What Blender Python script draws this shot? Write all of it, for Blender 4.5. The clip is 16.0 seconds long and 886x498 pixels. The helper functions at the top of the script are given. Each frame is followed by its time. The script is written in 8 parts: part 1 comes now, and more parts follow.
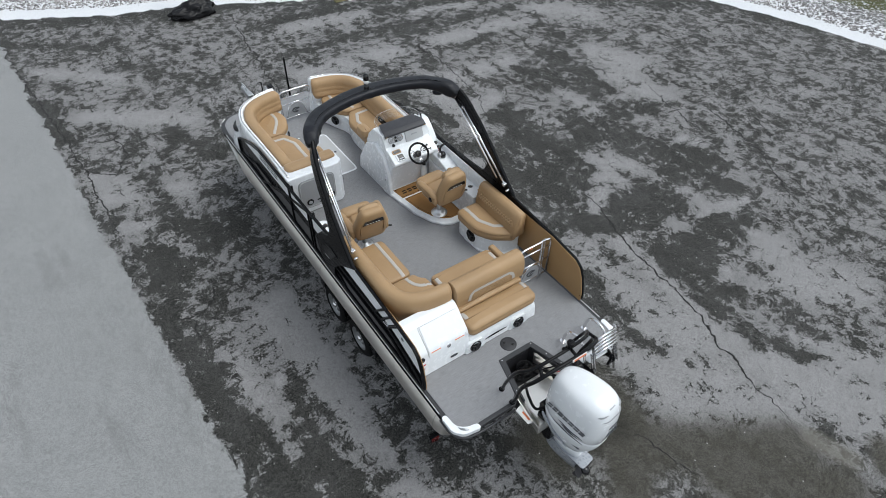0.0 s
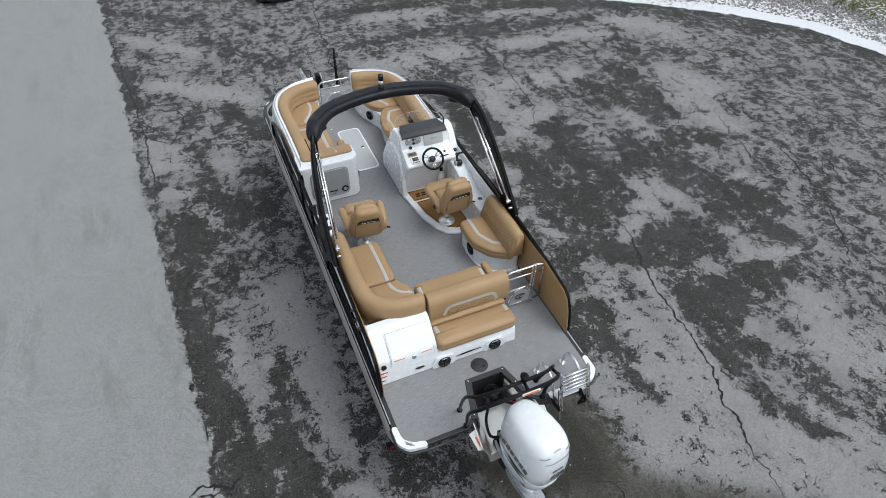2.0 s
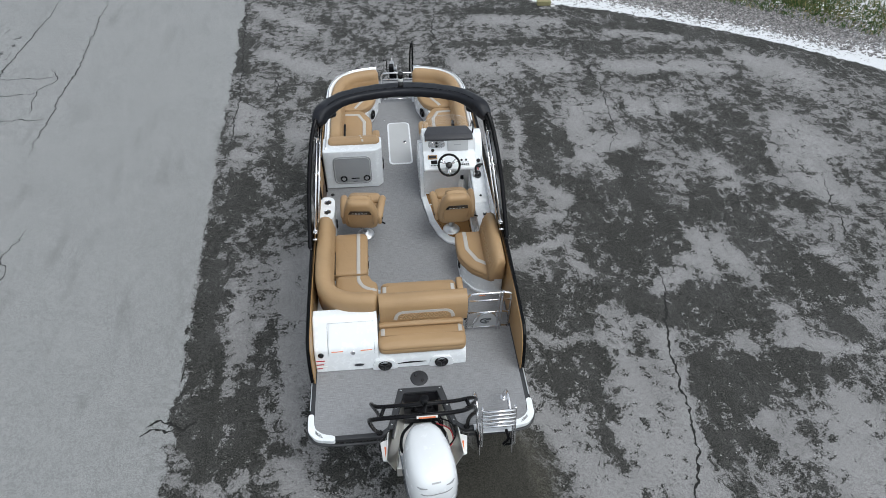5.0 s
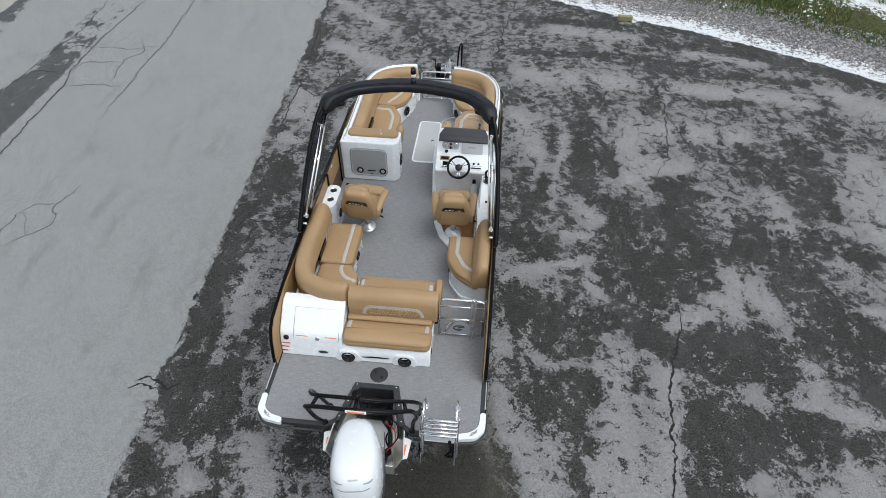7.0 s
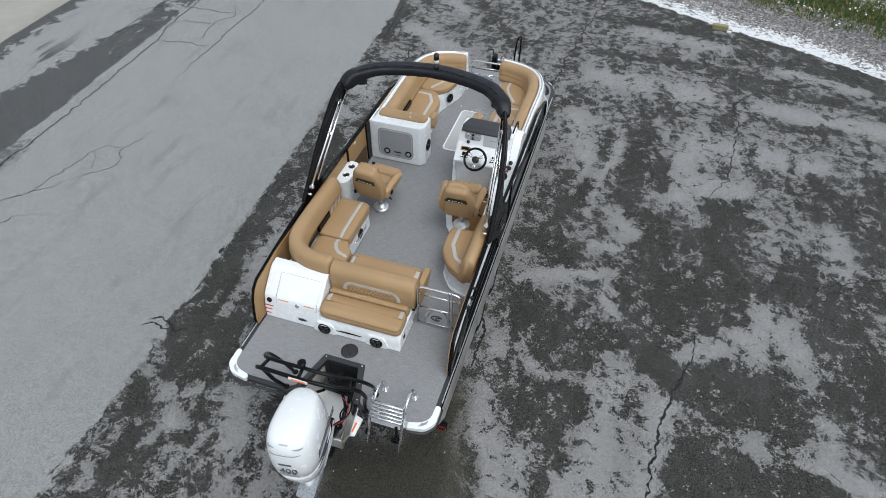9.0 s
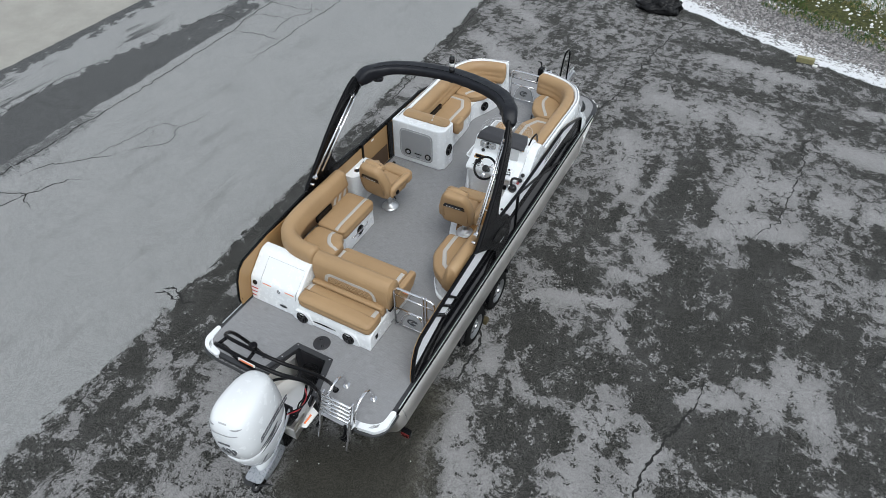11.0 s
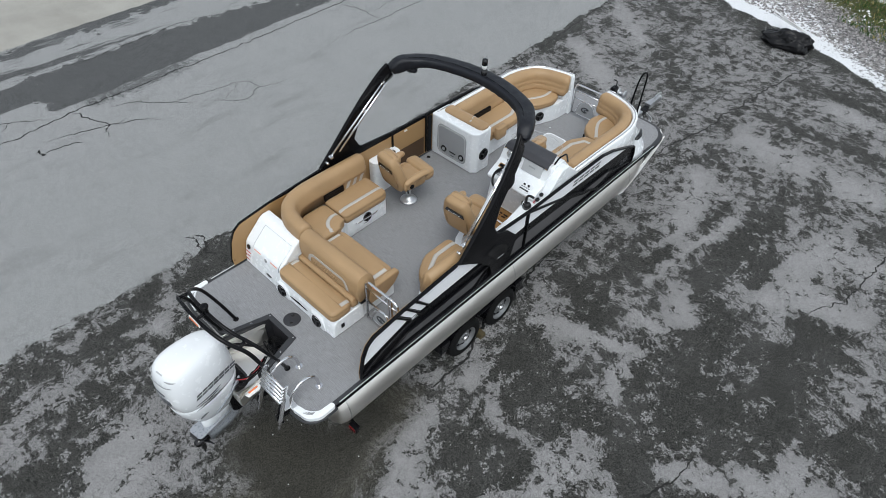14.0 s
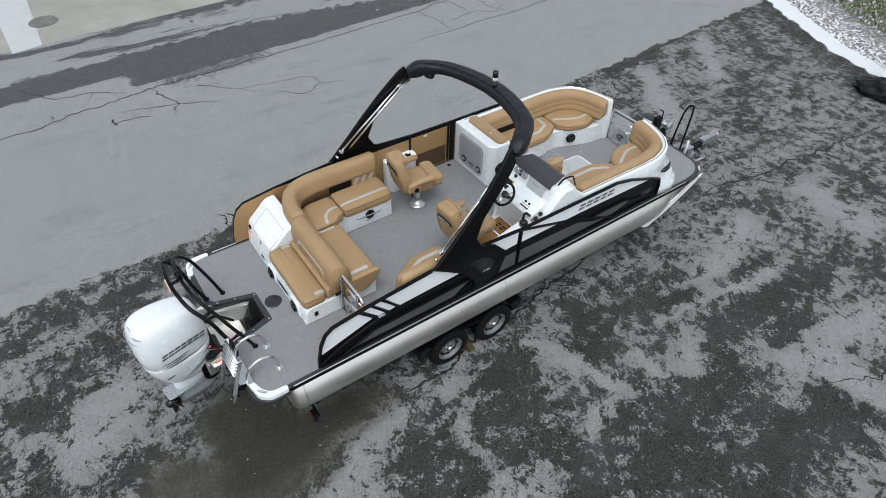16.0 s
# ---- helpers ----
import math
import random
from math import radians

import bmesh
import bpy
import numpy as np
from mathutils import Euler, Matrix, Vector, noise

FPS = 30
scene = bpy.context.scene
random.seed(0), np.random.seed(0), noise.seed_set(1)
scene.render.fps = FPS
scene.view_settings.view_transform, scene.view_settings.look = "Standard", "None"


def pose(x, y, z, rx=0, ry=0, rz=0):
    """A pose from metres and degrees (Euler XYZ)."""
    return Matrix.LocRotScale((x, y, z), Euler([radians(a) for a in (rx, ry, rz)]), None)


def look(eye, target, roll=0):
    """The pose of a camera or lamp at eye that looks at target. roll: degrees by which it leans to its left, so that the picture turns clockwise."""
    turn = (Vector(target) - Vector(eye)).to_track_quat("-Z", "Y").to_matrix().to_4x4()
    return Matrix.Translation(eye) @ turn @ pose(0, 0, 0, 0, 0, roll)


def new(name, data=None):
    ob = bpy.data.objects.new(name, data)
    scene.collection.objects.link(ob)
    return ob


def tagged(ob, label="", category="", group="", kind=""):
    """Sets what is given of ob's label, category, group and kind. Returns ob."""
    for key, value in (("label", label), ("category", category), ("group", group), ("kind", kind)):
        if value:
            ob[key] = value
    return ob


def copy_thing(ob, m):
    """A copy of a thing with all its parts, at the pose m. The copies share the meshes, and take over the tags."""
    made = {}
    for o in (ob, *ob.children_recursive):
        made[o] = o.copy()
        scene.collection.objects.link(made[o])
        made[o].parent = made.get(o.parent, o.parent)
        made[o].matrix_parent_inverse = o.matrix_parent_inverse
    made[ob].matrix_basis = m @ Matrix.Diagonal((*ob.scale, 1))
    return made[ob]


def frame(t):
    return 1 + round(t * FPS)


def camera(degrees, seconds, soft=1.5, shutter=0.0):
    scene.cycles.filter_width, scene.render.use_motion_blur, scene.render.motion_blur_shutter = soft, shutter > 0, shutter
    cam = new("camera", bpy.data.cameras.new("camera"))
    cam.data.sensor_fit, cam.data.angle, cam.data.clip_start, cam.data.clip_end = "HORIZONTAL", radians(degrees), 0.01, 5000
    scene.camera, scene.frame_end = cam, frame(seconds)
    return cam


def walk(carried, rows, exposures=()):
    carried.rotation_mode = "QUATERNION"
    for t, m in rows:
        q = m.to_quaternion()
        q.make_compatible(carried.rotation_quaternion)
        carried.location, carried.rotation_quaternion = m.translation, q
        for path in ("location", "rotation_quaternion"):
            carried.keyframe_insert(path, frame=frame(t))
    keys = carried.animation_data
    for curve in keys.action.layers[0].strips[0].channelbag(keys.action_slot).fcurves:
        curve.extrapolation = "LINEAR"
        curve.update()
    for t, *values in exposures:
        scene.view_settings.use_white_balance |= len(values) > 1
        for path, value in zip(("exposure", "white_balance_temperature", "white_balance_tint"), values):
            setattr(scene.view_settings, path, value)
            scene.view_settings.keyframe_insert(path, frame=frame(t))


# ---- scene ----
cam = camera(71.8, 16.0, soft=0.4)
PATH = [
    (0, (-3.454, -2.776, 7.872), (-2.631, -1.609, 6.472), 0.9),
    (0.5, (-3.176, -2.878, 7.877), (-2.404, -1.678, 6.475), 1.1),
    (1, (-2.872, -2.982, 7.886), (-2.16, -1.744, 6.485), 1.1),
    (1.5, (-2.569, -3.091, 7.897), (-1.923, -1.821, 6.495), 1.1),
    (2, (-2.254, -3.197, 7.916), (-1.672, -1.903, 6.507), 1.2),
    (2.5, (-1.925, -3.317, 7.948), (-1.408, -1.998, 6.536), 1.1),
    (3, (-1.572, -3.403, 7.966), (-1.124, -2.061, 6.552), 1.1),
    (3.5, (-1.234, -3.467, 7.975), (-0.855, -2.103, 6.562), 1.0),
    (4, (-0.887, -3.545, 7.982), (-0.574, -2.166, 6.567), 0.9),
    (4.2, (-0.751, -3.566, 7.979), (-0.466, -2.182, 6.564), 1.0),
    (6.3, (0.633, -3.559, 7.816), (0.596, -2.133, 6.415), 1.0),
    (6.5, (0.768, -3.55, 7.81), (0.706, -2.123, 6.41), 0.9),
    (7, (1.119, -3.51, 7.784), (0.993, -2.086, 6.385), 0.9),
    (7.5, (1.47, -3.472, 7.767), (1.277, -2.053, 6.371), 0.7),
    (8, (1.812, -3.421, 7.763), (1.545, -2.013, 6.368), 0.6),
    (8.5, (2.12, -3.337, 7.761), (1.78, -1.967, 6.345), 0.7),
    (9, (2.375, -3.225, 7.761), (1.961, -1.883, 6.336), 0.8),
    (9.2, (2.477, -3.178, 7.755), (2.039, -1.846, 6.329), 0.8),
    (11.3, (3.596, -2.619, 7.563), (2.893, -1.368, 6.17), 0.4),
    (11.5, (3.686, -2.552, 7.558), (2.963, -1.313, 6.165), 0.6),
    (12, (3.875, -2.368, 7.553), (3.094, -1.162, 6.162), 0.9),
    (12.5, (4.046, -2.196, 7.551), (3.211, -1.029, 6.158), 1.2),
    (13, (4.203, -2.024, 7.549), (3.329, -0.894, 6.149), 1.5),
    (13.5, (4.341, -1.836, 7.537), (3.432, -0.743, 6.131), 2.0),
    (14, (4.474, -1.643, 7.528), (3.534, -0.588, 6.112), 2.4),
    (14.5, (4.642, -1.418, 7.513), (3.663, -0.406, 6.092), 2.7),
    (15, (4.85, -1.17, 7.493), (3.821, -0.203, 6.076), 2.7),
    (15.5, (5.096, -0.94, 7.48), (4.02, -0.033, 6.059), 2.4),
    (16, (5.378, -0.719, 7.476), (4.225, 0.144, 6.088), 2.3),
]
walk(cam, [(t, look(eye, target, roll)) for t, eye, target, roll in PATH])

# ---- light: an overcast winter day ----
world = bpy.data.worlds.new("overcast_sky")
scene.world = world
world.use_nodes = True
wn = world.node_tree
sky = wn.nodes.new("ShaderNodeTexSky")
sky.sky_type, sky.sun_disc = "NISHITA", False
sky.sun_elevation, sky.sun_rotation = radians(64), radians(130)
sky.air_density, sky.dust_density = 1.0, 2.0
grey = wn.nodes.new("ShaderNodeHueSaturation")
grey.inputs["Saturation"].default_value = 0.3
wn.links.new(sky.outputs[0], grey.inputs["Color"])
cloud = wn.nodes.new("ShaderNodeMix")
cloud.data_type, cloud.blend_type = "RGBA", "MULTIPLY"
cloud.inputs[0].default_value, cloud.inputs[7].default_value = 1.0, (0.962, 1.0, 1.0, 1.0)
wn.links.new(grey.outputs[0], cloud.inputs[6])
wn.links.new(cloud.outputs[2], wn.nodes["Background"].inputs["Color"])
wn.nodes["Background"].inputs["Strength"].default_value = 0.12
sun_data = bpy.data.lights.new("sun", "SUN")
sun_data.energy, sun_data.angle, sun_data.color = 0.7, radians(35), (0.962, 1.0, 1.0)
sun = new("sun", sun_data)
sun.matrix_world = pose(0, 0, 30, 26, 0, 50)
scene.view_settings.exposure = 0.85

# ---- materials ----
def rgb(c):
    return (*c, 1.0) if len(c) == 3 else c


class Nodes:
    """A node material with short calls for the nodes that the surfaces here share."""

    def __init__(self, name, rough=0.5, metal=0.0, spec=0.5):
        self.mat = bpy.data.materials.new(name)
        self.mat.use_nodes = True
        self.tree = self.mat.node_tree
        self.bsdf = self.tree.nodes["Principled BSDF"]
        self.set("Roughness", rough), self.set("Metallic", metal), self.set("Specular IOR Level", spec)
        self.coords = self.tree.nodes.new("ShaderNodeTexCoord").outputs["Object"]

    def set(self, socket, value):
        if hasattr(value, "is_linked"):
            self.tree.links.new(value, self.bsdf.inputs[socket])
        else:
            self.bsdf.inputs[socket].default_value = rgb(value) if isinstance(value, tuple) else value

    def put(self, node, socket, value):
        if hasattr(value, "is_linked"):
            self.tree.links.new(value, node.inputs[socket])
        else:
            node.inputs[socket].default_value = rgb(value) if isinstance(value, tuple) and node.inputs[socket].type == "RGBA" else value

    def stretch(self, sx, sy, sz):
        n = self.tree.nodes.new("ShaderNodeMapping")
        self.tree.links.new(self.coords, n.inputs["Vector"])
        n.inputs["Scale"].default_value = (sx, sy, sz)
        return n.outputs[0]

    def noise(self, scale, detail=4.0, rough=0.55, vec=None, warp=0.0):
        n = self.tree.nodes.new("ShaderNodeTexNoise")
        self.tree.links.new(vec or self.coords, n.inputs["Vector"])
        n.inputs["Scale"].default_value, n.inputs["Detail"].default_value, n.inputs["Roughness"].default_value = scale, detail, rough
        n.inputs["Distortion"].default_value = warp
        return n.outputs[0]

    def cells(self, scale, vec=None, out="Distance"):
        n = self.tree.nodes.new("ShaderNodeTexVoronoi")
        self.tree.links.new(vec or self.coords, n.inputs["Vector"])
        n.inputs["Scale"].default_value = scale
        return n.outputs[out]

    def ramp(self, value, lo, hi, a=0.0, b=1.0):
        n = self.tree.nodes.new("ShaderNodeMapRange")
        for socket, v in (("Value", value), ("From Min", lo), ("From Max", hi), ("To Min", a), ("To Max", b)):
            self.put(n, socket, v)
        return n.outputs[0]

    def math(self, op, a, b=0.0):
        n = self.tree.nodes.new("ShaderNodeMath")
        n.operation = op
        self.put(n, 0, a), self.put(n, 1, b)
        return n.outputs[0]

    def mix(self, fac, a, b):
        n = self.tree.nodes.new("ShaderNodeMix")
        n.data_type = "RGBA"
        self.put(n, 0, fac), self.put(n, 6, a), self.put(n, 7, b)
        return n.outputs[2]

    def attribute(self, name):
        n = self.tree.nodes.new("ShaderNodeAttribute")
        n.attribute_name = name
        return n.outputs["Fac"]

    def bump(self, height, strength=0.3, distance=0.01, below=None):
        n = self.tree.nodes.new("ShaderNodeBump")
        n.inputs["Strength"].default_value, n.inputs["Distance"].default_value = strength, distance
        self.tree.links.new(height, n.inputs["Height"])
        if below:
            self.tree.links.new(below, n.inputs["Normal"])
        self.tree.links.new(n.outputs[0], self.bsdf.inputs["Normal"])
        return n.outputs[0]


def plain(name, colour, rough=0.5, metal=0.0, vary=0.06, grain=40.0, bump=0.05, spec=0.5, coat=0.0):
    """A surface with slight blotches and a fine grain."""
    m = Nodes(name, rough, metal, spec)
    big, fine = m.noise(2.3), m.noise(grain, 3.0)
    both = m.math("ADD", m.math("MULTIPLY", big, 0.6), m.math("MULTIPLY", fine, 0.4))
    dark = tuple(c * (1 - vary) for c in colour)
    light = tuple(min(1.0, c * (1 + vary)) for c in colour)
    m.set("Base Color", m.mix(m.ramp(both, 0.35, 0.65), dark, light))
    m.set("Roughness", m.ramp(fine, 0.3, 0.7, max(0.02, rough - 0.06), min(1.0, rough + 0.06)))
    if coat:
        m.set("Coat Weight", coat), m.set("Coat Roughness", 0.08)
    if bump:
        m.bump(fine, bump, 0.004)
    return m.mat


def vinyl(name, colour, scuff=0.08, spec=0.4):
    """Soft marine vinyl with a pebbled grain and shallow creases."""
    m = Nodes(name, 0.5, 0.0, spec)
    grain, crease, tone = m.cells(420.0), m.noise(9.0, 5.0, 0.6, warp=0.6), m.noise(1.7)
    m.set("Base Color", m.mix(m.ramp(tone, 0.3, 0.7), tuple(c * (1 - scuff) for c in colour), tuple(c * (1 + scuff) for c in colour)))
    m.set("Roughness", m.ramp(crease, 0.3, 0.7, 0.42, 0.58))
    low = m.bump(crease, 0.22, 0.02)
    m.bump(grain, 0.12, 0.002, low)
    return m.mat


def woven(name, colour):
    """Woven vinyl flooring: short streaks of light and dark yarn."""
    m = Nodes(name, 0.75, 0.0, 0.3)
    across, along = m.noise(1.0, 2.0, 0.6, m.stretch(9, 190, 40)), m.noise(1.0, 2.0, 0.6, m.stretch(190, 14, 40))
    tone, fleck = m.noise(1.2, 4.0), m.noise(160.0, 2.0, 0.6)
    yarn = m.math("ADD", m.math("ADD", m.math("MULTIPLY", across, 0.5), m.math("MULTIPLY", along, 0.28)), m.math("MULTIPLY", fleck, 0.22))
    base = m.mix(m.ramp(yarn, 0.37, 0.63), tuple(c * 0.70 for c in colour), tuple(c * 1.28 for c in colour))
    m.set("Base Color", m.mix(m.ramp(tone, 0.3, 0.75, 0.0, 0.18), base, tuple(c * 0.85 for c in colour)))
    m.bump(yarn, 0.08, 0.002)
    return m.mat


def brushed(name, colour, rough, streak=(1, 40, 40), dull=0.12):
    m = Nodes(name, rough, 1.0)
    lines, cloud = m.noise(6.0, 4.0, 0.6, m.stretch(*streak)), m.noise(1.6, 4.0, 0.6)
    m.set("Base Color", m.mix(m.ramp(cloud, 0.3, 0.7), tuple(c * (1 - dull) for c in colour), colour))
    m.set("Roughness", m.ramp(m.math("ADD", m.math("MULTIPLY", lines, 0.5), m.math("MULTIPLY", cloud, 0.5)), 0.3, 0.7, rough - 0.08, rough + 0.1))
    m.bump(lines, 0.04, 0.002)
    return m.mat


TAN = vinyl("tan_vinyl", (0.342, 0.222, 0.116))
TAN_SKIN = plain("tan_panel", (0.34, 0.205, 0.088), 0.45, vary=0.05, grain=200, bump=0.08)
PIPING = vinyl("grey_vinyl_band", (0.43, 0.41, 0.385))
WHITE = plain("white_gelcoat", (0.765, 0.79, 0.812), 0.25, vary=0.015, grain=15, bump=0.01, coat=0.3)
MOTOR_WHITE = plain("white_cowl_paint", (0.74, 0.762, 0.785), 0.24, vary=0.015, grain=12, bump=0.0, coat=0.6)
PANEL_WHITE = plain("pale_grey_panel_skin", (0.74, 0.75, 0.77), 0.35, vary=0.03, grain=30, bump=0.02)
PANEL_DARK = plain("charcoal_panel_skin", (0.075, 0.073, 0.075), 0.4, vary=0.12, grain=60)
BLACK = plain("black_powder_coat", (0.004, 0.004, 0.005), 0.27, vary=0.2, grain=300, bump=0.03, spec=0.16)
BLACK_GLOSS = plain("black_gloss", (0.008, 0.008, 0.009), 0.12, vary=0.1, bump=0.0)
CANVAS = vinyl("black_canvas", (0.0045, 0.0056, 0.0095), 0.3, 0.36)
CHOCK_WOOD = plain("old_damp_timber", (0.055, 0.042, 0.017), 0.8, vary=0.35, grain=25, bump=0.3)
LENS_RED = plain("dark_red_lens", (0.10, 0.006, 0.006), 0.25, vary=0.1)
RUBBER = plain("tyre_rubber", (0.006, 0.006, 0.006), 0.85, vary=0.2, grain=120, bump=0.2, spec=0.15)
GREY_PLASTIC = plain("grey_plastic", (0.30, 0.31, 0.32), 0.5, vary=0.06, grain=80)
DARK_PLASTIC = plain("dark_grey_plastic", (0.022, 0.022, 0.025), 0.45, vary=0.12, grain=150, bump=0.1)
CHARCOAL_PAD = vinyl("charcoal_vinyl", (0.04, 0.04, 0.045))
TRIM_GREY = plain("charcoal_deck_trim", (0.026, 0.027, 0.030), 0.5, vary=0.12, grain=90)
SATIN = brushed("satin_chrome", (0.74, 0.75, 0.76), 0.36, (6, 6, 6), 0.06)
STEEL = brushed("polished_stainless", (0.78, 0.78, 0.79), 0.13, dull=0.05)
ALLOY = brushed("brushed_aluminium_tube", (0.76, 0.735, 0.70), 0.40, (30, 1, 30))
BRIGHT_SHEET = brushed("clean_aluminium_sheet", (0.88, 0.86, 0.82), 0.36, (4, 4, 4), 0.12)
SHEET = brushed("bare_aluminium_sheet", (0.62, 0.61, 0.58), 0.3, (4, 4, 4), 0.25)
ZINC = brushed("galvanised_steel", (0.55, 0.56, 0.58), 0.42, (5, 5, 5), 0.25)
RIM = plain("silver_wheel_paint", (0.20, 0.205, 0.21), 0.4, 0.6, vary=0.15)
DECK = woven("grey_woven_deck", (0.226, 0.228, 0.236))
TEAK = plain("brown_foam_mat", (0.27, 0.135, 0.04), 0.8, vary=0.12, grain=120, bump=0.2)
ORANGE = plain("orange_label", (0.75, 0.20, 0.07), 0.5)
LABEL_WHITE = plain("white_label", (0.75, 0.75, 0.74), 0.5)
RED = plain("red_cord", (0.42, 0.02, 0.03), 0.5)
INK = plain("dark_grey_ink", (0.03, 0.033, 0.04), 0.4)
SILVER_INK = plain("silver_ink", (0.10, 0.105, 0.115), 0.35, 0.3)
GREY_LEG = plain("grey_motor_paint", (0.34, 0.36, 0.39), 0.3, 0.3, vary=0.06)
SCREEN = plain("grey_screen_cover", (0.42, 0.43, 0.44), 0.55, grain=120)
BROWN = plain("brown_gate_panel", (0.075, 0.04, 0.018), 0.5, vary=0.1)
WOOD = plain("weathered_wood", (0.21, 0.195, 0.10), 0.85, vary=0.3, grain=25, bump=0.3)
BLACK_BAG = plain("black_plastic_sheet", (0.006, 0.006, 0.007), 0.42, vary=0.3, grain=20, bump=0.4, spec=0.25)
glass = Nodes("clear_windscreen", 0.03)
glass.set("Base Color", (0.9, 0.93, 0.95)), glass.set("Alpha", 0.12)
GLASS = glass.mat

# ---- building helpers ----
def thing(name, at, label, category, group="", kind=""):
    ob = new(name)
    ob.empty_display_size = 0.1
    ob.matrix_basis = Matrix.Translation(at)
    return tagged(ob, label, category, group, kind)


def part(name, bm, mat, parent=None, label="", smooth=True, weighted=False, mirrored=False):
    """Links a bmesh, drawn in the world's metres, as one mesh object under its parent."""
    if mirrored:
        bmesh.ops.scale(bm, vec=(-1, 1, 1), verts=bm.verts)
    bmesh.ops.recalc_face_normals(bm, faces=bm.faces)
    me = bpy.data.meshes.new(name)
    bm.to_mesh(me)
    bm.free()
    me.materials.append(mat)
    if smooth:
        me.polygons.foreach_set("use_smooth", [True] * len(me.polygons))
    ob = new(name, me)
    if parent:
        ob.parent = parent
        if parent.type == "EMPTY":
            ob.matrix_parent_inverse = parent.matrix_basis.inverted()
    if weighted:
        ob.modifiers.new("weighted", "WEIGHTED_NORMAL").weight = 80
    if label:
        ob["label"] = label
    return ob


def hard(name, bm, mat, parent=None, label="", mirrored=False):
    return part(name, bm, mat, parent, label, True, True, mirrored)


def solid(bm, low, high, bevel=0.0, seg=2):
    """A closed body between two rings of equally many points."""
    a, b = [bm.verts.new(p) for p in low], [bm.verts.new(p) for p in high]
    n = len(a)
    faces = [bm.faces.new(a), bm.faces.new(b[::-1])]
    faces += [bm.faces.new((a[i], b[i], b[(i + 1) % n], a[(i + 1) % n])) for i in range(n)]
    if bevel:
        edges = list({e for f in faces for e in f.edges})
        bmesh.ops.bevel(bm, geom=edges, offset=bevel, segments=seg, profile=0.5, affect="EDGES", clamp_overlap=True)
    return bm


def prism(pts, z0, z1, bevel=0.0, seg=2, bm=None):
    return solid(bm or bmesh.new(), [(x, y, z0) for x, y in pts], [(x, y, z1) for x, y in pts], bevel, seg)


def side_prism(pts, x0, x1, bevel=0.0, seg=2, bm=None):
    """A body whose outline is drawn in y and z."""
    return solid(bm or bmesh.new(), [(x0, y, z) for y, z in pts], [(x1, y, z) for y, z in pts], bevel, seg)


def front_prism(pts, y0, y1, bevel=0.0, seg=2, bm=None):
    """A body whose outline is drawn in x and z."""
    return solid(bm or bmesh.new(), [(x, y0, z) for x, z in pts], [(x, y1, z) for x, z in pts], bevel, seg)


def box(x0, x1, y0, y1, z0, z1, bevel=0.0, seg=2, bm=None):
    return prism([(x0, y0), (x1, y0), (x1, y1), (x0, y1)], z0, z1, bevel, seg, bm)


def rounded(pts, r, n=5):
    """A closed outline with its corners rounded."""
    out = []
    for i, p in enumerate(pts):
        p, a, b = Vector(p), Vector(pts[i - 1]), Vector(pts[(i + 1) % len(pts)])
        u, v = (a - p), (b - p)
        k = min(r, u.length * 0.49, v.length * 0.49)
        s, e = p + u.normalized() * k, p + v.normalized() * k
        for j in range(n + 1):
            t = j / n
            q = s * (1 - t) ** 2 + p * 2 * t * (1 - t) + e * t * t
            out.append(tuple(q))
    return out


def curve(pts, n=6):
    """A smooth line through points of two or three coordinates."""
    p = [Vector(q) for q in pts]
    p = [p[0] * 2 - p[1], *p, p[-1] * 2 - p[-2]]
    out = []
    for i in range(1, len(p) - 2):
        for j in range(n):
            t = j / n
            out.append(0.5 * (2 * p[i] + (p[i + 1] - p[i - 1]) * t + (2 * p[i - 1] - 5 * p[i] + 4 * p[i + 1] - p[i + 2]) * t * t + (3 * p[i] - p[i - 1] - 3 * p[i + 1] + p[i + 2]) * t ** 3))
    return [*out, p[-2]]


def bend(pts, r, n=4):
    """An open line with its inner corners rounded."""
    out = [Vector(pts[0])]
    for i in range(1, len(pts) - 1):
        p, a, b = Vector(pts[i]), Vector(pts[i - 1]), Vector(pts[i + 1])
        k = min(r, (a - p).length * 0.49, (b - p).length * 0.49)
        s, e = p + (a - p).normalized() * k, p + (b - p).normalized() * k
        out += [s * (1 - j / n) ** 2 + p * 2 * (j / n) * (1 - j / n) + e * (j / n) ** 2 for j in range(n + 1)]
    return [*out, Vector(pts[-1])]


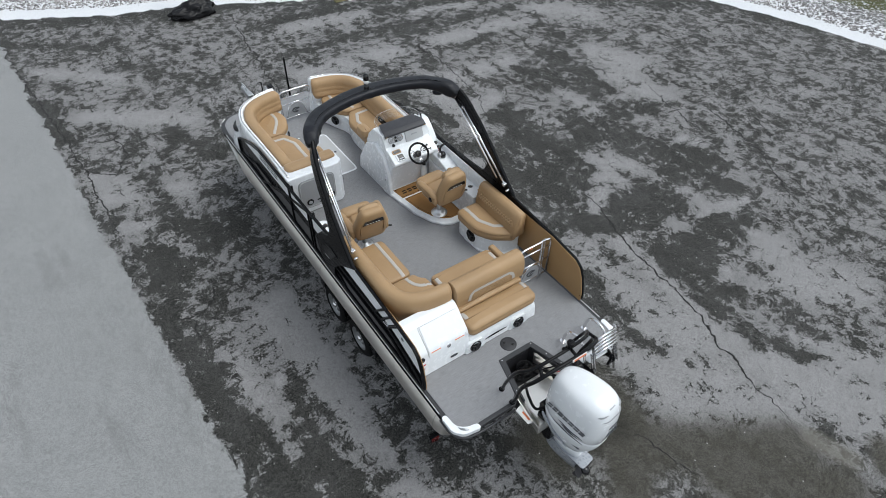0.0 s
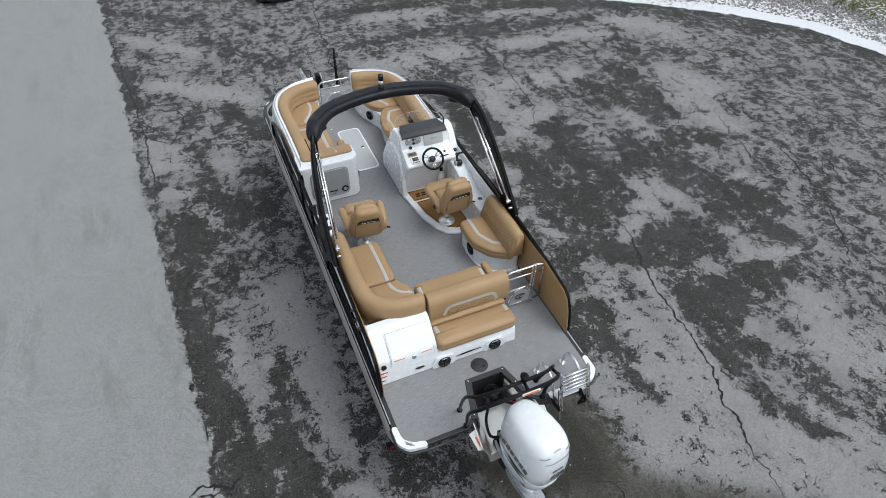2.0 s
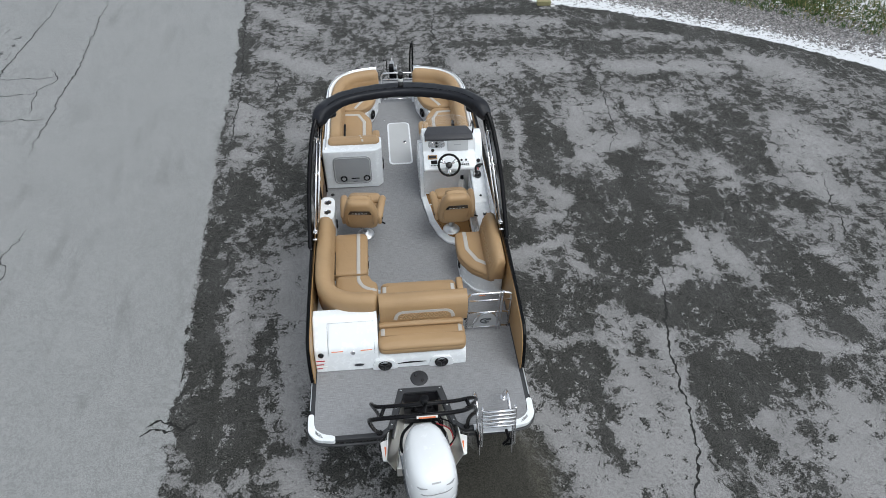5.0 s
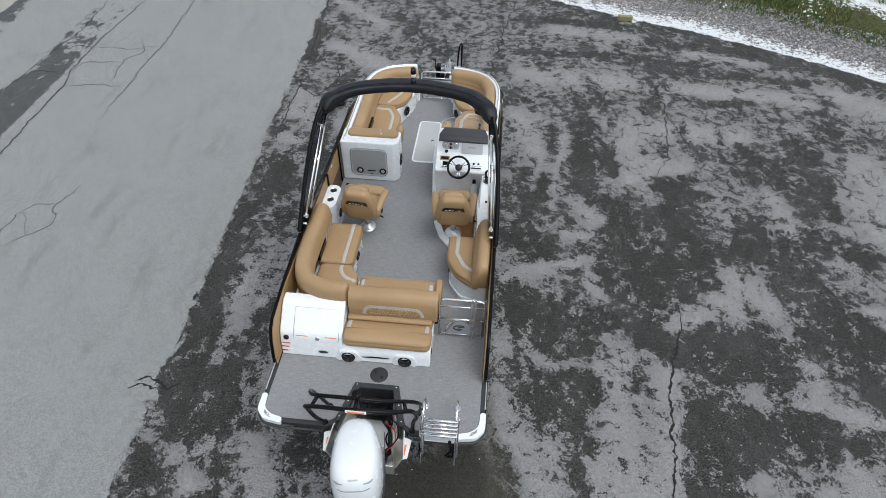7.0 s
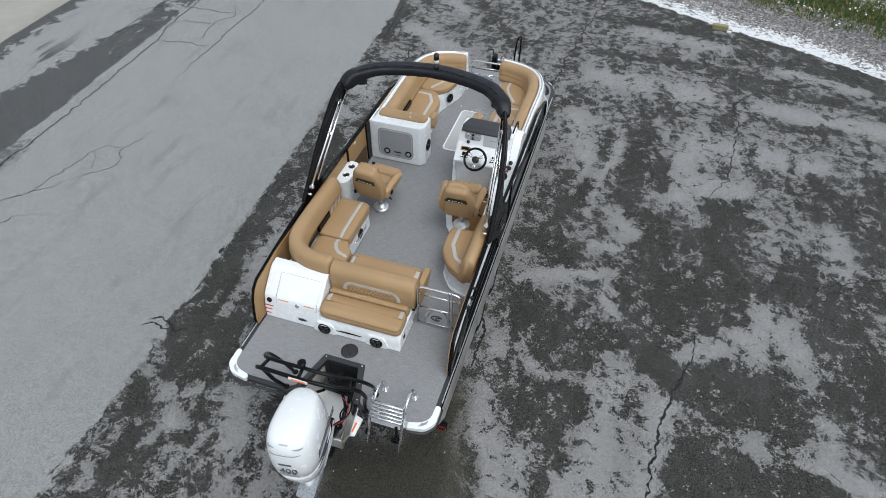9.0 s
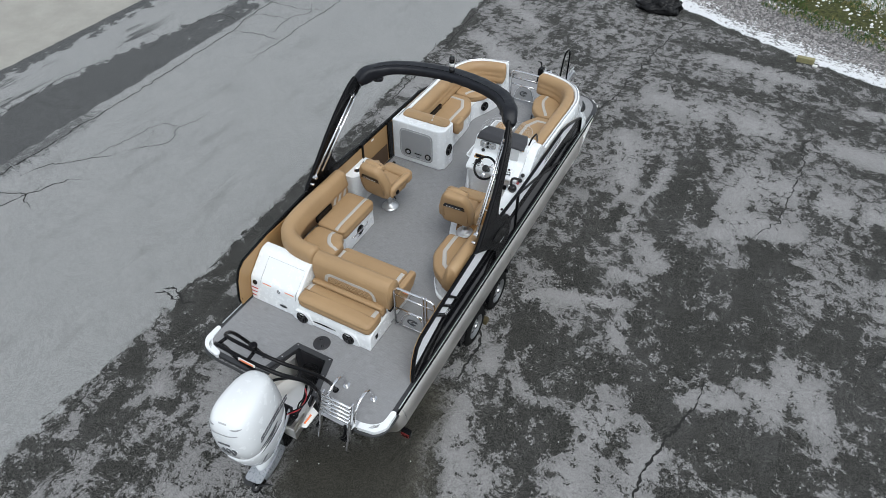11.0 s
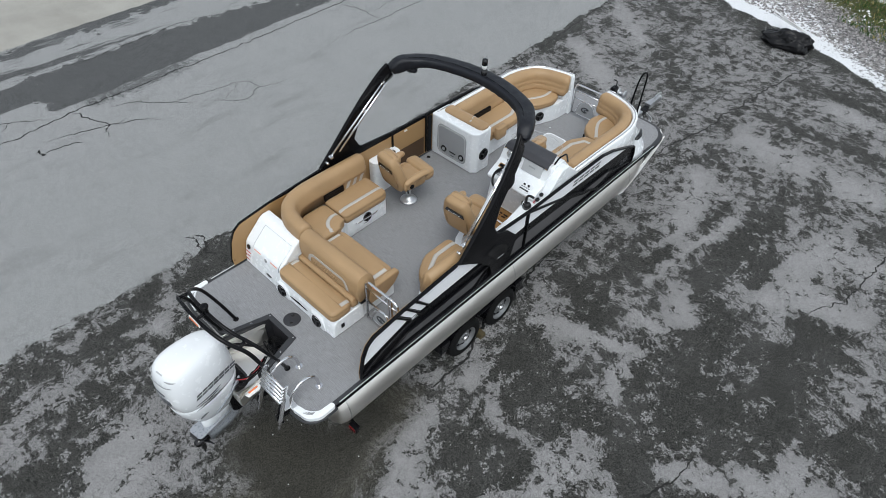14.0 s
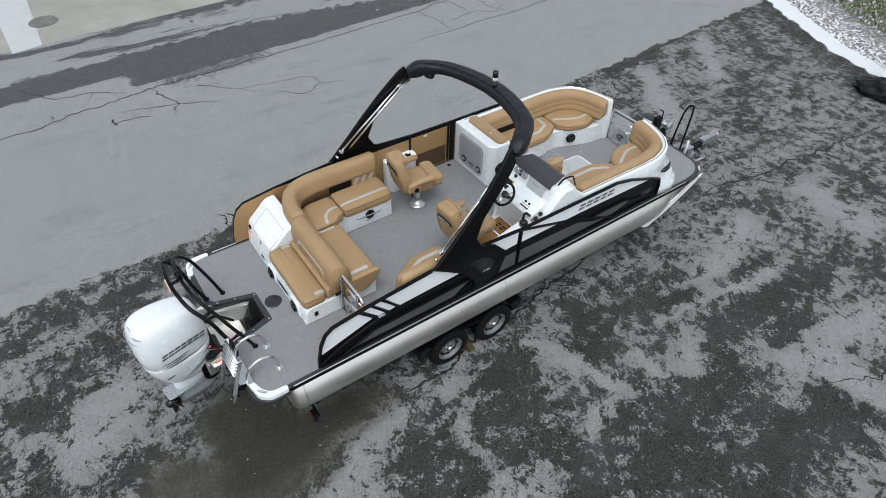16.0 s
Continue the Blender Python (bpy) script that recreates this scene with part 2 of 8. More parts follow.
def tube(pts, r, seg=8, bm=None, flat=1.0, closed=False):
    """A round bar along a line; flat squeezes its height."""
    bm = bm or bmesh.new()
    pts = [Vector(p) for p in pts]
    rings, side = [], None
    for i, p in enumerate(pts):
        a = pts[i - 1] if i or closed else p
        b = pts[(i + 1) % len(pts)] if i + 1 < len(pts) or closed else p
        t = (b - a).normalized()
        if side is None:
            side = t.cross(Vector((0, 0, 1)) if abs(t.z) < 0.9 else Vector((1, 0, 0))).normalized()
        side = (side - t * side.dot(t)).normalized()
        up = side.cross(t)
        rad = r[i] if isinstance(r, (list, tuple)) else r
        rings.append([bm.verts.new(p + (side * math.cos(k * math.tau / seg) + up * (flat * math.sin(k * math.tau / seg))) * rad) for k in range(seg)])
    pairs = list(zip(rings, rings[1:])) + ([(rings[-1], rings[0])] if closed else [])
    for a, b in pairs:
        for k in range(seg):
            bm.faces.new((a[k], a[(k + 1) % seg], b[(k + 1) % seg], b[k]))
    if not closed:
        bm.faces.new(rings[0]), bm.faces.new(rings[-1])
    return bm


def lathe(at, axis, profile, seg=20, bm=None):
    """A turned body: profile rows of (distance along the axis, radius)."""
    bm = bm or bmesh.new()
    turn = Vector((0, 0, 1)).rotation_difference(Vector(axis)).to_matrix()
    rings = []
    for h, r in profile:
        rings.append([bm.verts.new(Vector(at) + turn @ Vector((r * math.cos(k * math.tau / seg), r * math.sin(k * math.tau / seg), h))) for k in range(seg)])
    for a, b in zip(rings, rings[1:]):
        for k in range(seg):
            bm.faces.new((a[k], a[(k + 1) % seg], b[(k + 1) % seg], b[k]))
    bm.faces.new(rings[0]), bm.faces.new(rings[-1])
    return bm


def sweep(path, profile, ends=0.0, bm=None):
    """Carries a closed profile of (inward, height) along a line on plan, inward being to the line's left.
    profile may be a function of the share of the way. ends: rounds off both ends over that length."""
    bm = bm or bmesh.new()
    path = [Vector((p[0], p[1])) for p in path]
    lengths = [0.0]
    for a, b in zip(path, path[1:]):
        lengths.append(lengths[-1] + (b - a).length)
    total, stations = lengths[-1], []
    if ends:
        stations = [(total * 0 + ends * (1 - math.cos(k * math.pi / 8)), math.sin(k * math.pi / 8)) for k in range(0, 4)]
    marks = [(s, max(k, 0.35)) for s, k in stations] + [(s, 1.0) for s in lengths if ends < s < total - ends or not ends] + [(total - s, max(k, 0.35)) for s, k in stations[::-1]]
    rings = []
    for s, k in marks:
        i = max(j for j in range(len(path) - 1) if lengths[j] <= s + 1e-9)
        f = (s - lengths[i]) / max(1e-9, lengths[i + 1] - lengths[i])
        p = path[i].lerp(path[i + 1], f)
        if f < 1e-6 and i > 0:
            t = ((path[i] - path[i - 1]).normalized() + (path[i + 1] - path[i]).normalized()).normalized()
        else:
            t = (path[i + 1] - path[i]).normalized()
        n = Vector((-t.y, t.x))
        rows = profile(s / total) if callable(profile) else profile
        cu, cz = sum(u for u, _ in rows) / len(rows), sum(z for _, z in rows) / len(rows)
        rings.append([bm.verts.new((*(p + n * (cu + (u - cu) * k)), cz + (z - cz) * (0.55 + 0.45 * k))) for u, z in rows])
    m = len(rings[0])
    for a, b in zip(rings, rings[1:]):
        for k in range(m):
            bm.faces.new((a[k], a[(k + 1) % m], b[(k + 1) % m], b[k]))
    bm.faces.new(rings[0]), bm.faces.new(rings[-1])
    return bm


def inside(outline, p):
    """How far a place on plan lies within a closed outline; negative outside it."""
    best, odd = 1e9, False
    for a, b in zip(outline, outline[1:] + outline[:1]):
        a, b = Vector(a), Vector(b)
        d = b - a
        f = min(1.0, max(0.0, (p - a).dot(d) / max(1e-12, d.length_squared)))
        best = min(best, (p - a - d * f).length)
        if (a.y > p.y) != (b.y > p.y) and p.x < a.x + (p.y - a.y) / (b.y - a.y) * d.x:
            odd = not odd
    return best if odd else -best


def moved_in(pts, d):
    """A closed outline moved inwards by d, whichever way it runs."""
    turn = sum(a[0] * b[1] - a[1] * b[0] for a, b in zip(pts, pts[1:] + pts[:1]))
    out = []
    for i, p in enumerate(pts):
        a, b, p = Vector(pts[i - 1]), Vector(pts[(i + 1) % len(pts)]), Vector(p)
        n1, n2 = (p - a).normalized(), (b - p).normalized()
        n = (Vector((-n1.y, n1.x)) + Vector((-n2.y, n2.x))).normalized()
        out.append(tuple(p + n * (d if turn > 0 else -d)))
    return out


def cushion(outline, z0, z1, r=0.04, crown=0.012, corner=0.09):
    """A padded seat: rounded outline, soft edges, a welt below the shoulder and a slightly domed top."""
    pts = rounded(outline, corner, 4)
    bm, rings = bmesh.new(), []
    rows = [(0.02, z0), (0.006, z0 + 0.02), (0.0, z0 + 0.05), (0.0, z1 - crown - r - 0.012), (0.006, z1 - crown - r - 0.006), (0.0, z1 - crown - r)]
    rows += [(r * (1 - math.cos(a)), z1 - crown - r * (1 - math.sin(a))) for a in (0.35, 0.75, 1.15, math.pi / 2)] + [(r + 0.03, z1 - crown * 0.4), (r + 0.06, z1)]
    mid = sum((Vector(p) for p in pts), Vector((0, 0))) / len(pts)
    deep = inside(pts, mid)
    for inset, z in rows:
        safe = min(inset, 0.6 * corner, 0.6 * deep)
        k = 1 - min(0.8, (inset - safe) / deep * 0.8)
        rings.append([bm.verts.new((*(mid + (Vector(p) - mid) * k), z)) for p in moved_in(pts, safe)])
    n = len(pts)
    for a, b in zip(rings, rings[1:]):
        for i in range(n):
            bm.faces.new((a[i], a[(i + 1) % n], b[(i + 1) % n], b[i]))
    bm.faces.new(rings[0]), bm.faces.new(rings[-1])
    return bm


def inlaid(outline, z1, path, width, r=0.04, crown=0.012, corner=0.09):
    """A band of other vinyl sewn into a cushion's top, following it over the edge."""
    edge = rounded(outline, corner, 4)

    def top(p):
        d = inside(edge, p)
        if d < 0:
            return None
        if d >= r + 0.06:
            return z1
        if d >= r:
            return z1 - crown * (1 - (d - r) / 0.06)
        return z1 - crown - r + math.sqrt(max(0.0, r * r - (r - d) ** 2))

    line = [Vector(p) for p in path]
    dense = []
    for a, b in zip(line, line[1:]):
        n = max(1, int((b - a).length / 0.02))
        dense += [a.lerp(b, k / n) for k in range(n)]
    dense.append(line[-1])
    bm, last = bmesh.new(), None
    for i, p in enumerate(dense):
        t = (dense[min(i + 1, len(dense) - 1)] - dense[max(i - 1, 0)]).normalized()
        n = Vector((-t.y, t.x))
        places = [p + n * u * width for u in (-0.5, -0.25, 0.0, 0.25, 0.5)]
        tops = [top(q) for q in places]
        if None in tops:
            last = None
            continue
        ring = [bm.verts.new((*q, h + (0.004 if k in (1, 2, 3) else 0.002))) for k, (q, h) in enumerate(zip(places, tops))]
        ring += [bm.verts.new((*places[4], tops[4] - 0.012)), bm.verts.new((*places[0], tops[0] - 0.012))]
        if last:
            for k in range(7):
                bm.faces.new((last[k], last[(k + 1) % 7], ring[(k + 1) % 7], ring[k]))
        last = ring
    return bm


def band(pts, width, z, high=0.006, bm=None):
    """A flat strip laid along a line on plan."""
    rows = [(-width / 2, z - 0.01), (width / 2, z - 0.01), (width / 2, z + high * 0.5), (width * 0.3, z + high), (-width * 0.3, z + high), (-width / 2, z + high * 0.5)]
    return sweep(pts, rows, bm=bm)


def glyphs(at, right, up, count, size, gap, depth=0.003, slant=0.0, fill=0.62, stroke=0.0):
    """A row of plain letter-sized blocks, standing for a maker's mark; with a stroke each is a pair of bars."""
    bm, right, up = bmesh.new(), Vector(right).normalized(), Vector(up).normalized()
    out = right.cross(up).normalized()
    for i in range(count):
        p = Vector(at) + right * (i * (size * fill + gap))
        w, h = right * size * fill, up * size + right * slant * size
        spans = [(0, 1, 0, 1)]
        if stroke:
            spans = [(0, 1, 0, stroke), (0, 1, 1 - stroke, 1)]
        for u0, u1, v0, v1 in spans:
            low = [p + w * u + h * v for u, v in ((u0, v0), (u1, v0), (u1, v1), (u0, v1))]
            solid(bm, low, [q + out * depth for q in low])
    return bm


def marks(name, at, right, up, count, size, gap, mat, parent, depth=0.003, slant=0.0, fill=0.62, mirrored=False):
    """The same blocks, each a part of its own."""
    for i in range(count):
        p = Vector(at) + Vector(right).normalized() * (i * (size * fill + gap))
        part(name, glyphs(p, right, up, 1, size, gap, depth, slant, fill, 0.34), mat, parent, smooth=False, mirrored=mirrored)


def writing(text, at, right, up, size, mat, name, parent, depth=0.002):
    """Raised characters in the built-in font, as a mesh."""
    data = bpy.data.curves.new(name, "FONT")
    data.body, data.size, data.extrude, data.align_x, data.align_y = text, size, depth, "CENTER", "CENTER"
    temp = new(name + "_outline", data)
    right, up = Vector(right).normalized(), Vector(up).normalized()
    m = Matrix((right, up, right.cross(up).normalized())).transposed().to_4x4()
    me = bpy.data.meshes.new_from_object(temp.evaluated_get(bpy.context.evaluated_depsgraph_get()))
    me.transform(Matrix.Translation(at) @ m)
    bpy.data.objects.remove(temp)
    bpy.data.curves.remove(data)
    me.materials.clear()
    me.materials.append(mat)
    ob = new(name, me)
    ob.parent = parent
    if parent.type == "EMPTY":
        ob.matrix_parent_inverse = parent.matrix_basis.inverted()
    return ob


def speaker(at, out, parent, w=0.085, h=0.075):
    """A black round loudspeaker with a ringed grille, facing the way out."""
    ring = part("speaker", lathe(at, out, [(-0.01, w), (0.006, w), (0.014, w * 0.94), (0.014, w * 0.84), (0.004, w * 0.8), (0.004, w * 0.1)], 20), BLACK_GLOSS, parent, "black round loudspeaker")
    bm = bmesh.new()
    o, side = Vector(out).normalized(), Vector(out).cross(Vector((0, 0, 1))).normalized()
    upv = side.cross(o)
    for k in range(3):
        a = k * math.tau / 3 + 0.5
        v = side * math.cos(a) + upv * math.sin(a)
        tube([Vector(at) + o * 0.012 + v * 0.01, Vector(at) + o * 0.012 + v * w * 0.8], 0.008, 5, bm)
    part("grille", bm, DARK_PLASTIC, ring)
    return ring


def cup(at, parent, r=0.045):
    ring = part("cup_holder", lathe(at, (0, 0, 1), [(-0.004, r), (0.006, r), (0.008, r * 0.93), (0.005, r * 0.8), (-0.003, r * 0.76)], 18), STEEL, parent, "steel-rimmed cup holder")
    part("well", lathe(Vector(at) + Vector((0, 0, -0.002)), (0, 0, 1), [(0.0, r * 0.78), (0.004, r * 0.74)], 18), BLACK_GLOSS, ring)

# ---- ground ----
# stains on the tarmac: strokes of (x, y) to (x, y) and a half width; dark where the skin still lies and, in one stroke,
# for the hull's shadow; pale where it is worn off
DARK_FAR = [(1.84, 14.42, 4.49, 14.24, 0.25), (3.33, 12.31, 6.19, 12.1, 0.21), (1.79, 12.32, 3.32, 12.21, 0.17), (5.34, 13.35, 8.03, 12.8, 0.2),
            (8.03, 12.8, 10.61, 11.61, 0.17), (5.06, 11.7, 7.25, 11.56, 0.24), (7.25, 11.56, 8.94, 11.39, 0.2), (3.37, 11.12, 3.7, 10.15, 0.16),
            (5.14, 11.26, 5.01, 9.72, 0.14), (6.17, 10.07, 7.32, 10.29, 0.16), (8.55, 10.65, 9.35, 10.38, 0.14), (8.99, 10.14, 8.75, 8.11, 0.11),
            (9.5, 9.06, 10.05, 8.64, 0.11)]
PALE_FAR = [(2.81, 13.81, 4.87, 13.46, 0.33), (6.33, 12.77, 8.18, 12.26, 0.23), (2.05, 11.02, 4.36, 10.9, 0.47), (5.76, 10.78, 8.78, 10.53, 0.36),
            (9.75, 10.88, 10.65, 9.75, 0.56), (9.05, 7.81, 9.44, 6.86, 0.57)]
PALE_MID = [(4.59, 8.83, 6.75, 8.7, 0.42), (4.24, 7.48, 5.18, 7.34, 0.33), (2.8, 8.47, 2.48, 5.76, 0.16), (1.72, 9.1, 2.34, 7.14, 0.29),
            (3.01, 6.05, 3.28, 5.56, 0.28), (4.3, 7.08, 4.45, 6.12, 0.2), (5.51, 6.22, 5.62, 5.39, 0.24), (6.91, 6.59, 6.96, 5.72, 0.31),
            (7.38, 5.83, 8.01, 5.79, 0.21), (8.56, 6.61, 8.76, 5.36, 0.44), (2.69, 5.03, 3.55, 5.09, 0.15)]
DARK_MID = [(3.18, 9.09, 3.06, 6.61, 0.31), (3.72, 7.97, 3.7, 7.04, 0.15), (2.65, 9.17, 2.17, 5.65, 0.14), (1.85, 6.91, 2.02, 5.39, 0.17),
            (3.94, 5.6, 3.28, 4.69, 0.37), (4.9, 6.55, 4.76, 4.86, 0.44), (5.88, 5.17, 5.29, 4.9, 0.32), (6.92, 8.2, 6.95, 7.26, 0.34),
            (5.45, 8.94, 5.37, 8.42, 0.13), (6.33, 9.07, 6.25, 8.48, 0.13), (7.99, 8.61, 7.97, 7.33, 0.34), (7.77, 6.93, 7.81, 6.12, 0.4),
            (6.13, 5.67, 6.32, 4.89, 0.27), (7.35, 5.19, 8.04, 5.08, 0.24), (1.68, 5.04, 2.24, 4.67, 0.32)]
PALE_NEAR = [(1.6, 3.86, 2.84, 4.37, 0.2), (3.02, 4.03, 3.18, 3.48, 0.13), (4.76, 3.35, 4.37, 2.97, 0.2), (5.5, 4.33, 5.35, 3.27, 0.17),
             (5.95, 4.19, 6.13, 3.05, 0.16), (6.24, 2.41, 6.26, 1.98, 0.18), (5.21, 1.95, 5.23, 1.83, 0.15), (7.69, 3.67, 7.89, 3.43, 0.21),
             (6.01, 1.78, 7.03, 1.54, 0.18)]
DARK_NEAR = [(1.87, 3.11, 3.24, 2.89, 0.49), (3.63, 4.27, 4.35, 3.84, 0.47), (3.72, 3.04, 4.09, 2.6, 0.32), (4.65, 2.69, 4.94, 2.12, 0.42),
             (5.45, 2.69, 5.76, 2.17, 0.42), (5.16, 4.37, 5.15, 4.16, 0.25), (6.25, 4.66, 6.91, 3.74, 0.37), (6.37, 3.03, 7.54, 2.82, 0.43),
             (7.03, 2.35, 7.22, 1.95, 0.26), (6.01, 1.36, 5.76, 0.9, 0.38), (5.14, 1.26, 4.67, 0.88, 0.42)]
DARK_CLOSE = [(4.5, 1.59, 4.45, 0.78, 0.26), (6.59, 1.21, 6.53, 1.08, 0.14), (4.47, 0.42, 4.83, 0.13, 0.3), (5.5, 0.6, 5.58, 0.21, 0.23),
              (4.18, 1.11, 4.22, 0.92, 0.11), (4.14, 0.28, 4.15, 0.05, 0.17), (1.74, 2.02, 2.05, 1.54, 0.3), (2.04, 1.25, 2.73, 0.93, 0.32),
              (2.59, 1.87, 2.89, 1.59, 0.25), (2.62, 0.67, 2.68, -0.03, 0.12), (1.72, 0.49, 1.81, 0.06, 0.08)]
PALE_CLOSE = [(6.18, 0.89, 6.49, 0.34, 0.29), (5.04, 0.57, 5.02, 0.41, 0.15), (4.07, 2.17, 3.82, 0.03, 0.22), (3.27, 2.33, 3.23, 1.61, 0.22),
              (3.19, 1.14, 3.25, 0.07, 0.37), (2.09, 2.15, 2.43, 2.04, 0.13), (1.56, 1.91, 1.58, 1.04, 0.11), (1.69, 0.78, 2.31, 0.65, 0.18),
              (1.9, 0.3, 2.33, 0.02, 0.22)]
DARK_STRIP = [(-3.54, 5.35, -3.25, 2.6, 0.19), (-3.22, 2.48, -3.09, 0.85, 0.34), (-2.54, 1.75, -2.61, 0.52, 0.37), (-3.29, 6.55, -2.84, 5.92, 0.32),
              (-3.1, 4.57, -3.01, 4.42, 0.16), (-2.47, 2.53, -2.21, 1.93, 0.19), (-2.82, 8.9, -2.56, 7.74, 0.23), (-3.2, -0.0, -2.94, -0.37, 0.13),
              (-2.14, 0.06, -2.1, -0.32, 0.12), (-1.39, 1.09, -1.08, 0.36, 0.14), (-3.89, 11.33, -3.98, 13.01, 0.21)]
PALE_HULL = [(-1.75, 4.33, -1.74, 2.57, 0.24), (-1.77, 2.25, -1.69, 1.81, 0.17), (-2.15, 4.11, -1.85, 2.83, 0.29), (-2.08, 2.38, -1.97, 1.52, 0.22)]
DARK_FIELD = [(4.58, 6.69, 5.39, 6.46, 0.32), (4.69, 5.73, 5.48, 6.17, 0.31), (6.65, 7.35, 7.22, 7.88, 0.3), (7.37, 6.8, 7.42, 5.39, 0.35), (6.33, 5.0, 7.22, 5.19, 0.38), (6.11, 4.51, 6.78, 4.43, 0.25), (3.14, 6.21, 3.91, 5.65, 0.29), (4.12, 5.24, 5.08, 5.3, 0.35)]
PALE_APPROACH = [(2.42, -0.19, 3.3, -1.84, 0.4), (3.89, -1.06, 4.32, -2.54, 0.45), (4.81, -1.15, 5.33, -2.16, 0.31), (3.35, 0.4, 3.9, -0.53, 0.28)]
PALE_STRIP = [(-2.89, 3.64, -2.82, 2.57, 0.19), (-2.45, 2.89, -2.65, 2.29, 0.11), (-2.8, 2.17, -2.74, 1.69, 0.1), (-3.63, 9.48, -3.03, 8.64, 0.3),
              (-2.77, 0.09, -2.36, 0.29, 0.15), (-1.77, 0.32, -1.46, -0.28, 0.22), (-1.82, 1.3, -1.68, 0.93, 0.18), (-2.54, -0.25, -2.44, -0.34, 0.13)]
DARK_SOUTH = [(-2.79, -0.22, -2.76, -1.7, 0.2), (-2.85, -1.92, -2.65, -2.72, 0.12), (-2.18, -1.43, -1.54, -1.39, 0.15), (-1.46, -2.69, -0.98, -2.29, 0.21),
              (-0.34, -2.48, -0.11, -2.65, 0.19), (0.34, -1.7, 0.3, -1.2, 0.16), (1.99, 1.71, 2.37, 1.28, 0.29), (2.43, 2.57, 2.91, 2.62, 0.34),
              (3.51, 4.02, 4.0, 4.72, 0.44), (4.44, 4.86, 4.08, 3.71, 0.35), (2.51, 5.65, 2.77, 7.31, 0.11)]
PALE_SOUTH = [(-0.93, -1.51, -0.39, -2.2, 0.42), (1.93, 0.31, 1.65, 1.58, 0.2), (1.65, 1.58, 1.56, 2.4, 0.2), (3.11, 2.16, 3.34, 2.57, 0.2),
              (3.14, 3.54, 3.03, 4.0, 0.11), (2.51, 6.27, 2.79, 7.92, 0.13), (2.66, 8.02, 2.71, 9.05, 0.14), (4.07, 6.9, 4.66, 7.43, 0.28),
              (4.06, 7.85, 4.43, 9.03, 0.32)]
DARK_EAST = [(4.82, 6.47, 5.24, 6.91, 0.32), (4.92, 5.56, 5.48, 5.69, 0.39), (4.21, 5.82, 4.35, 5.7, 0.24), (2.99, 8.7, 3.43, 8.41, 0.18),
             (-4.35, 17.19, -2.11, 15.4, 0.21), (-1.94, 14.3, -0.24, 11.84, 0.16), (-1.82, 10.33, -1.19, 9.19, 0.28), (-2.7, 7.44, -2.2, 6.34, 0.29),
             # the last stroke, beside the port bow, partly paints the hull's shadow
             (-3.18, 6.55, -3.3, 5.49, 0.2), (-1.67, 7.68, -1.76, 5.95, 0.27)]
PALE_EAST = [(5.35, 6.78, 5.58, 6.75, 0.17), (5.65, 5.65, 5.67, 6.1, 0.13), (-3.75, 14.84, -2.27, 13.52, 0.29), (-3.14, 12.04, -1.34, 10.65, 0.39),
             (-3.54, 8.72, -2.16, 8.11, 0.31), (-3.46, 7.56, -2.82, 7.42, 0.21), (16.13, 5.9, 15.76, 3.31, 0.37)]
PALE_APRON = [(2.72, 0.68, 2.1, -1.21, 0.34), (3.41, -0.27, 2.83, -1.52, 0.38), (5.75, 0.25, 6.45, -0.89, 0.63), (4.56, -1.82, 4.7, -2.31, 0.35),
              (3.71, -1.63, 4.08, -1.96, 0.21), (3.19, 2.49, 3.4, 2.23, 0.19), (4.21, 2.94, 4.58, 3.43, 0.14), (5.1, 3.71, 5.4, 3.44, 0.18),
              (5.76, 4.0, 5.93, 3.55, 0.22), (5.65, 5.74, 5.65, 5.18, 0.15)]
DARK_APRON = [(4.18, -0.38, 4.13, -0.78, 0.17), (4.45, -1.01, 4.65, -1.44, 0.18), (4.98, -0.83, 5.06, -1.27, 0.15), (5.33, -1.39, 5.43, -1.72, 0.13),
              (2.06, -1.19, 2.11, -1.39, 0.07), (2.6, 0.73, 2.54, 0.2, 0.15), (4.66, 2.55, 5.21, 3.1, 0.27), (6.29, 4.11, 6.51, 4.77, 0.34),
              (5.26, 5.14, 5.07, 5.57, 0.21)]
# wet ground round the stern, with the boat's shadow painted into it
WET_SHADE = [(0.28, -0.28, 1.2, 0.12, 0.58), (1.07, 0.51, 1.04, 1.31, 0.41), (0.68, -1.32, 1.39, -0.28, 0.35), (1.34, -1.04, 2.97, -2.15, 0.47),
       (1.78, -1.92, 3.05, -2.93, 0.39), (4.02, -2.86, 3.75, -3.07, 0.19), (1.3, -0.17, 1.3, -0.99, 0.34)]
# darker core inside the stern patch
DARK_CORE = [(0.1, 0.0, 1.05, 0.15, 0.36), (1.07, 0.2, 1.04, 1.0, 0.26), (0.3, -0.5, 1.15, -0.35, 0.30), (1.2, -0.6, 1.2, 0.2, 0.22)]
SILT = [(3.35, -2.25, 3.49, -2.75, 0.2)]
DARK = [*DARK_FIELD, *DARK_FAR, *DARK_MID, *DARK_NEAR, *DARK_CLOSE, *DARK_STRIP, *DARK_SOUTH, *DARK_EAST, *DARK_APRON]
PALE = [*PALE_APPROACH, *PALE_HULL, *PALE_FAR, *PALE_MID, *PALE_NEAR, *PALE_CLOSE, *PALE_STRIP, *PALE_SOUTH, *PALE_EAST, *PALE_APRON]
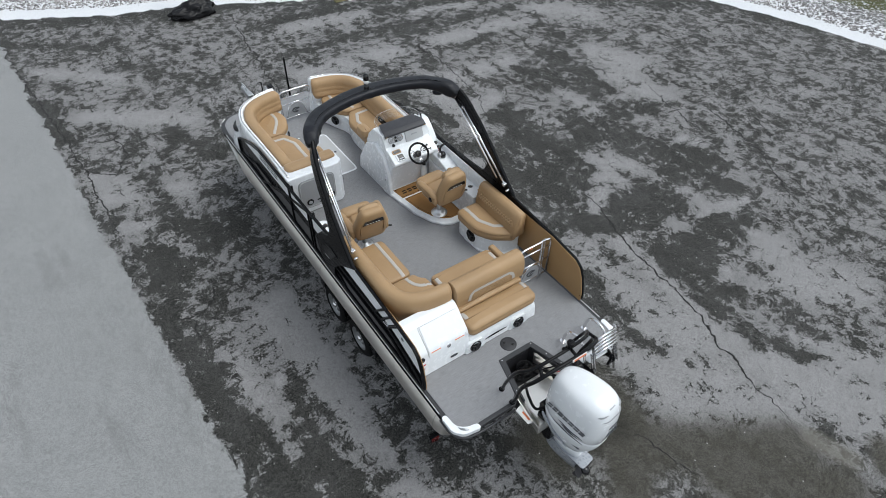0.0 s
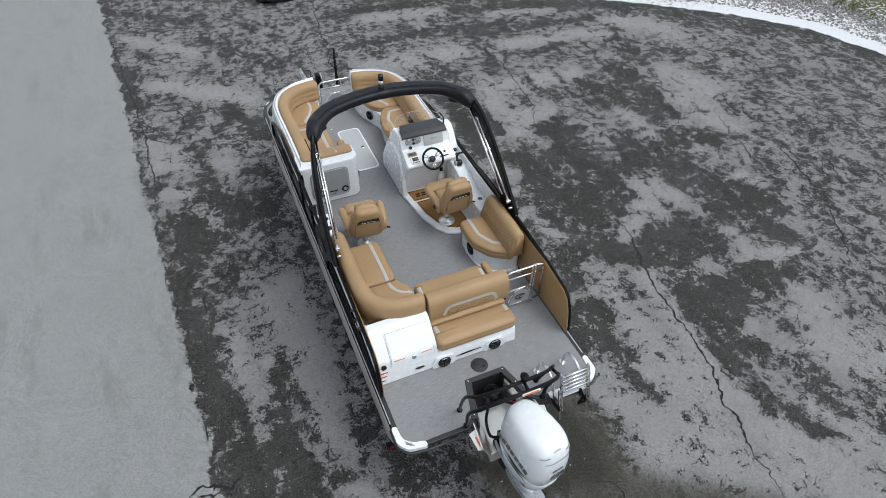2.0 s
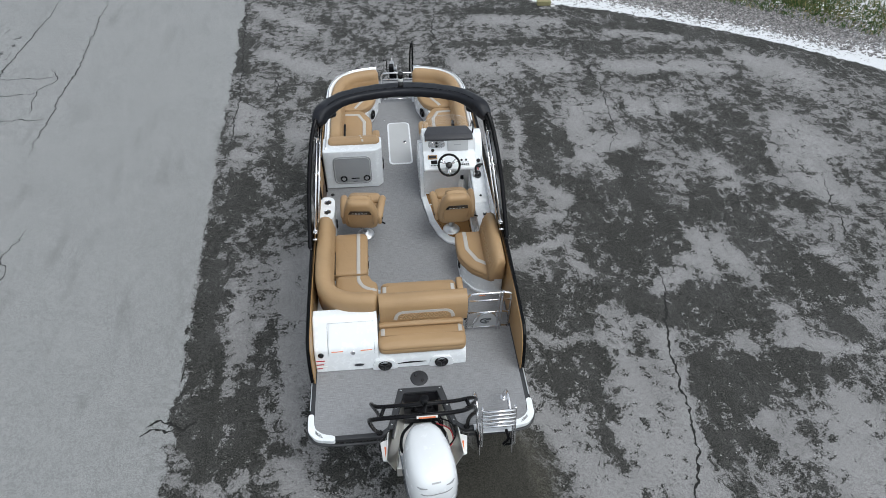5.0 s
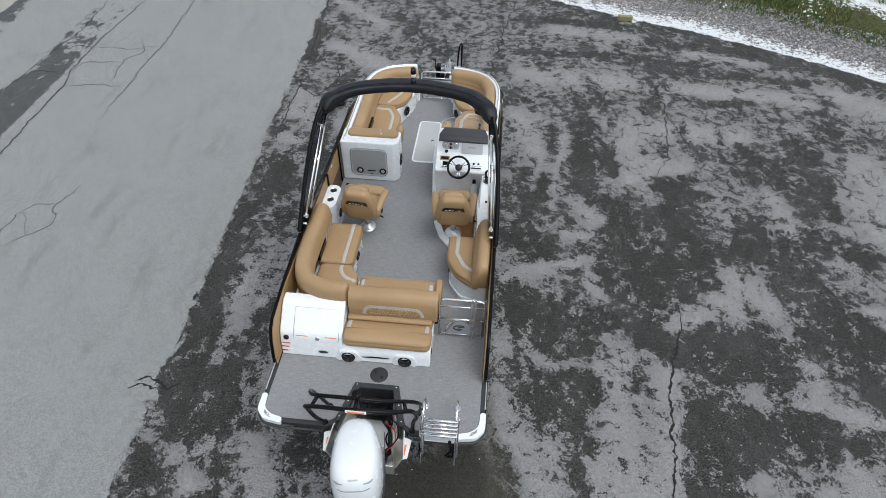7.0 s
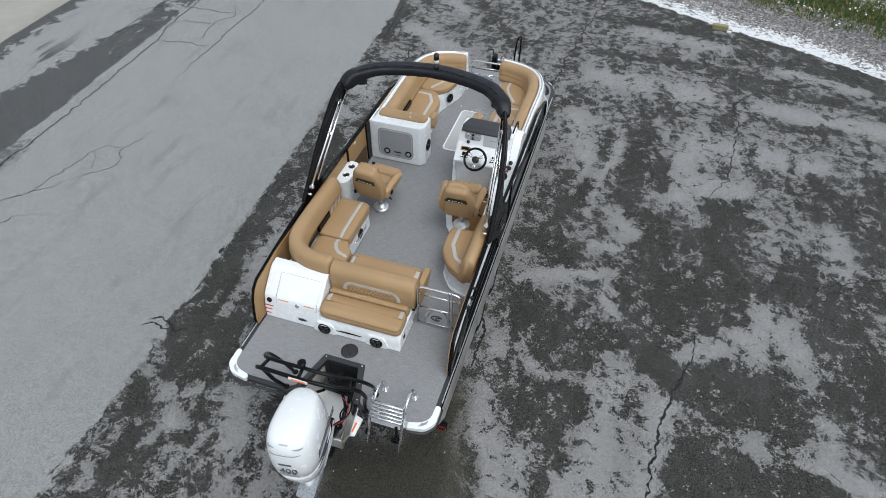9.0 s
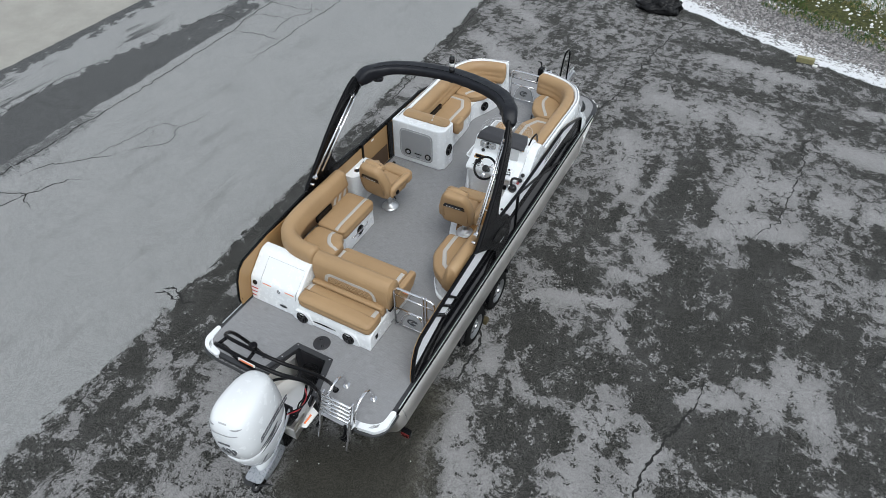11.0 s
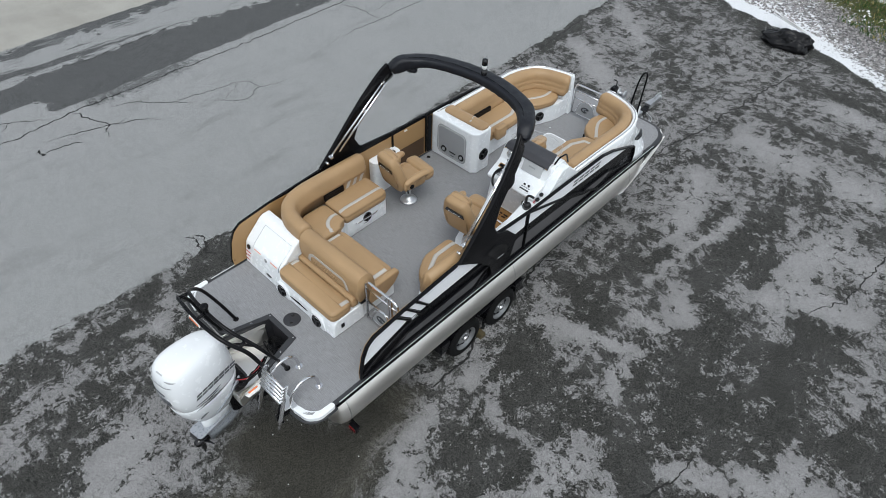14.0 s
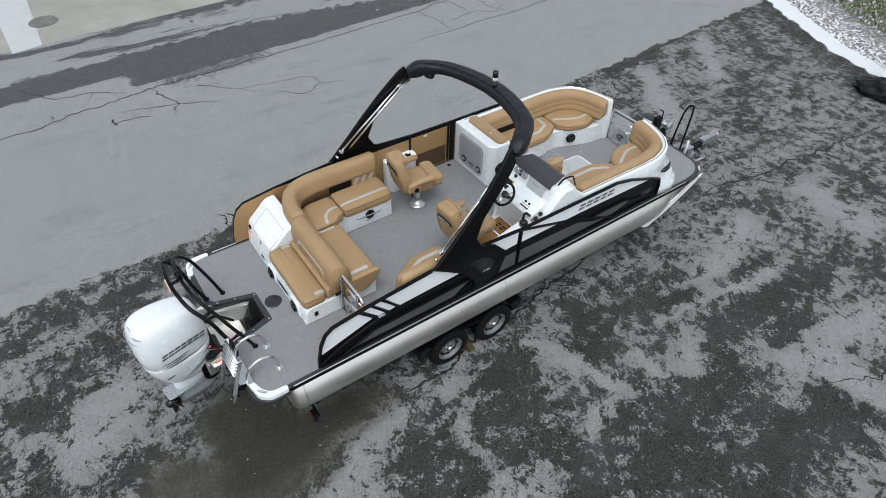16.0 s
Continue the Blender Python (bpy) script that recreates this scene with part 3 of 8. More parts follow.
KERB = [Vector(p) for p in ((-90, 42), (-30, 28), (-12, 22), (-4.3, 18.9), (-1.4, 17.4), (0.4, 16.95), (2.4, 16.0), (4.7, 14.85), (6.7, 14.1), (8.8, 13.05), (11.0, 11.7), (13.2, 9.9), (14.6, 8.3), (15.4, 6.0), (16.0, 3.2), (16.8, -3), (19, -20), (26, -90))]


def beyond_edge(x, y):
    """How far a place lies past the edge of the tarmac; negative on it."""
    p, best, sign = Vector((x, y)), 1e9, 1.0
    for a, b in zip(KERB, KERB[1:]):
        d = b - a
        f = min(1.0, max(0.0, (p - a).dot(d) / d.length_squared))
        q = a + d * f
        if (p - q).length < best:
            best = (p - q).length
            sign = 1.0 if d.x * (p.y - a.y) - d.y * (p.x - a.x) > 0 else -1.0
    return best * sign


CRACKS_EAST = [
    ([(4.76, 3.87), (4.5, 3.46), (4.47, 3.09), (4.25, 2.61), (4.09, 2.06), (4.01, 1.71), (4.0, 1.19), (3.96, 0.75), (3.83, 0.42), (3.81, 0.09), (3.59, -0.55), (3.39, -1.23), (3.36, -1.65), (3.3, -1.95), (3.19, -2.15)], 0.034, 0),
    ([(1.6, 16.3), (1.5, 15.2), (1.3, 13.7), (1.15, 12.2), (1.0, 11.0), (0.8, 9.8), (0.65, 8.6)], 0.036, 1),
]
CRACKS_FIELD = [
    ([(5.3, 12.0), (5.2, 10.6), (5.16, 9.3), (4.95, 7.7), (4.5, 6.8)], 0.028, 1),
    ([(0.95, 1.65), (1.25, 1.85), (1.25, 2.7), (1.1, 3.3), (0.94, 4.7), (0.80, 5.5), (0.69, 6.3)], 0.04, 2),
    ([(9.4, 4.9), (9.1, 3.6), (8.8, 2.5), (8.2, 1.5), (7.5, 0.6)], 0.035, 1),
    ([(10.1, 4.0), (9.6, 2.9), (9.2, 2.3)], 0.025, 0),
    ([(8.9, 5.9), (8.4, 4.2), (8.2, 3.6)], 0.025, 0),
    ([(7.0, -1.5), (6.3, -2.6), (5.9, -3.3)], 0.03, 0),
    ([(6.1, 4.6), (7.1, 5.6), (8.3, 6.0)], 0.022, 1),
    ([(1.2, -0.64), (1.37, -0.9), (1.45, -1.34), (1.54, -1.84)], 0.02, 0),
]
CRACKS_SEAM = [
    ([(-11.35, 1.0), (-11.0, 2.4), (-11.25, 4.1), (-11.3, 5.4), (-11.2, 6.9)], 0.022, 0),
    ([(-3.95, 1.02), (-3.7, 1.12), (-3.5, 1.05), (-3.3, 1.1)], 0.03, 0),
    ([(-10.9, -1.4), (-10.3, -1.1), (-9.7, -0.6), (-9.5, 0.3), (-9.1, 0.9)], 0.03, 1),
    ([(-9.05, -0.85), (-8.75, -0.85)], 0.03, 0),
    ([(-8.2, 0.28), (-7.85, 0.2)], 0.05, 1),
    ([(-4.35, 16.5), (-3.95, 12.6), (-3.72, 10.1), (-3.68, 8.6), (-3.62, 6.9)], 0.034, 2),
    ([(-3.78, 9.9), (-3.2, 9.3), (-2.85, 10.0), (-2.9, 11.3)], 0.03, 0),
    ([(-3.45, 5.05), (-3.13, 4.72), (-2.72, 4.95), (-2.5, 5.5)], 0.028, 0),
    ([(-3.13, 4.72), (-3.17, 4.1)], 0.02, 0),
    ([(-3.9, 1.1), (-3.66, 1.2), (-3.3, 1.0), (-3.05, 1.15)], 0.04, 0),
]
CRACKS_LANE = [
    ([(-8.45, -6.0), (-8.5, -2.4), (-8.7, -0.9), (-9.0, 0.6), (-9.1, 2.0), (-9.16, 3.6), (-9.2, 5.4), (-9.3, 6.9), (-9.4, 8.0), (-9.48, 9.1), (-9.7, 9.9), (-9.78, 11.2), (-9.78, 12.9), (-9.75, 14.7), (-9.9, 18.0)], 0.034, 1),
    ([(-7.78, 7.42), (-7.85, 8.17), (-7.92, 9.3), (-7.99, 10.27), (-7.95, 11.34), (-8.26, 14.41), (-8.4, 16.5)], 0.03, 1),
    ([(-10.75, 9.36), (-10.49, 9.75), (-9.68, 9.63), (-9.59, 10.3), (-8.4, 10.5)], 0.024, 0),
    ([(-9.45, 9.06), (-8.57, 9.25), (-7.93, 9.22)], 0.024, 0),
    ([(-8.36, 9.35), (-8.6, 10.51), (-8.3, 11.1), (-8.7, 11.76)], 0.022, 0),
    ([(-7.87, 11.45), (-8.71, 11.12), (-10.26, 11.16), (-10.9, 10.65), (-11.17, 10.09)], 0.024, 1),
    ([(-10.9, 7.9), (-10.75, 9.3), (-10.7, 10.7), (-10.6, 12.2), (-10.9, 14.5)], 0.03, 1),
]
CRACKS_LANE_NEAR = [
    ([(-9.12, 1.2), (-8.65, 1.45), (-8.13, 1.62), (-7.55, 1.42)], 0.028, 0),
    ([(-8.35, 0.35), (-8.2, 0.95), (-8.13, 1.62), (-7.75, 2.3), (-7.45, 2.6)], 0.026, 1),
    ([(-8.75, 1.9), (-8.5, 2.5), (-7.95, 3.05), (-7.55, 3.5)], 0.024, 0),
    ([(-7.95, 3.05), (-7.8, 3.9), (-7.75, 4.5), (-7.55, 4.6)], 0.018, 0),
    ([(-7.55, 3.5), (-7.2, 3.95), (-7.0, 4.3), (-7.15, 4.85), (-7.0, 5.15), (-7.05, 5.6)], 0.018, 1),
    ([(-7.15, 4.85), (-7.6, 4.8), (-7.75, 4.5)], 0.016, 0),
]
CRACKS = [*CRACKS_EAST, *CRACKS_FIELD, *CRACKS_SEAM, *CRACKS_LANE, *CRACKS_LANE_NEAR]


def lane_edge(y):
    y = max(-12.0, min(20.0, y))
    return -3.43 - (0.055 if y > 0 else 0.02) * y


def strokes(places, x, y):
    """How strongly a set of soft strokes covers each place, from 0 to 1."""
    bare = np.ones_like(x)
    for x0, y0, x1, y1, r in places:
        dx, dy = x1 - x0, y1 - y0
        f = np.clip(((x - x0) * dx + (y - y0) * dy) / max(1e-6, dx * dx + dy * dy), 0, 1)
        d2 = (x - x0 - f * dx) ** 2 + (y - y0 - f * dy) ** 2
        bare *= 1 - np.exp(-((d2 / r ** 2) ** 1.5))
    return 1 - bare


def make_ground():
    near = lambda a, b, step: list(np.arange(a, b + 1e-6, step))
    xs = [-700, -200, -80, -45, -30, -22] + near(-18, -5.6, 0.4) + near(-5.4, 10, 0.1) + near(10.4, 20, 0.4) + [24, 32, 50, 90, 220, 700]
    ys = [-700, -200, -80, -40, -20, -12] + near(-8, -4.4, 0.4) + near(-4.2, 12, 0.1) + near(12.2, 24, 0.2) + [27, 32, 42, 60, 100, 220, 700]
    me = bpy.data.meshes.new("ground")
    verts, lane, verge = [], [], []
    for y in ys:
        for x in xs:
            v = beyond_edge(x, y)
            z = 0.0
            if v > 0:
                z = 0.05 * noise.noise(Vector((x * 0.6, y * 0.6, 0))) * min(1, v) + min(v, 30) * 0.03
            verts.append((x, y, z)), lane.append(lane_edge(y) - x), verge.append(v)
    gx, gy = np.array([v[0] for v in verts], float), np.array([v[1] for v in verts], float)
    # damp is dark minus pale strokes, one of them partly painted hull shadow
    damp, wet_shade, silt = strokes(DARK, gx, gy) - strokes(PALE, gx, gy), strokes(WET_SHADE, gx, gy), strokes(SILT, gx, gy)
    core = strokes(DARK_CORE, gx, gy)
    w = len(xs)
    faces = [(j * w + i, j * w + i + 1, (j + 1) * w + i + 1, (j + 1) * w + i) for j in range(len(ys) - 1) for i in range(w - 1)]
    me.from_pydata(verts, [], faces)
    for key, values in (("damp", damp), ("lane", lane), ("verge", verge), ("wet_shade", wet_shade), ("core", core), ("silt", silt)):
        me.attributes.new(key, "FLOAT", "POINT").data.foreach_set("value", list(values))
    me.polygons.foreach_set("use_smooth", [True] * len(me.polygons))
    m = Nodes("worn_tarmac", 0.85, 0.0, 0.16)
    lane_at, verge_at, damp_at, wet_shade_at = m.attribute("lane"), m.attribute("verge"), m.attribute("damp"), m.attribute("wet_shade")
    along = m.stretch(1.2, 0.75, 1.0)
    ragged, speck = m.noise(2.5, 15.0, 0.70, along, 0.3), m.noise(70.0, 6.0, 0.88)
    tone, crumb, coarse = m.noise(0.8, 5.0, 0.6), m.noise(9.0, 8.0, 0.8), m.noise(17.0, 6.0, 0.75)
    chip, pit = m.noise(26.0, 5.0, 0.75), m.noise(60.0, 3.0, 0.6)
    split = m.tree.nodes.new("ShaderNodeSeparateColor")
    m.tree.links.new(m.cells(125.0, out="Color"), split.inputs[0])
    stones = split.outputs[0]
    grain = m.math("ADD", m.math("MULTIPLY", speck, 0.5), m.math("MULTIPLY", stones, 0.5))
    # the dark skin, worn through to pale stone in ragged patches and crumbs
    worn = m.math("ADD", m.math("ADD", m.math("MULTIPLY", m.noise(1.7, 14.0, 0.66, along, 0.4), 0.45), m.math("MULTIPLY", m.noise(5.5, 9.0, 0.66, None, 0.5), 0.55)), m.math("MULTIPLY", m.noise(24.0, 6.0, 0.76), 0.46))
    worn = m.math("ADD", worn, m.math("MULTIPLY", damp_at, 0.078))
    near_edge = m.math("ADD", m.ramp(lane_at, -0.5, -0.1, 0.0, 0.02), m.ramp(verge_at, -1.1, -0.1, 0.0, 0.07))
    worn = m.math("ADD", worn, near_edge)
    skin = m.ramp(worn, 0.725, 0.738)
    # specks of dark skin left in the pale patches, and stones showing through the skin
    skin = m.math("MAXIMUM", skin, m.math("MULTIPLY", m.ramp(m.math("ADD", pit, m.math("MULTIPLY", worn, 0.9)), 1.224, 1.254), 0.75))
    skin = m.math("MINIMUM", skin, m.ramp(m.math("SUBTRACT", pit, m.math("MULTIPLY", worn, 0.5)), 0.25, 0.28, 1.0, 0.35))
    pale = m.mix(m.ramp(grain, 0.34, 0.66), (0.105, 0.103, 0.104), (0.305, 0.300, 0.300))
    dark = m.mix(m.ramp(grain, 0.40, 0.74), (0.005, 0.0054, 0.0048), (0.086, 0.085, 0.078))
    dark = m.mix(m.ramp(m.noise(1.1, 6.0, 0.6, along), 0.45, 0.68, 0.0, 0.38), dark, m.mix(m.ramp(grain, 0.36, 0.68), (0.028, 0.028, 0.027), (0.135, 0.134, 0.131)))
    pale = m.mix(m.ramp(m.math("ADD", m.math("MULTIPLY", tone, 0.6), m.math("MULTIPLY", crumb, 0.4)), 0.40, 0.64, 0.0, 0.45), pale, m.mix(m.ramp(grain, 0.3, 0.7), (0.05, 0.049, 0.049), (0.215, 0.212, 0.21)))
    pale = m.mix(m.ramp(damp_at, -1.0, -0.2, 0.5, 0.0), pale, m.mix(m.ramp(grain, 0.3, 0.7), (0.17, 0.168, 0.168), (0.37, 0.366, 0.366)))
    colour = m.mix(skin, pale, dark)
    # wet tarmac and the painted shadow below the stern share one mask
    wet_dark = m.ramp(m.math("ADD", wet_shade_at, m.math("MULTIPLY", m.math("SUBTRACT", ragged, 0.5), 0.6)), 0.10, 0.95, 0.0, 0.88)
    colour = m.mix(wet_dark, colour, m.mix(m.ramp(grain, 0.35, 0.7), (0.022, 0.0208, 0.0155), (0.090, 0.085, 0.069)))
    colour = m.mix(m.ramp(m.math("ADD", m.attribute("core"), m.math("MULTIPLY", m.math("SUBTRACT", ragged, 0.5), 0.5)), 0.15, 0.9, 0.0, 0.8), colour, m.mix(m.ramp(grain, 0.35, 0.7), (0.011, 0.0105, 0.0082), (0.052, 0.0495, 0.041)))
    colour = m.mix(m.ramp(m.math("ADD", m.attribute("silt"), m.math("MULTIPLY", m.math("SUBTRACT", ragged, 0.5), 0.8)), 0.35, 0.9, 0.0, 0.6), colour, (0.145, 0.138, 0.118))
    # the older, paler lane with a dark resealed strip along its far side
    old = m.mix(m.ramp(grain, 0.32, 0.68), (0.125, 0.128, 0.129), (0.36, 0.364, 0.364))
    old = m.mix(m.ramp(pit, 0.60, 0.66, 0.0, 0.6), old, (0.09, 0.092, 0.092))
    old = m.mix(m.ramp(tone, 0.3, 0.7, 0.0, 0.25), old, (0.285, 0.288, 0.288))
    scuff = m.ramp(m.noise(1.0, 9.0, 0.7, m.stretch(2.2, 0.5, 1)), 0.54, 0.70, 0.0, 0.4)
    old = m.mix(scuff, old, (0.135, 0.136, 0.134))
    place = m.tree.nodes.new("ShaderNodeSeparateXYZ")
    m.tree.links.new(m.coords, place.inputs[0])
    reach = m.math("ADD", lane_at, m.ramp(ragged, 0.3, 0.7, -0.5, 0.5))
    inset = m.ramp(m.math("ADD", place.outputs[1], m.ramp(ragged, 0.3, 0.7, -0.2, 0.2)), 0.95, 1.05, -0.75, 0.0)
    taper = m.ramp(place.outputs[1], 4.5, 10.0, 0.0, 0.9)
    strip = m.math("MULTIPLY", m.ramp(m.math("ADD", m.math("ADD", lane_at, inset), m.ramp(ragged, 0.3, 0.7, -0.10, 0.10)), 5.80, 5.84), m.ramp(m.math("ADD", m.math("ADD", lane_at, taper), m.ramp(ragged, 0.3, 0.7, -0.3, 0.3)), 7.6, 7.65, 1.0, 0.0))
    strip = m.math("MULTIPLY", strip, m.ramp(m.math("ADD", place.outputs[1], m.ramp(ragged, 0.3, 0.7, -5.0, 5.0)), 11.5, 11.8, 1.0, 0.0))
    ribs = m.ramp(m.noise(1.0, 8.0, 0.65, m.stretch(1.4, 0.22, 1)), 0.52, 0.56)
    strip = m.math("MAXIMUM", strip, m.math("MULTIPLY", m.math("MULTIPLY", ribs, m.ramp(reach, 7.5, 7.6)), m.math("MULTIPLY", m.ramp(reach, 9.3, 9.4, 1.0, 0.0), m.ramp(place.outputs[1], 7.5, 9.0, 1.0, 0.0))))
    # a crumbled margin on the near side of the strip, and the dark gutter along the concrete
    margin = m.math("MULTIPLY", m.math("MULTIPLY", m.ramp(lane_at, 4.8, 5.6), m.ramp(lane_at, 5.8, 5.9, 1.0, 0.0)), m.math("MULTIPLY", m.ramp(place.outputs[1], 1.2, 1.8), m.ramp(place.outputs[1], 4.0, 5.5, 1.0, 0.0)))
    strip = m.math("MAXIMUM", strip, m.ramp(m.math("ADD", m.math("ADD", m.math("MULTIPLY", crumb, 0.6), m.math("MULTIPLY", chip, 0.4)), m.math("MULTIPLY", margin, 0.2)), 0.655, 0.675, 0.0, 0.85))
    strip = m.math("MAXIMUM", strip, m.math("MULTIPLY", m.ramp(reach, 8.85, 8.95), m.ramp(place.outputs[1], 1.0, 3.0)))
    old = m.mix(strip, old, m.mix(m.ramp(grain, 0.35, 0.65), (0.034, 0.035, 0.036), (0.115, 0.118, 0.119)))
    in_lane = m.ramp(m.math("ADD", lane_at, m.ramp(ragged, 0.3, 0.7, -0.16, 0.16)), -0.015, 0.015)
    colour = m.mix(in_lane, colour, old)
    # pale concrete apron past the lane
    slab = m.mix(m.ramp(tone, 0.3, 0.7), (0.275, 0.265, 0.24), (0.37, 0.36, 0.33))
    slab = m.mix(m.ramp(grain, 0.3, 0.7, 0.0, 0.3), slab, (0.22, 0.21, 0.19))
    colour = m.mix(m.ramp(m.math("ADD", lane_at, m.ramp(ragged, 0.3, 0.7, -0.05, 0.05)), 9.35, 9.4), colour, slab)
    # snow, stones and rough grass on the verge
    soil = m.mix(m.ramp(crumb, 0.4, 0.6), (0.014, 0.022, 0.006), (0.085, 0.085, 0.028))
    pebble = m.tree.nodes.new("ShaderNodeSeparateColor")
    m.tree.links.new(m.cells(24.0, out="Color"), pebble.inputs[0])
    gravel = m.mix(pebble.outputs[0], (0.10, 0.096, 0.096), (0.31, 0.298, 0.293))
    gravel = m.mix(m.ramp(m.cells(24.0), 0.35, 0.7), gravel, (0.06, 0.06, 0.06))
    wide = m.math("ADD", verge_at, m.ramp(ragged, 0.3, 0.7, -0.45, 0.45))
    ground_cover = m.mix(m.ramp(wide, 2.3, 2.5), gravel, soil)
    snow_amount = m.math("ADD", m.math("ADD", m.ramp(wide, 0.1, 1.7, 0.65, 0.27), m.ramp(wide, 3.7, 4.8, 0.0, 0.36)), m.math("MULTIPLY", coarse, 0.42))
    snow_amount = m.math("ADD", snow_amount, m.ramp(m.math("ABSOLUTE", m.math("SUBTRACT", place.outputs[0], 7.0)), 4.5, 7.0, 0.0, 0.2))
    snow = m.ramp(m.math("ADD", m.math("SUBTRACT", snow_amount, m.math("MULTIPLY", crumb, 1.5)), m.math("MULTIPLY", m.noise(0.5, 3.0), 0.22)), 0.075, 0.135)
    ground_cover = m.mix(snow, ground_cover, m.mix(m.ramp(speck, 0.3, 0.7), (0.50, 0.51, 0.53), (0.78, 0.79, 0.81)))
    colour = m.mix(m.ramp(m.math("ADD", verge_at, m.ramp(ragged, 0.3, 0.7, -0.12, 0.12)), 0.0, 0.05), colour, ground_cover)
    grit = m.tree.nodes.new("ShaderNodeSeparateColor")
    m.tree.links.new(m.cells(26.0, out="Color"), grit.inputs[0])
    colour = m.mix(m.math("MULTIPLY", m.ramp(grit.outputs[0], 0.990, 0.991), m.ramp(m.cells(26.0), 0.20, 0.26, 0.8, 0.0)), colour, (0.5, 0.5, 0.49))
    m.set("Base Color", colour)
    m.set("Roughness", m.math("SUBTRACT", m.ramp(skin, 0.0, 1.0, 0.9, 0.74), m.math("MULTIPLY", wet_dark, 0.15)))
    low = m.bump(speck, 0.5, 0.012)
    m.bump(m.math("ADD", m.cells(110.0), m.math("MULTIPLY", skin, -0.6)), 0.35, 0.006, low)
    me.materials.append(m.mat)
    return tagged(new("ground", me), "worn patchy tarmac yard with snow on the stony verge", "ground", kind="structure")


make_ground()

CRACK = plain("dark_crack", (0.010, 0.010, 0.0095), 0.95, vary=0.3, grain=60)


def crack(pts, width, seed, branches=0):
    """A jagged gap in the tarmac along a line on plan, with short side branches."""
    rnd = random.Random(seed)
    bm = bmesh.new()

    def run(line, wide):
        fine = []
        for a, b in zip(line, line[1:]):
            n = max(2, int((b - a).length / 0.035))
            for k in range(n):
                p = a.lerp(b, k / n)
                wob = 0.075 * noise.noise(Vector((p.x * 1.3 + seed, p.y * 1.3, 0))) + 0.07 * noise.noise(Vector((p.x * 5 + seed, p.y * 5, 4))) + 0.035 * noise.noise(Vector((p.x * 14 + seed, p.y * 14, 8)))
                d = (b - a).normalized()
                fine.append(p + Vector((-d.y, d.x)) * (wob + rnd.uniform(-0.011, 0.011)))
        prev = None
        for i in range(1, len(fine) - 1):
            d = (fine[i + 1] - fine[i - 1]).normalized()
            s = Vector((-d.y, d.x)) * wide * rnd.uniform(0.3, 1.3) * min(1, 5 * i / len(fine), 5 * (len(fine) - i) / len(fine)) / 2
            pair = [bm.verts.new((*(fine[i] + s), 0.004)), bm.verts.new((*(fine[i] - s), 0.004))]
            if prev:
                bm.faces.new((prev[0], prev[1], pair[1], pair[0]))
            prev = pair
        return fine

    main = run([Vector(p) for p in pts], width)
    for _ in range(branches):
        p = rnd.choice(main)
        a = rnd.uniform(0, math.tau)
        q = p + Vector((math.cos(a), math.sin(a))) * rnd.uniform(0.3, 0.9)
        run([p, p.lerp(q, 0.5) + Vector((rnd.uniform(-.1, .1), rnd.uniform(-.1, .1))), q], width * 0.5)
    return tagged(part("ground_crack", bm, CRACK, smooth=False), "dark jagged crack in the tarmac", "crack", kind="structure")


for seed, (run_line, width, branches) in enumerate(CRACKS):
    crack(run_line, width * 1.1, seed + 1, branches)

# ---- verge: stones, grass and what lies along it ----
def verge_places(count, low, high, seed, x0=-7.0, x1=17.0):
    rnd, out = random.Random(seed), []
    while len(out) < count:
        x, y = rnd.uniform(x0, x1), rnd.uniform(2, 24)
        if low < beyond_edge(x, y) < high:
            out.append((x, y, rnd))
    return out


def ground_height(x, y):
    v = beyond_edge(x, y)
    return 0.0 if v <= 0 else 0.05 * noise.noise(Vector((x * 0.6, y * 0.6, 0))) * min(1, v) + min(v, 30) * 0.03


STONE = Nodes("grey_gravel", 0.9)
tint = STONE.tree.nodes.new("ShaderNodeNewGeometry").outputs["Random Per Island"]
STONE.set("Base Color", STONE.mix(tint, (0.10, 0.094, 0.094), (0.36, 0.345, 0.34)))
verts, faces = [], []
for x, y, rnd in verge_places(13000, 0.6, 2.7, 5):
    r, z = rnd.uniform(0.018, 0.052), ground_height(x, y)
    base = len(verts)
    for px, py, pz in ((1, 0, 0), (-1, 0, 0), (0, 1, 0), (0, -1, 0), (0, 0, 0.8), (0, 0, -0.5)):
        verts.append((x + (px + rnd.uniform(-.3, .3)) * r, y + (py + rnd.uniform(-.3, .3)) * r, z + (pz + rnd.uniform(-.2, .2)) * r))
    faces += [tuple(base + k for k in f) for f in ((0, 2, 4), (2, 1, 4), (1, 3, 4), (3, 0, 4), (2, 0, 5), (1, 2, 5), (3, 1, 5), (0, 3, 5))]
me = bpy.data.meshes.new("gravel")
me.from_pydata(verts, [], faces)
me.materials.append(STONE.mat)
tagged(new("gravel", me), "loose grey stones along the tarmac edge", "gravel", kind="stuff")

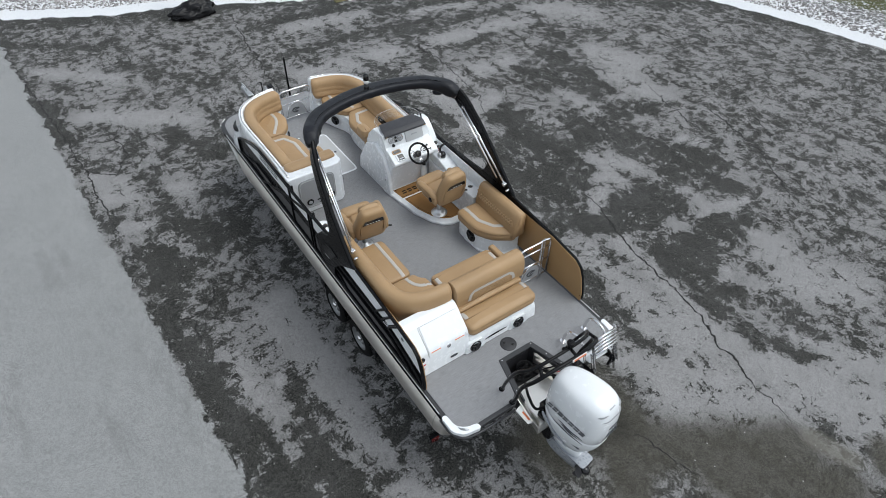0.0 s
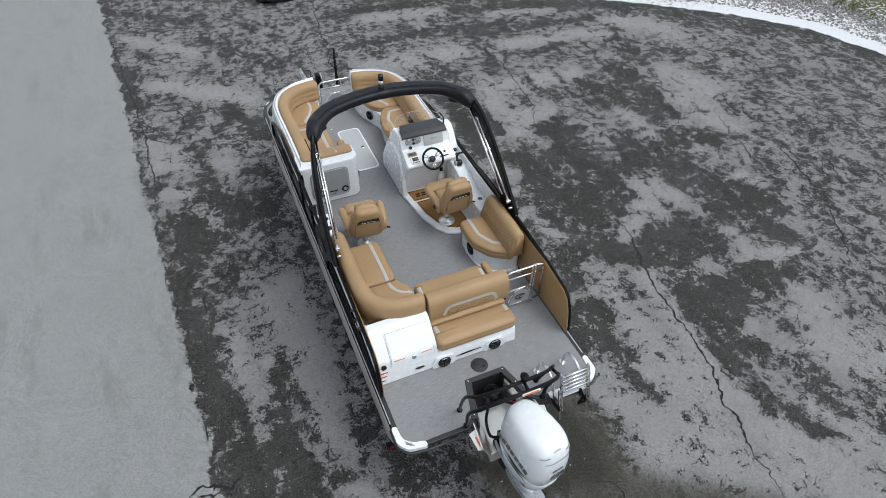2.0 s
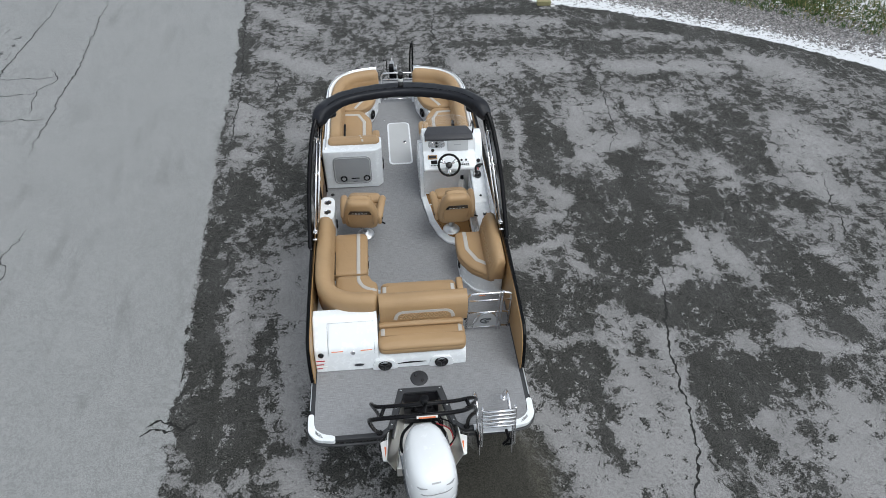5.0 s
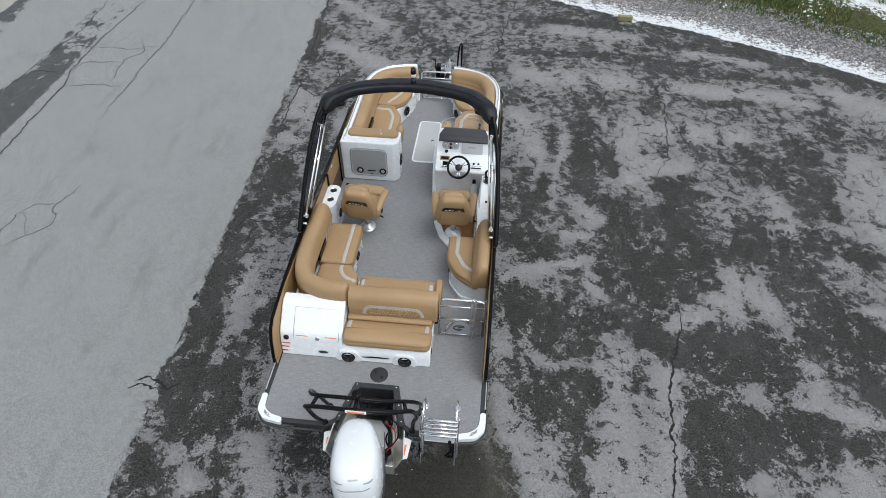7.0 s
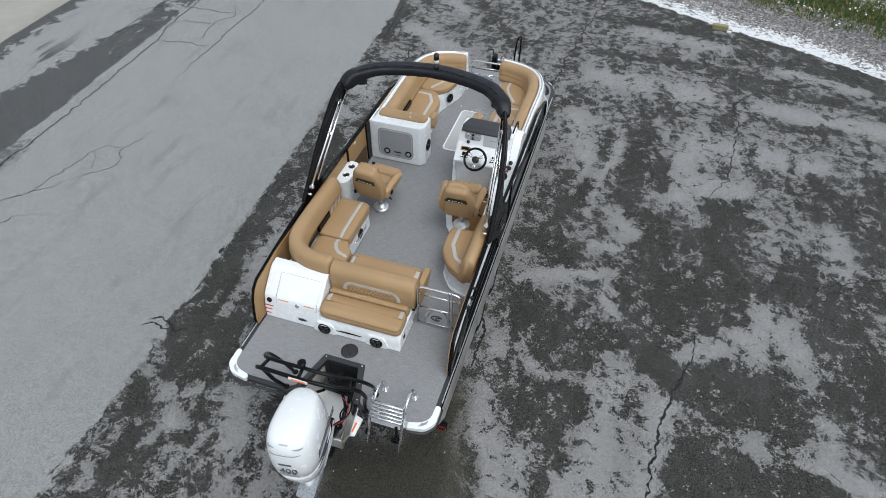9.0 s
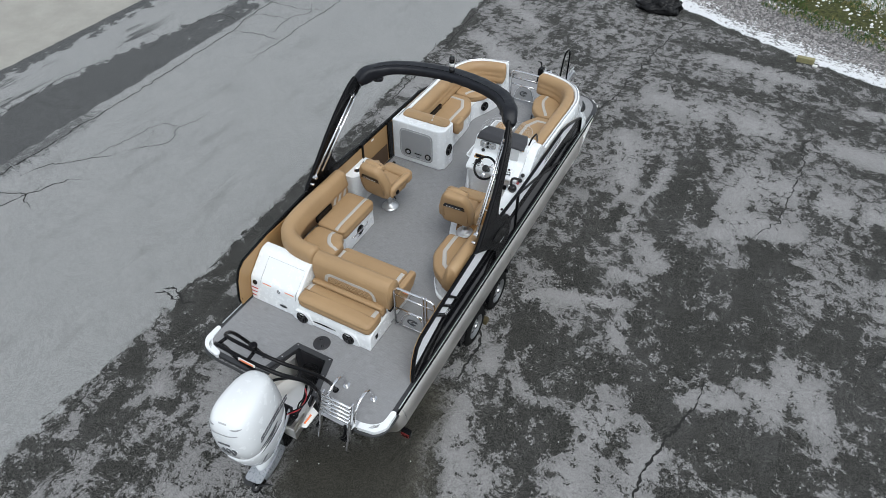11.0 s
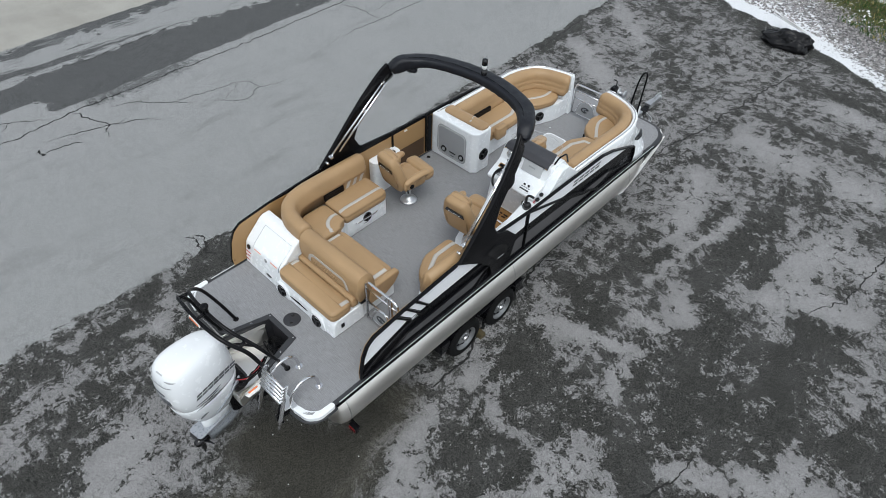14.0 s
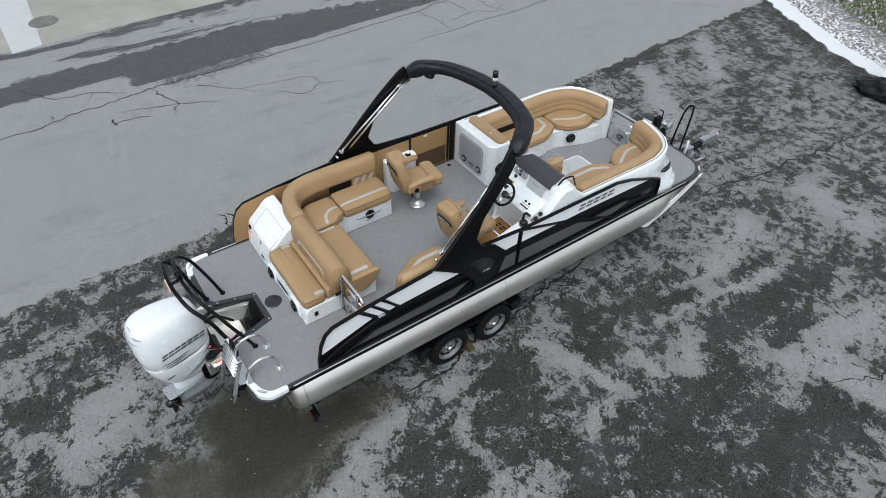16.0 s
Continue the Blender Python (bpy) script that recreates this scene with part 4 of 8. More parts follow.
BLADE = Nodes("winter_grass", 0.7)
tint = BLADE.tree.nodes.new("ShaderNodeNewGeometry").outputs["Random Per Island"]
BLADE.set("Base Color", BLADE.mix(BLADE.ramp(tint, 0.6, 1.0), (0.030, 0.085, 0.010), (0.34, 0.27, 0.12)))
verts, faces = [], []
for x, y, rnd in verge_places(9000, 1.9, 8.0, 6):
    if noise.noise(Vector((x * 0.7, y * 0.7, 3))) < -0.22:
        continue
    z = ground_height(x, y)
    for _ in range(5):
        a, h, w = rnd.uniform(0, math.tau), rnd.uniform(0.04, 0.14), rnd.uniform(0.003, 0.008)
        lean, base = rnd.uniform(0.3, 1.0) * h, len(verts)
        dx, dy = math.cos(a), math.sin(a)
        ox, oy = x + rnd.uniform(-.1, .1), y + rnd.uniform(-.1, .1)
        verts += [(ox - dy * w, oy + dx * w, z - 0.01), (ox + dy * w, oy - dx * w, z - 0.01), (ox + dx * lean * 0.4 + dy * w, oy + dy * lean * 0.4 - dx * w, z + h * 0.7), (ox + dx * lean, oy + dy * lean, z + h)]
        faces += [(base, base + 1, base + 2), (base, base + 2, base + 3)]
me = bpy.data.meshes.new("grass")
me.from_pydata(verts, [], faces)
me.materials.append(BLADE.mat)
tagged(new("grass", me), "rough green and straw-coloured winter grass on the bank", "grass", kind="stuff")

SNOW = plain("old_snow", (0.66, 0.67, 0.69), 0.8, vary=0.05, grain=30, bump=0.3)
verts, faces = [], []
for x, y, rnd in verge_places(5000, 0.05, 6.5, 8):
    if beyond_edge(x, y) < 2.1 or noise.noise(Vector((x * 0.9, y * 0.9, 9))) < 0.08:
        continue
    r, z, base, n = rnd.uniform(0.015, 0.075), ground_height(x, y), len(verts), 7
    verts.append((x, y, z + rnd.uniform(0.02, 0.05)))
    verts += [(x + math.cos(k * math.tau / n) * r * rnd.uniform(0.5, 1.2), y + math.sin(k * math.tau / n) * r * rnd.uniform(0.5, 1.2), z - 0.01) for k in range(n)]
    faces += [(base, base + 1 + k, base + 1 + (k + 1) % n) for k in range(n)]
me = bpy.data.meshes.new("snow")
me.from_pydata(verts, [], faces)
me.polygons.foreach_set("use_smooth", [True] * len(me.polygons))
me.materials.append(SNOW)
tagged(new("snow", me), "thin old snow lying in patches on the verge", "snow", kind="stuff")

# heap wrapped in black sheet
bm = bmesh.new()
bmesh.ops.create_icosphere(bm, subdivisions=5, radius=1.0)
for v in bm.verts:
    p = v.co.copy()
    f = 1 + 0.22 * noise.noise(p * 1.7) + 0.10 * noise.noise(p * 4.5 + Vector((3, 1, 7))) - 0.42 * abs(noise.noise(p * 1.5 + Vector((5, 2, 1)))) - 0.10 * abs(noise.noise(p * 3.5 + Vector((1, 8, 3)))) + 0.14
    v.co = Vector((0.68 + p.x * 0.62 * f, 16.12 + p.y * 0.36 * f, max(0.004, 0.12 + p.z * (0.30 + 0.1 * p.x) * f)))
heap = thing("covered_heap", (0.68, 16.1, 0), "heap wrapped in crumpled black plastic at the tarmac edge", "tarpaulin")
part("cover", bm, BLACK_BAG, heap)
for a, b in (((-0.20, 17.35, 0.20), (1.08, 16.08, 0.47)), ((-0.10, 17.45, 0.20), (0.80, 16.28, 0.49)), ((0.05, 17.30, 0.2), (1.02, 16.20, 0.46))):
    part("pole", tube([a, b], 0.014, 6), LABEL_WHITE, heap, "thin pale pole lying on the heap")
# timber block with a pale strip
beam = thing("timber_block", (4.8, 14.66, 0), "weathered yellow-green timber block on the tarmac edge", "timber")
hard("block", box(4.6, 5.02, 14.6, 14.76, 0, 0.13, 0.012), WOOD, beam)
bm = box(5.0, 5.12, 14.5, 14.56, 0.0, 0.05, 0.006)
hard("splint", bm, LABEL_WHITE, beam, "pale broken splint")
# painted stripe and wet mark on the concrete apron
bm = prism([(-12.6, -1.04), (-12.75, -0.33), (-16.98, -0.1), (-17.56, -1.07)], 0.0, 0.008)
tagged(part("apron_stripe", bm, plain("white_painted_concrete", (0.44, 0.45, 0.46), 0.8), smooth=False), "white painted strip on the concrete apron", "paint stripe", kind="structure")
bm = prism(rounded([(-14.63, -0.16), (-14.28, -0.44), (-13.88, -0.36), (-13.83, 0.04), (-14.08, 0.36), (-14.53, 0.29)], 0.2), 0.0, 0.012)
tagged(part("apron_stain", bm, plain("damp_concrete", (0.13, 0.125, 0.115), 0.7, vary=0.35, grain=8), smooth=False), "dark damp stain on the concrete apron", "stain", kind="structure")

# ---- the boat: hull, deck and fence ----
D = 1.5
boat = thing("pontoon_boat", (0, 3.8, 0.75), "white, black and silver pontoon boat with tan seats on a trailer", "boat")


def pontoon(cx, cz, r, y0, y1, tip):
    """A round aluminium tube, domed at the back, drawn up to a keel at the nose."""
    bm, seg, rings = bmesh.new(), 28, []
    rows = [(y0, 0.80, 0), (y0 + 0.04, 0.93, 0), (y0 + 0.12, 1.0, 0)] + [(y0 + 0.12 + (y1 - y0 - 0.12) * k / 4, 1.0, 0) for k in range(1, 5)]
    for k in range(1, 9):
        f = k / 8
        rows.append((y1 + (tip - y1) * f, 1.0, f))
    for y, s, f in rows:
        ring = []
        for k in range(seg):
            a = k * math.tau / seg
            x, z = math.cos(a), math.sin(a)
            if f:
                low = -1 + 2.0 * f ** 1.5 * 0.93
                z = z if z > 0 else z * -low if low < 0 else z * 0.05 + low
                z = max(z, low)
                x *= (1 - f ** 1.6) * 0.97 + 0.03
            ring.append(bm.verts.new((cx + x * r * s, y, cz + z * r * s)))
        rings.append(ring)
    for a, b in zip(rings, rings[1:]):
        for k in range(seg):
            bm.faces.new((a[k], a[(k + 1) % seg], b[(k + 1) % seg], b[k]))
    bm.faces.new(rings[0]), bm.faces.new(rings[-1])
    return bm


for cx, tip in ((-0.985, 7.72), (0.0, 7.78), (0.985, 7.72)):
    log = part("pontoon", pontoon(cx, 1.085, 0.335, 0.28 if cx else 0.66, 6.58, tip), ALLOY, boat, "brushed aluminium pontoon tube")
    for y in (0.42 if cx else 0.8, 3.47, 6.56):
        part("weld_seam", lathe((cx, y - 0.008, 1.085), (0, 1, 0), [(0, 0.336), (0.004, 0.3385), (0.012, 0.3385), (0.016, 0.336)], 28), SHEET, log)
    bm = side_prism([(6.50, 0.75), (6.78, 0.60), (7.74, 1.02), (7.86, 1.37), (7.86, 1.41), (7.60, 1.40), (7.2, 1.05), (6.9, 0.86), (6.62, 0.79)], cx - 0.018, cx + 0.018, 0.005, 1)
    hard("keel", bm, LABEL_WHITE if cx else SHEET, log)
    if cx:
        s = 1 if cx > 0 else -1
        line = [(6.45, 0.82), (6.60, 0.77), (7.0, 0.93), (7.5, 1.20), (7.74, 1.40), (7.58, 1.40), (7.3, 1.21), (6.95, 1.05), (6.62, 0.91), (6.5, 0.95)]
        side = solid(bmesh.new(), [(s * 1.225, y, z) for y, z in line], [(s * 1.25, y, z) for y, z in line], 0.005, 1)
        hard("nose_plate", side, LABEL_WHITE, log, "white plate along the nose")
    bm = box(cx - 0.24, cx + 0.24, 0.35 if cx else 0.7, 7.2, 1.385, 1.44)
    hard("riser", bm, ALLOY, log)

WELL = [(-0.48, -0.10), (-0.36, -0.02), (-0.21, 0.46), (0.21, 0.46), (0.36, -0.02), (0.48, -0.10)]
BOW = [tuple(p) for p in curve([(1.30, 7.25), (1.265, 7.5), (1.17, 7.67), (1.0, 7.79), (0.6, 7.83)], 3)]
BOW += [(-x, y) for x, y in BOW[::-1]]
outer = [(1.30, 0.2), *BOW, (-1.30, 0.2), (-1.28, 0.03), (-1.2, -0.07), (-1.05, -0.10), *WELL, (1.05, -0.10), (1.2, -0.07), (1.28, 0.03)]


def shrunk(pts, d):
    """The outline moved inwards by d."""
    out = []
    for i, p in enumerate(pts):
        a, b, p = Vector(pts[i - 1]), Vector(pts[(i + 1) % len(pts)]), Vector(p)
        n1, n2 = (p - a).normalized(), (b - p).normalized()
        n = (Vector((-n1.y, n1.x)) + Vector((-n2.y, n2.x))).normalized()
        out.append(tuple(p + n * d))
    return out


hard("deck_frame", prism(outer, 1.425, D - 0.012, 0.012), TRIM_GREY, boat, "charcoal deck edge rail")
hard("deck_floor", prism(shrunk(outer, 0.055), D - 0.05, D), DECK, boat, "grey woven vinyl flooring")
for z, w in ((1.438, 0.010), (1.468, 0.008)):
    for s in (-1, 1):
        part("rub_rail", tube([(s * 1.305, 0.25, z), (s * 1.305, 7.3, z)], w, 6), BLACK, boat)
for s in (-1, 1):
    hard("edge_trim", box(min(s * 1.296, s * 1.307), max(s * 1.296, s * 1.307), 0.30, 7.2, D - 0.016, D - 0.006), SATIN, boat, "thin bright trim line")
for y in np.arange(0.66, 7.4, 0.42):
    hard("cross_member", box(-1.2, 1.2, y, y + 0.06, 1.36, 1.40), ALLOY, boat)
for s in (-1, 1):
    cap = prism(rounded([(1.315, 0.24), (1.315, 0.02), (1.22, -0.09), (1.0, -0.125), (1.0, -0.055), (1.15, -0.02), (1.24, 0.06), (1.252, 0.24)], 0.05), D - 0.05, D + 0.010, 0.008)
    ob = hard("stern_cap", cap, WHITE, boat, "white moulded corner cap", mirrored=s < 0)
    for k in range(3):
        bm = band([(1.14 + 0.012 * k, -0.068 + 0.02 * k), (1.18 + 0.01 * k, -0.05 + 0.02 * k), (1.225, -0.01 + 0.016 * k)], 0.006, D + 0.014, 0.005, bmesh.new())
        part("mark_stroke", bm, GREY_PLASTIC, ob, mirrored=s < 0)
    part("stern_edge", tube(bend([(1.32, 0.25, 1.44), (1.32, 0.02, 1.44), (1.22, -0.11, 1.44), (1.0, -0.14, 1.44), (0.52, -0.135, 1.44)], 0.1), 0.017, 8), TRIM_GREY, boat, "dark stern edge moulding", mirrored=s < 0)
# bow corner caps
for s in (-1, 1):
    part("bow_edge", tube(curve([(1.305, 7.25, 1.46), (1.27, 7.5, 1.46), (1.175, 7.675, 1.46), (1.0, 7.795, 1.46), (0.6, 7.835, 1.46), (0.0, 7.835, 1.46)]), 0.024, 8), TRIM_GREY, boat, mirrored=s < 0)
    part("docking_light", tube([(1.2, 7.66, 1.475), (1.13, 7.74, 1.475)], 0.014, 6), LABEL_WHITE, boat, mirrored=s < 0)

# motor well: frame, tub and transom pod
well = hard("well_frame", prism([(-0.265, 0.50), (0.265, 0.50), (0.405, -0.02), (0.345, -0.03), (0.205, 0.44), (-0.205, 0.44), (-0.345, -0.03), (-0.405, -0.02)], D - 0.02, D + 0.01, 0.006), TRIM_GREY, boat, "charcoal frame round the motor well")
for s in (-1, 1):
    for x, y in ((0.235, 0.47), (0.30, 0.24), (0.36, 0.03)):
        part("bolt", lathe((s * x, y, D + 0.009), (0, 0, 1), [(0, 0.011), (0.004, 0.009)], 8), STEEL, well)
bm = bmesh.new()
tub = [(-0.2, 0.45), (0.2, 0.45), (0.35, -0.12), (-0.35, -0.12)]
prism(tub, 1.08, 1.10, bm=bm)
for a, b in ((tub[0], tub[1]), (tub[1], tub[2]), (tub[3], tub[0])):
    solid(bm, [(*a, 1.1), (*b, 1.1), (b[0] * 1.05, b[1] + 0.01, 1.1), (a[0] * 1.05, a[1] + 0.01, 1.1)], [(*a, D - 0.01), (*b, D - 0.01), (b[0] * 1.05, b[1] + 0.01, D - 0.01), (a[0] * 1.05, a[1] + 0.01, D - 0.01)])
part("well_tub", bm, DARK_PLASTIC, boat, "dark motor well", smooth=False)
pod_floor = [(-0.215, 0.20), (0.215, 0.20), (0.33, -0.40), (-0.33, -0.40)]
pod = hard("transom_pod", solid(bmesh.new(), [(x, y, 1.0 + 0.12 * (0.26 - y)) for x, y in pod_floor], [(x, y, 1.20 + 0.12 * (0.26 - y)) for x, y in pod_floor], 0.012), BRIGHT_SHEET, boat, "bare aluminium transom pod")
# the floor isn't cut: a dark plate stands for the shaded notch
cut = [(-0.15, -0.405), (-0.15, -0.20), (-0.11, -0.15), (0.11, -0.15), (0.15, -0.20), (0.15, -0.405)]
hard("pod_notch", solid(bmesh.new(), [(x, y, 1.19 + 0.12 * (0.26 - y)) for x, y in cut], [(x, y, 1.206 + 0.12 * (0.26 - y)) for x, y in cut]), DARK_PLASTIC, pod, "dark plate for the shaded clamp notch")
for s in (-1, 1):
    hard("pod_side", solid(bmesh.new(), [(s * 0.20, 0.26, 1.2), (s * 0.335, -0.40, 1.24), (s * 0.43, -0.36, 1.44), (s * 0.40, -0.06, 1.475), (s * 0.22, 0.40, 1.475)], [(s * 0.215, 0.26, 1.2), (s * 0.35, -0.40, 1.24), (s * 0.445, -0.36, 1.44), (s * 0.415, -0.06, 1.475), (s * 0.235, 0.40, 1.475)], 0.003, 1), BRIGHT_SHEET, pod)
    plate = [(s * 0.217, 0.36), (s * 0.338, -0.10), (s * 0.330, -0.10), (s * 0.209, 0.36)]
    hard("well_side", solid(bmesh.new(), [(x, y, 1.10) for x, y in plate], [(x, y, 1.415) for x, y in plate], 0.002, 1), BRIGHT_SHEET, pod)
    hard("pod_lip", solid(bmesh.new(), [(s * 0.24, 0.20, 1.21), (s * 0.255, 0.20, 1.21), (s * 0.325, -0.38, 1.28), (s * 0.31, -0.38, 1.28)], [(s * 0.24, 0.20, 1.25), (s * 0.255, 0.20, 1.25), (s * 0.325, -0.38, 1.32), (s * 0.31, -0.38, 1.32)]), BRIGHT_SHEET, pod)
    fin = hard("splash_plate", solid(bmesh.new(), [(s * 0.40, -0.11, 1.42), (s * 0.50, -0.14, 1.41), (s * 0.475, -0.34, 1.37), (s * 0.40, -0.36, 1.37)], [(s * 0.40, -0.11, 1.44), (s * 0.50, -0.14, 1.43), (s * 0.475, -0.34, 1.39), (s * 0.40, -0.36, 1.39)], 0.004, 1), LABEL_WHITE, boat, "white splash plate with an orange strip")
    bm = solid(bmesh.new(), [(s * 0.435, -0.20, 1.424), (s * 0.455, -0.20, 1.424), (s * 0.445, -0.315, 1.40), (s * 0.425, -0.315, 1.40)], [(s * 0.435, -0.20, 1.430), (s * 0.455, -0.20, 1.430), (s * 0.445, -0.315, 1.406), (s * 0.425, -0.315, 1.406)])
    part("label", bm, ORANGE, fin, smooth=False)
rnd = random.Random(4)
for k in range(5):
    pts = [(rnd.uniform(-0.13, 0.16), 0.40 - 0.03 * j + rnd.uniform(-0.03, 0.03), 1.18 + rnd.uniform(0, 0.16)) for j in range(7)]
    part("cable", tube(curve(pts, 4), 0.010, 6), BLACK, boat)
for k in range(3):
    pts = [(0.10 + 0.03 * k, 0.32, 1.32), (0.20 + 0.02 * k, 0.10, 1.34), (0.26 - 0.03 * k, -0.12, 1.36), (0.24 + 0.02 * k, -0.28, 1.34), (0.12, -0.40, 1.40)]
    part("cable", tube(curve(pts, 5), 0.010, 6), BLACK, boat)
part("cable", tube([(0.03 + 0.11 * math.cos(a * 0.5), 0.33 + 0.08 * math.sin(a * 0.5), 1.22 + 0.003 * a) for a in range(50)], 0.010, 6), BLACK, boat)
# deck hatch
disc = part("deck_plate", lathe((0, 0.63, D - 0.002), (0, 0, 1), [(0, 0.108), (0.008, 0.108), (0.012, 0.10), (0.010, 0.086), (0.012, 0.08), (0.012, 0.02)], 32), DARK_PLASTIC, boat, "round black deck inspection plate")
for dx, dy in ((-0.04, 0.04), (0.04, -0.04)):
    part("finger_grip", lathe((dx, 0.63 + dy, D + 0.009), (0, 0, 1), [(0, 0.02), (0.005, 0.018)], 12), BLACK_GLOSS, disc)
# floor locker hatch between the bow seats
lid = hard("floor_hatch", prism(rounded([(-0.205, 4.96), (0.205, 4.96), (0.205, 6.23), (-0.205, 6.23)], 0.09), D - 0.01, D + 0.008, 0.004), WHITE, boat, "white-rimmed grey floor hatch")
hard("hatch_panel", prism(rounded([(-0.178, 4.99), (0.178, 4.99), (0.178, 6.2), (-0.178, 6.2)], 0.07), D, D + 0.012, 0.003), SCREEN, lid)
part("latch", lathe((0.09, 5.6, D + 0.011), (0, 0, 1), [(0, 0.036), (0.006, 0.036), (0.008, 0.024), (0.004, 0.020)], 16), STEEL, lid)
part("latch_well", lathe((0.09, 5.6, D + 0.014), (0, 0, 1), [(0, 0.021), (0.003, 0.019)], 12), BLACK_GLOSS, lid)
part("drain", lathe((-0.26, 6.35, D - 0.001), (0, 0, 1), [(0, 0.02), (0.005, 0.018)], 12), STEEL, boat)

# ---- fence panels along both sides ----
FENCE = [(0.64, 1.54), (0.635, 1.66), (0.69, 1.92), (0.76, 2.06), (0.86, 2.135), (1.33, 2.20), (2.2, 2.275), (2.9, 2.30), (3.6, 2.245), (5.38, 2.235), (5.7, 2.16), (6.25, 1.955), (6.42, 1.88), (6.47, 1.75), (6.47, 1.54)]


def bar(parent, pts, x, w=0.032, d=0.03, name="frame_bar", mirrored=False):
    """A flat black bar along a line drawn in y and z, standing proud of the panel."""
    bm = bmesh.new()
    pts = [Vector(p) for p in pts]
    rows = []
    for i, p in enumerate(pts):
        a, b = pts[max(0, i - 1)], pts[min(len(pts) - 1, i + 1)]
        t = (b - a).normalized()
        n = Vector((-t.y, t.x))
        rows.append([bm.verts.new((x + dx, *(p + n * k * w / 2))) for dx, k in ((0, -1), (d, -0.8), (d, 0.8), (0, 1))])
    for a, b in zip(rows, rows[1:]):
        for k in range(4):
            bm.faces.new((a[k], a[(k + 1) % 4], b[(k + 1) % 4], b[k]))
    bm.faces.new(rows[0]), bm.faces.new(rows[-1])
    bmesh.ops.bevel(bm, geom=[e for e in bm.edges if len(e.link_faces) == 2], offset=0.004, segments=1, affect="EDGES", clamp_overlap=True)
    return hard(name, bm, BLACK, parent, mirrored=mirrored)


def fence(s):
    port = s < 0
    side = hard("side_fence", side_prism(FENCE, 1.262, 1.272), BLACK, boat, "black-framed side fence with pale and charcoal panels", port)
    spans = [(0.66, 6.45)] if not port else [(0.66, 3.55), (4.25, 6.45)]
    inner = [(y, min(z, 2.2) - 0.01) for y, z in FENCE]
    hard("inner_skin", side_prism(inner, 1.25, 1.2615, 0.002, 1), TAN_SKIN, side, "tan inner panel", port)
    skins = [
        ("pale_panel", PANEL_WHITE, [(0.69, 1.74), (0.73, 1.92), (0.80, 2.04), (0.88, 2.09), (1.20, 2.15), (1.40, 1.95)]),
        ("pale_panel", PANEL_WHITE, [(1.24, 2.155), (1.33, 2.17), (1.55, 1.94), (1.45, 1.935)]),
        ("pale_panel", PANEL_WHITE, [(1.38, 2.175), (1.46, 2.19), (1.70, 1.94), (1.60, 1.935)]),
        ("pale_panel", PANEL_WHITE, [(1.51, 2.195), (2.22, 2.25), (2.45, 2.15), (2.68, 1.97), (1.75, 1.935)]),
        ("charcoal_panel", PANEL_DARK, [(1.12, 1.585), (1.40, 1.72), (2.82, 1.76), (2.56, 1.585)]),
        ("pale_panel", PANEL_WHITE, [(2.93, 2.255), (3.56, 2.215), (3.56, 1.99), (3.36, 1.98), (3.15, 2.16)]),
        ("charcoal_panel", PANEL_DARK, [(3.3, 1.60), (3.38, 1.85), (3.57, 1.85), (3.57, 1.60)]),
        ("pale_panel", PANEL_WHITE, [(3.64, 2.205), (5.38, 2.20), (5.7, 2.12), (6.14, 1.955), (4.72, 1.985), (3.64, 1.98)]),
        ("charcoal_panel", PANEL_DARK, [(3.64, 1.60), (3.64, 1.83), (4.7, 1.80), (5.05, 1.66), (5.35, 1.60)]),
        ("charcoal_panel", PANEL_DARK, [(5.0, 1.76), (5.65, 1.76), (5.78, 1.70), (5.5, 1.62), (5.3, 1.62)]),
    ]
    for name, mat, pts in skins:
        hard(name, side_prism(pts, 1.271, 1.276, 0.0015, 1), mat, side, mirrored=port)
    for pts in ([(0.64, 1.56), (0.65, 1.68), (0.70, 1.90), (0.77, 2.05), (0.87, 2.12), (1.33, 2.185), (2.2, 2.26)], [(2.85, 2.285), (3.6, 2.23), (5.38, 2.22), (5.7, 2.145), (6.25, 1.94), (6.41, 1.87), (6.45, 1.74), (6.45, 1.56)],
                [(0.66, 1.60), (0.95, 1.75), (1.42, 1.90), (1.75, 1.905), (2.75, 1.93)], [(1.19, 2.17), (1.43, 1.92)], [(1.345, 2.19), (1.585, 1.92)], [(1.49, 2.21), (1.74, 1.92)],
                [(0.66, 1.555), (6.46, 1.555)], [(0.98, 1.57), (1.38, 1.745), (2.86, 1.785), (2.60, 1.57)],
                [(3.6, 2.22), (4.72, 1.88), (5.02, 1.75), (5.46, 1.56)], [(5.0, 1.79), (5.66, 1.79), (5.80, 1.72), (6.38, 1.60)], [(3.6, 2.22), (3.6, 1.56)]):
        bar(side, pts, 1.272, mirrored=port)
    if port:
        for y in (3.52, 4.24):
            bar(side, [(y, 2.24), (y, 1.56)], 1.272, mirrored=True)
            bar(side, [(y, 2.24), (y, 1.56)], 1.223, 0.03, 0.03, "gate_post", mirrored=True)
        hard("gate_panel", box(1.243, 1.2495, 3.56, 4.20, 1.55, 1.86), BROWN, side, "dark brown lower gate panel", True)
        hard("edge_strip", box(1.236, 1.2495, 4.28, 4.37, 1.54, 2.2), BLACK, side, mirrored=True)
        hard("gate_label", box(1.243, 1.2495, 3.78, 3.84, 2.15, 2.18), LABEL_WHITE, side, mirrored=True)
    # maker's mark in letter-sized blocks, and the model number
    y0, up = (4.66, (0, 0, 1))
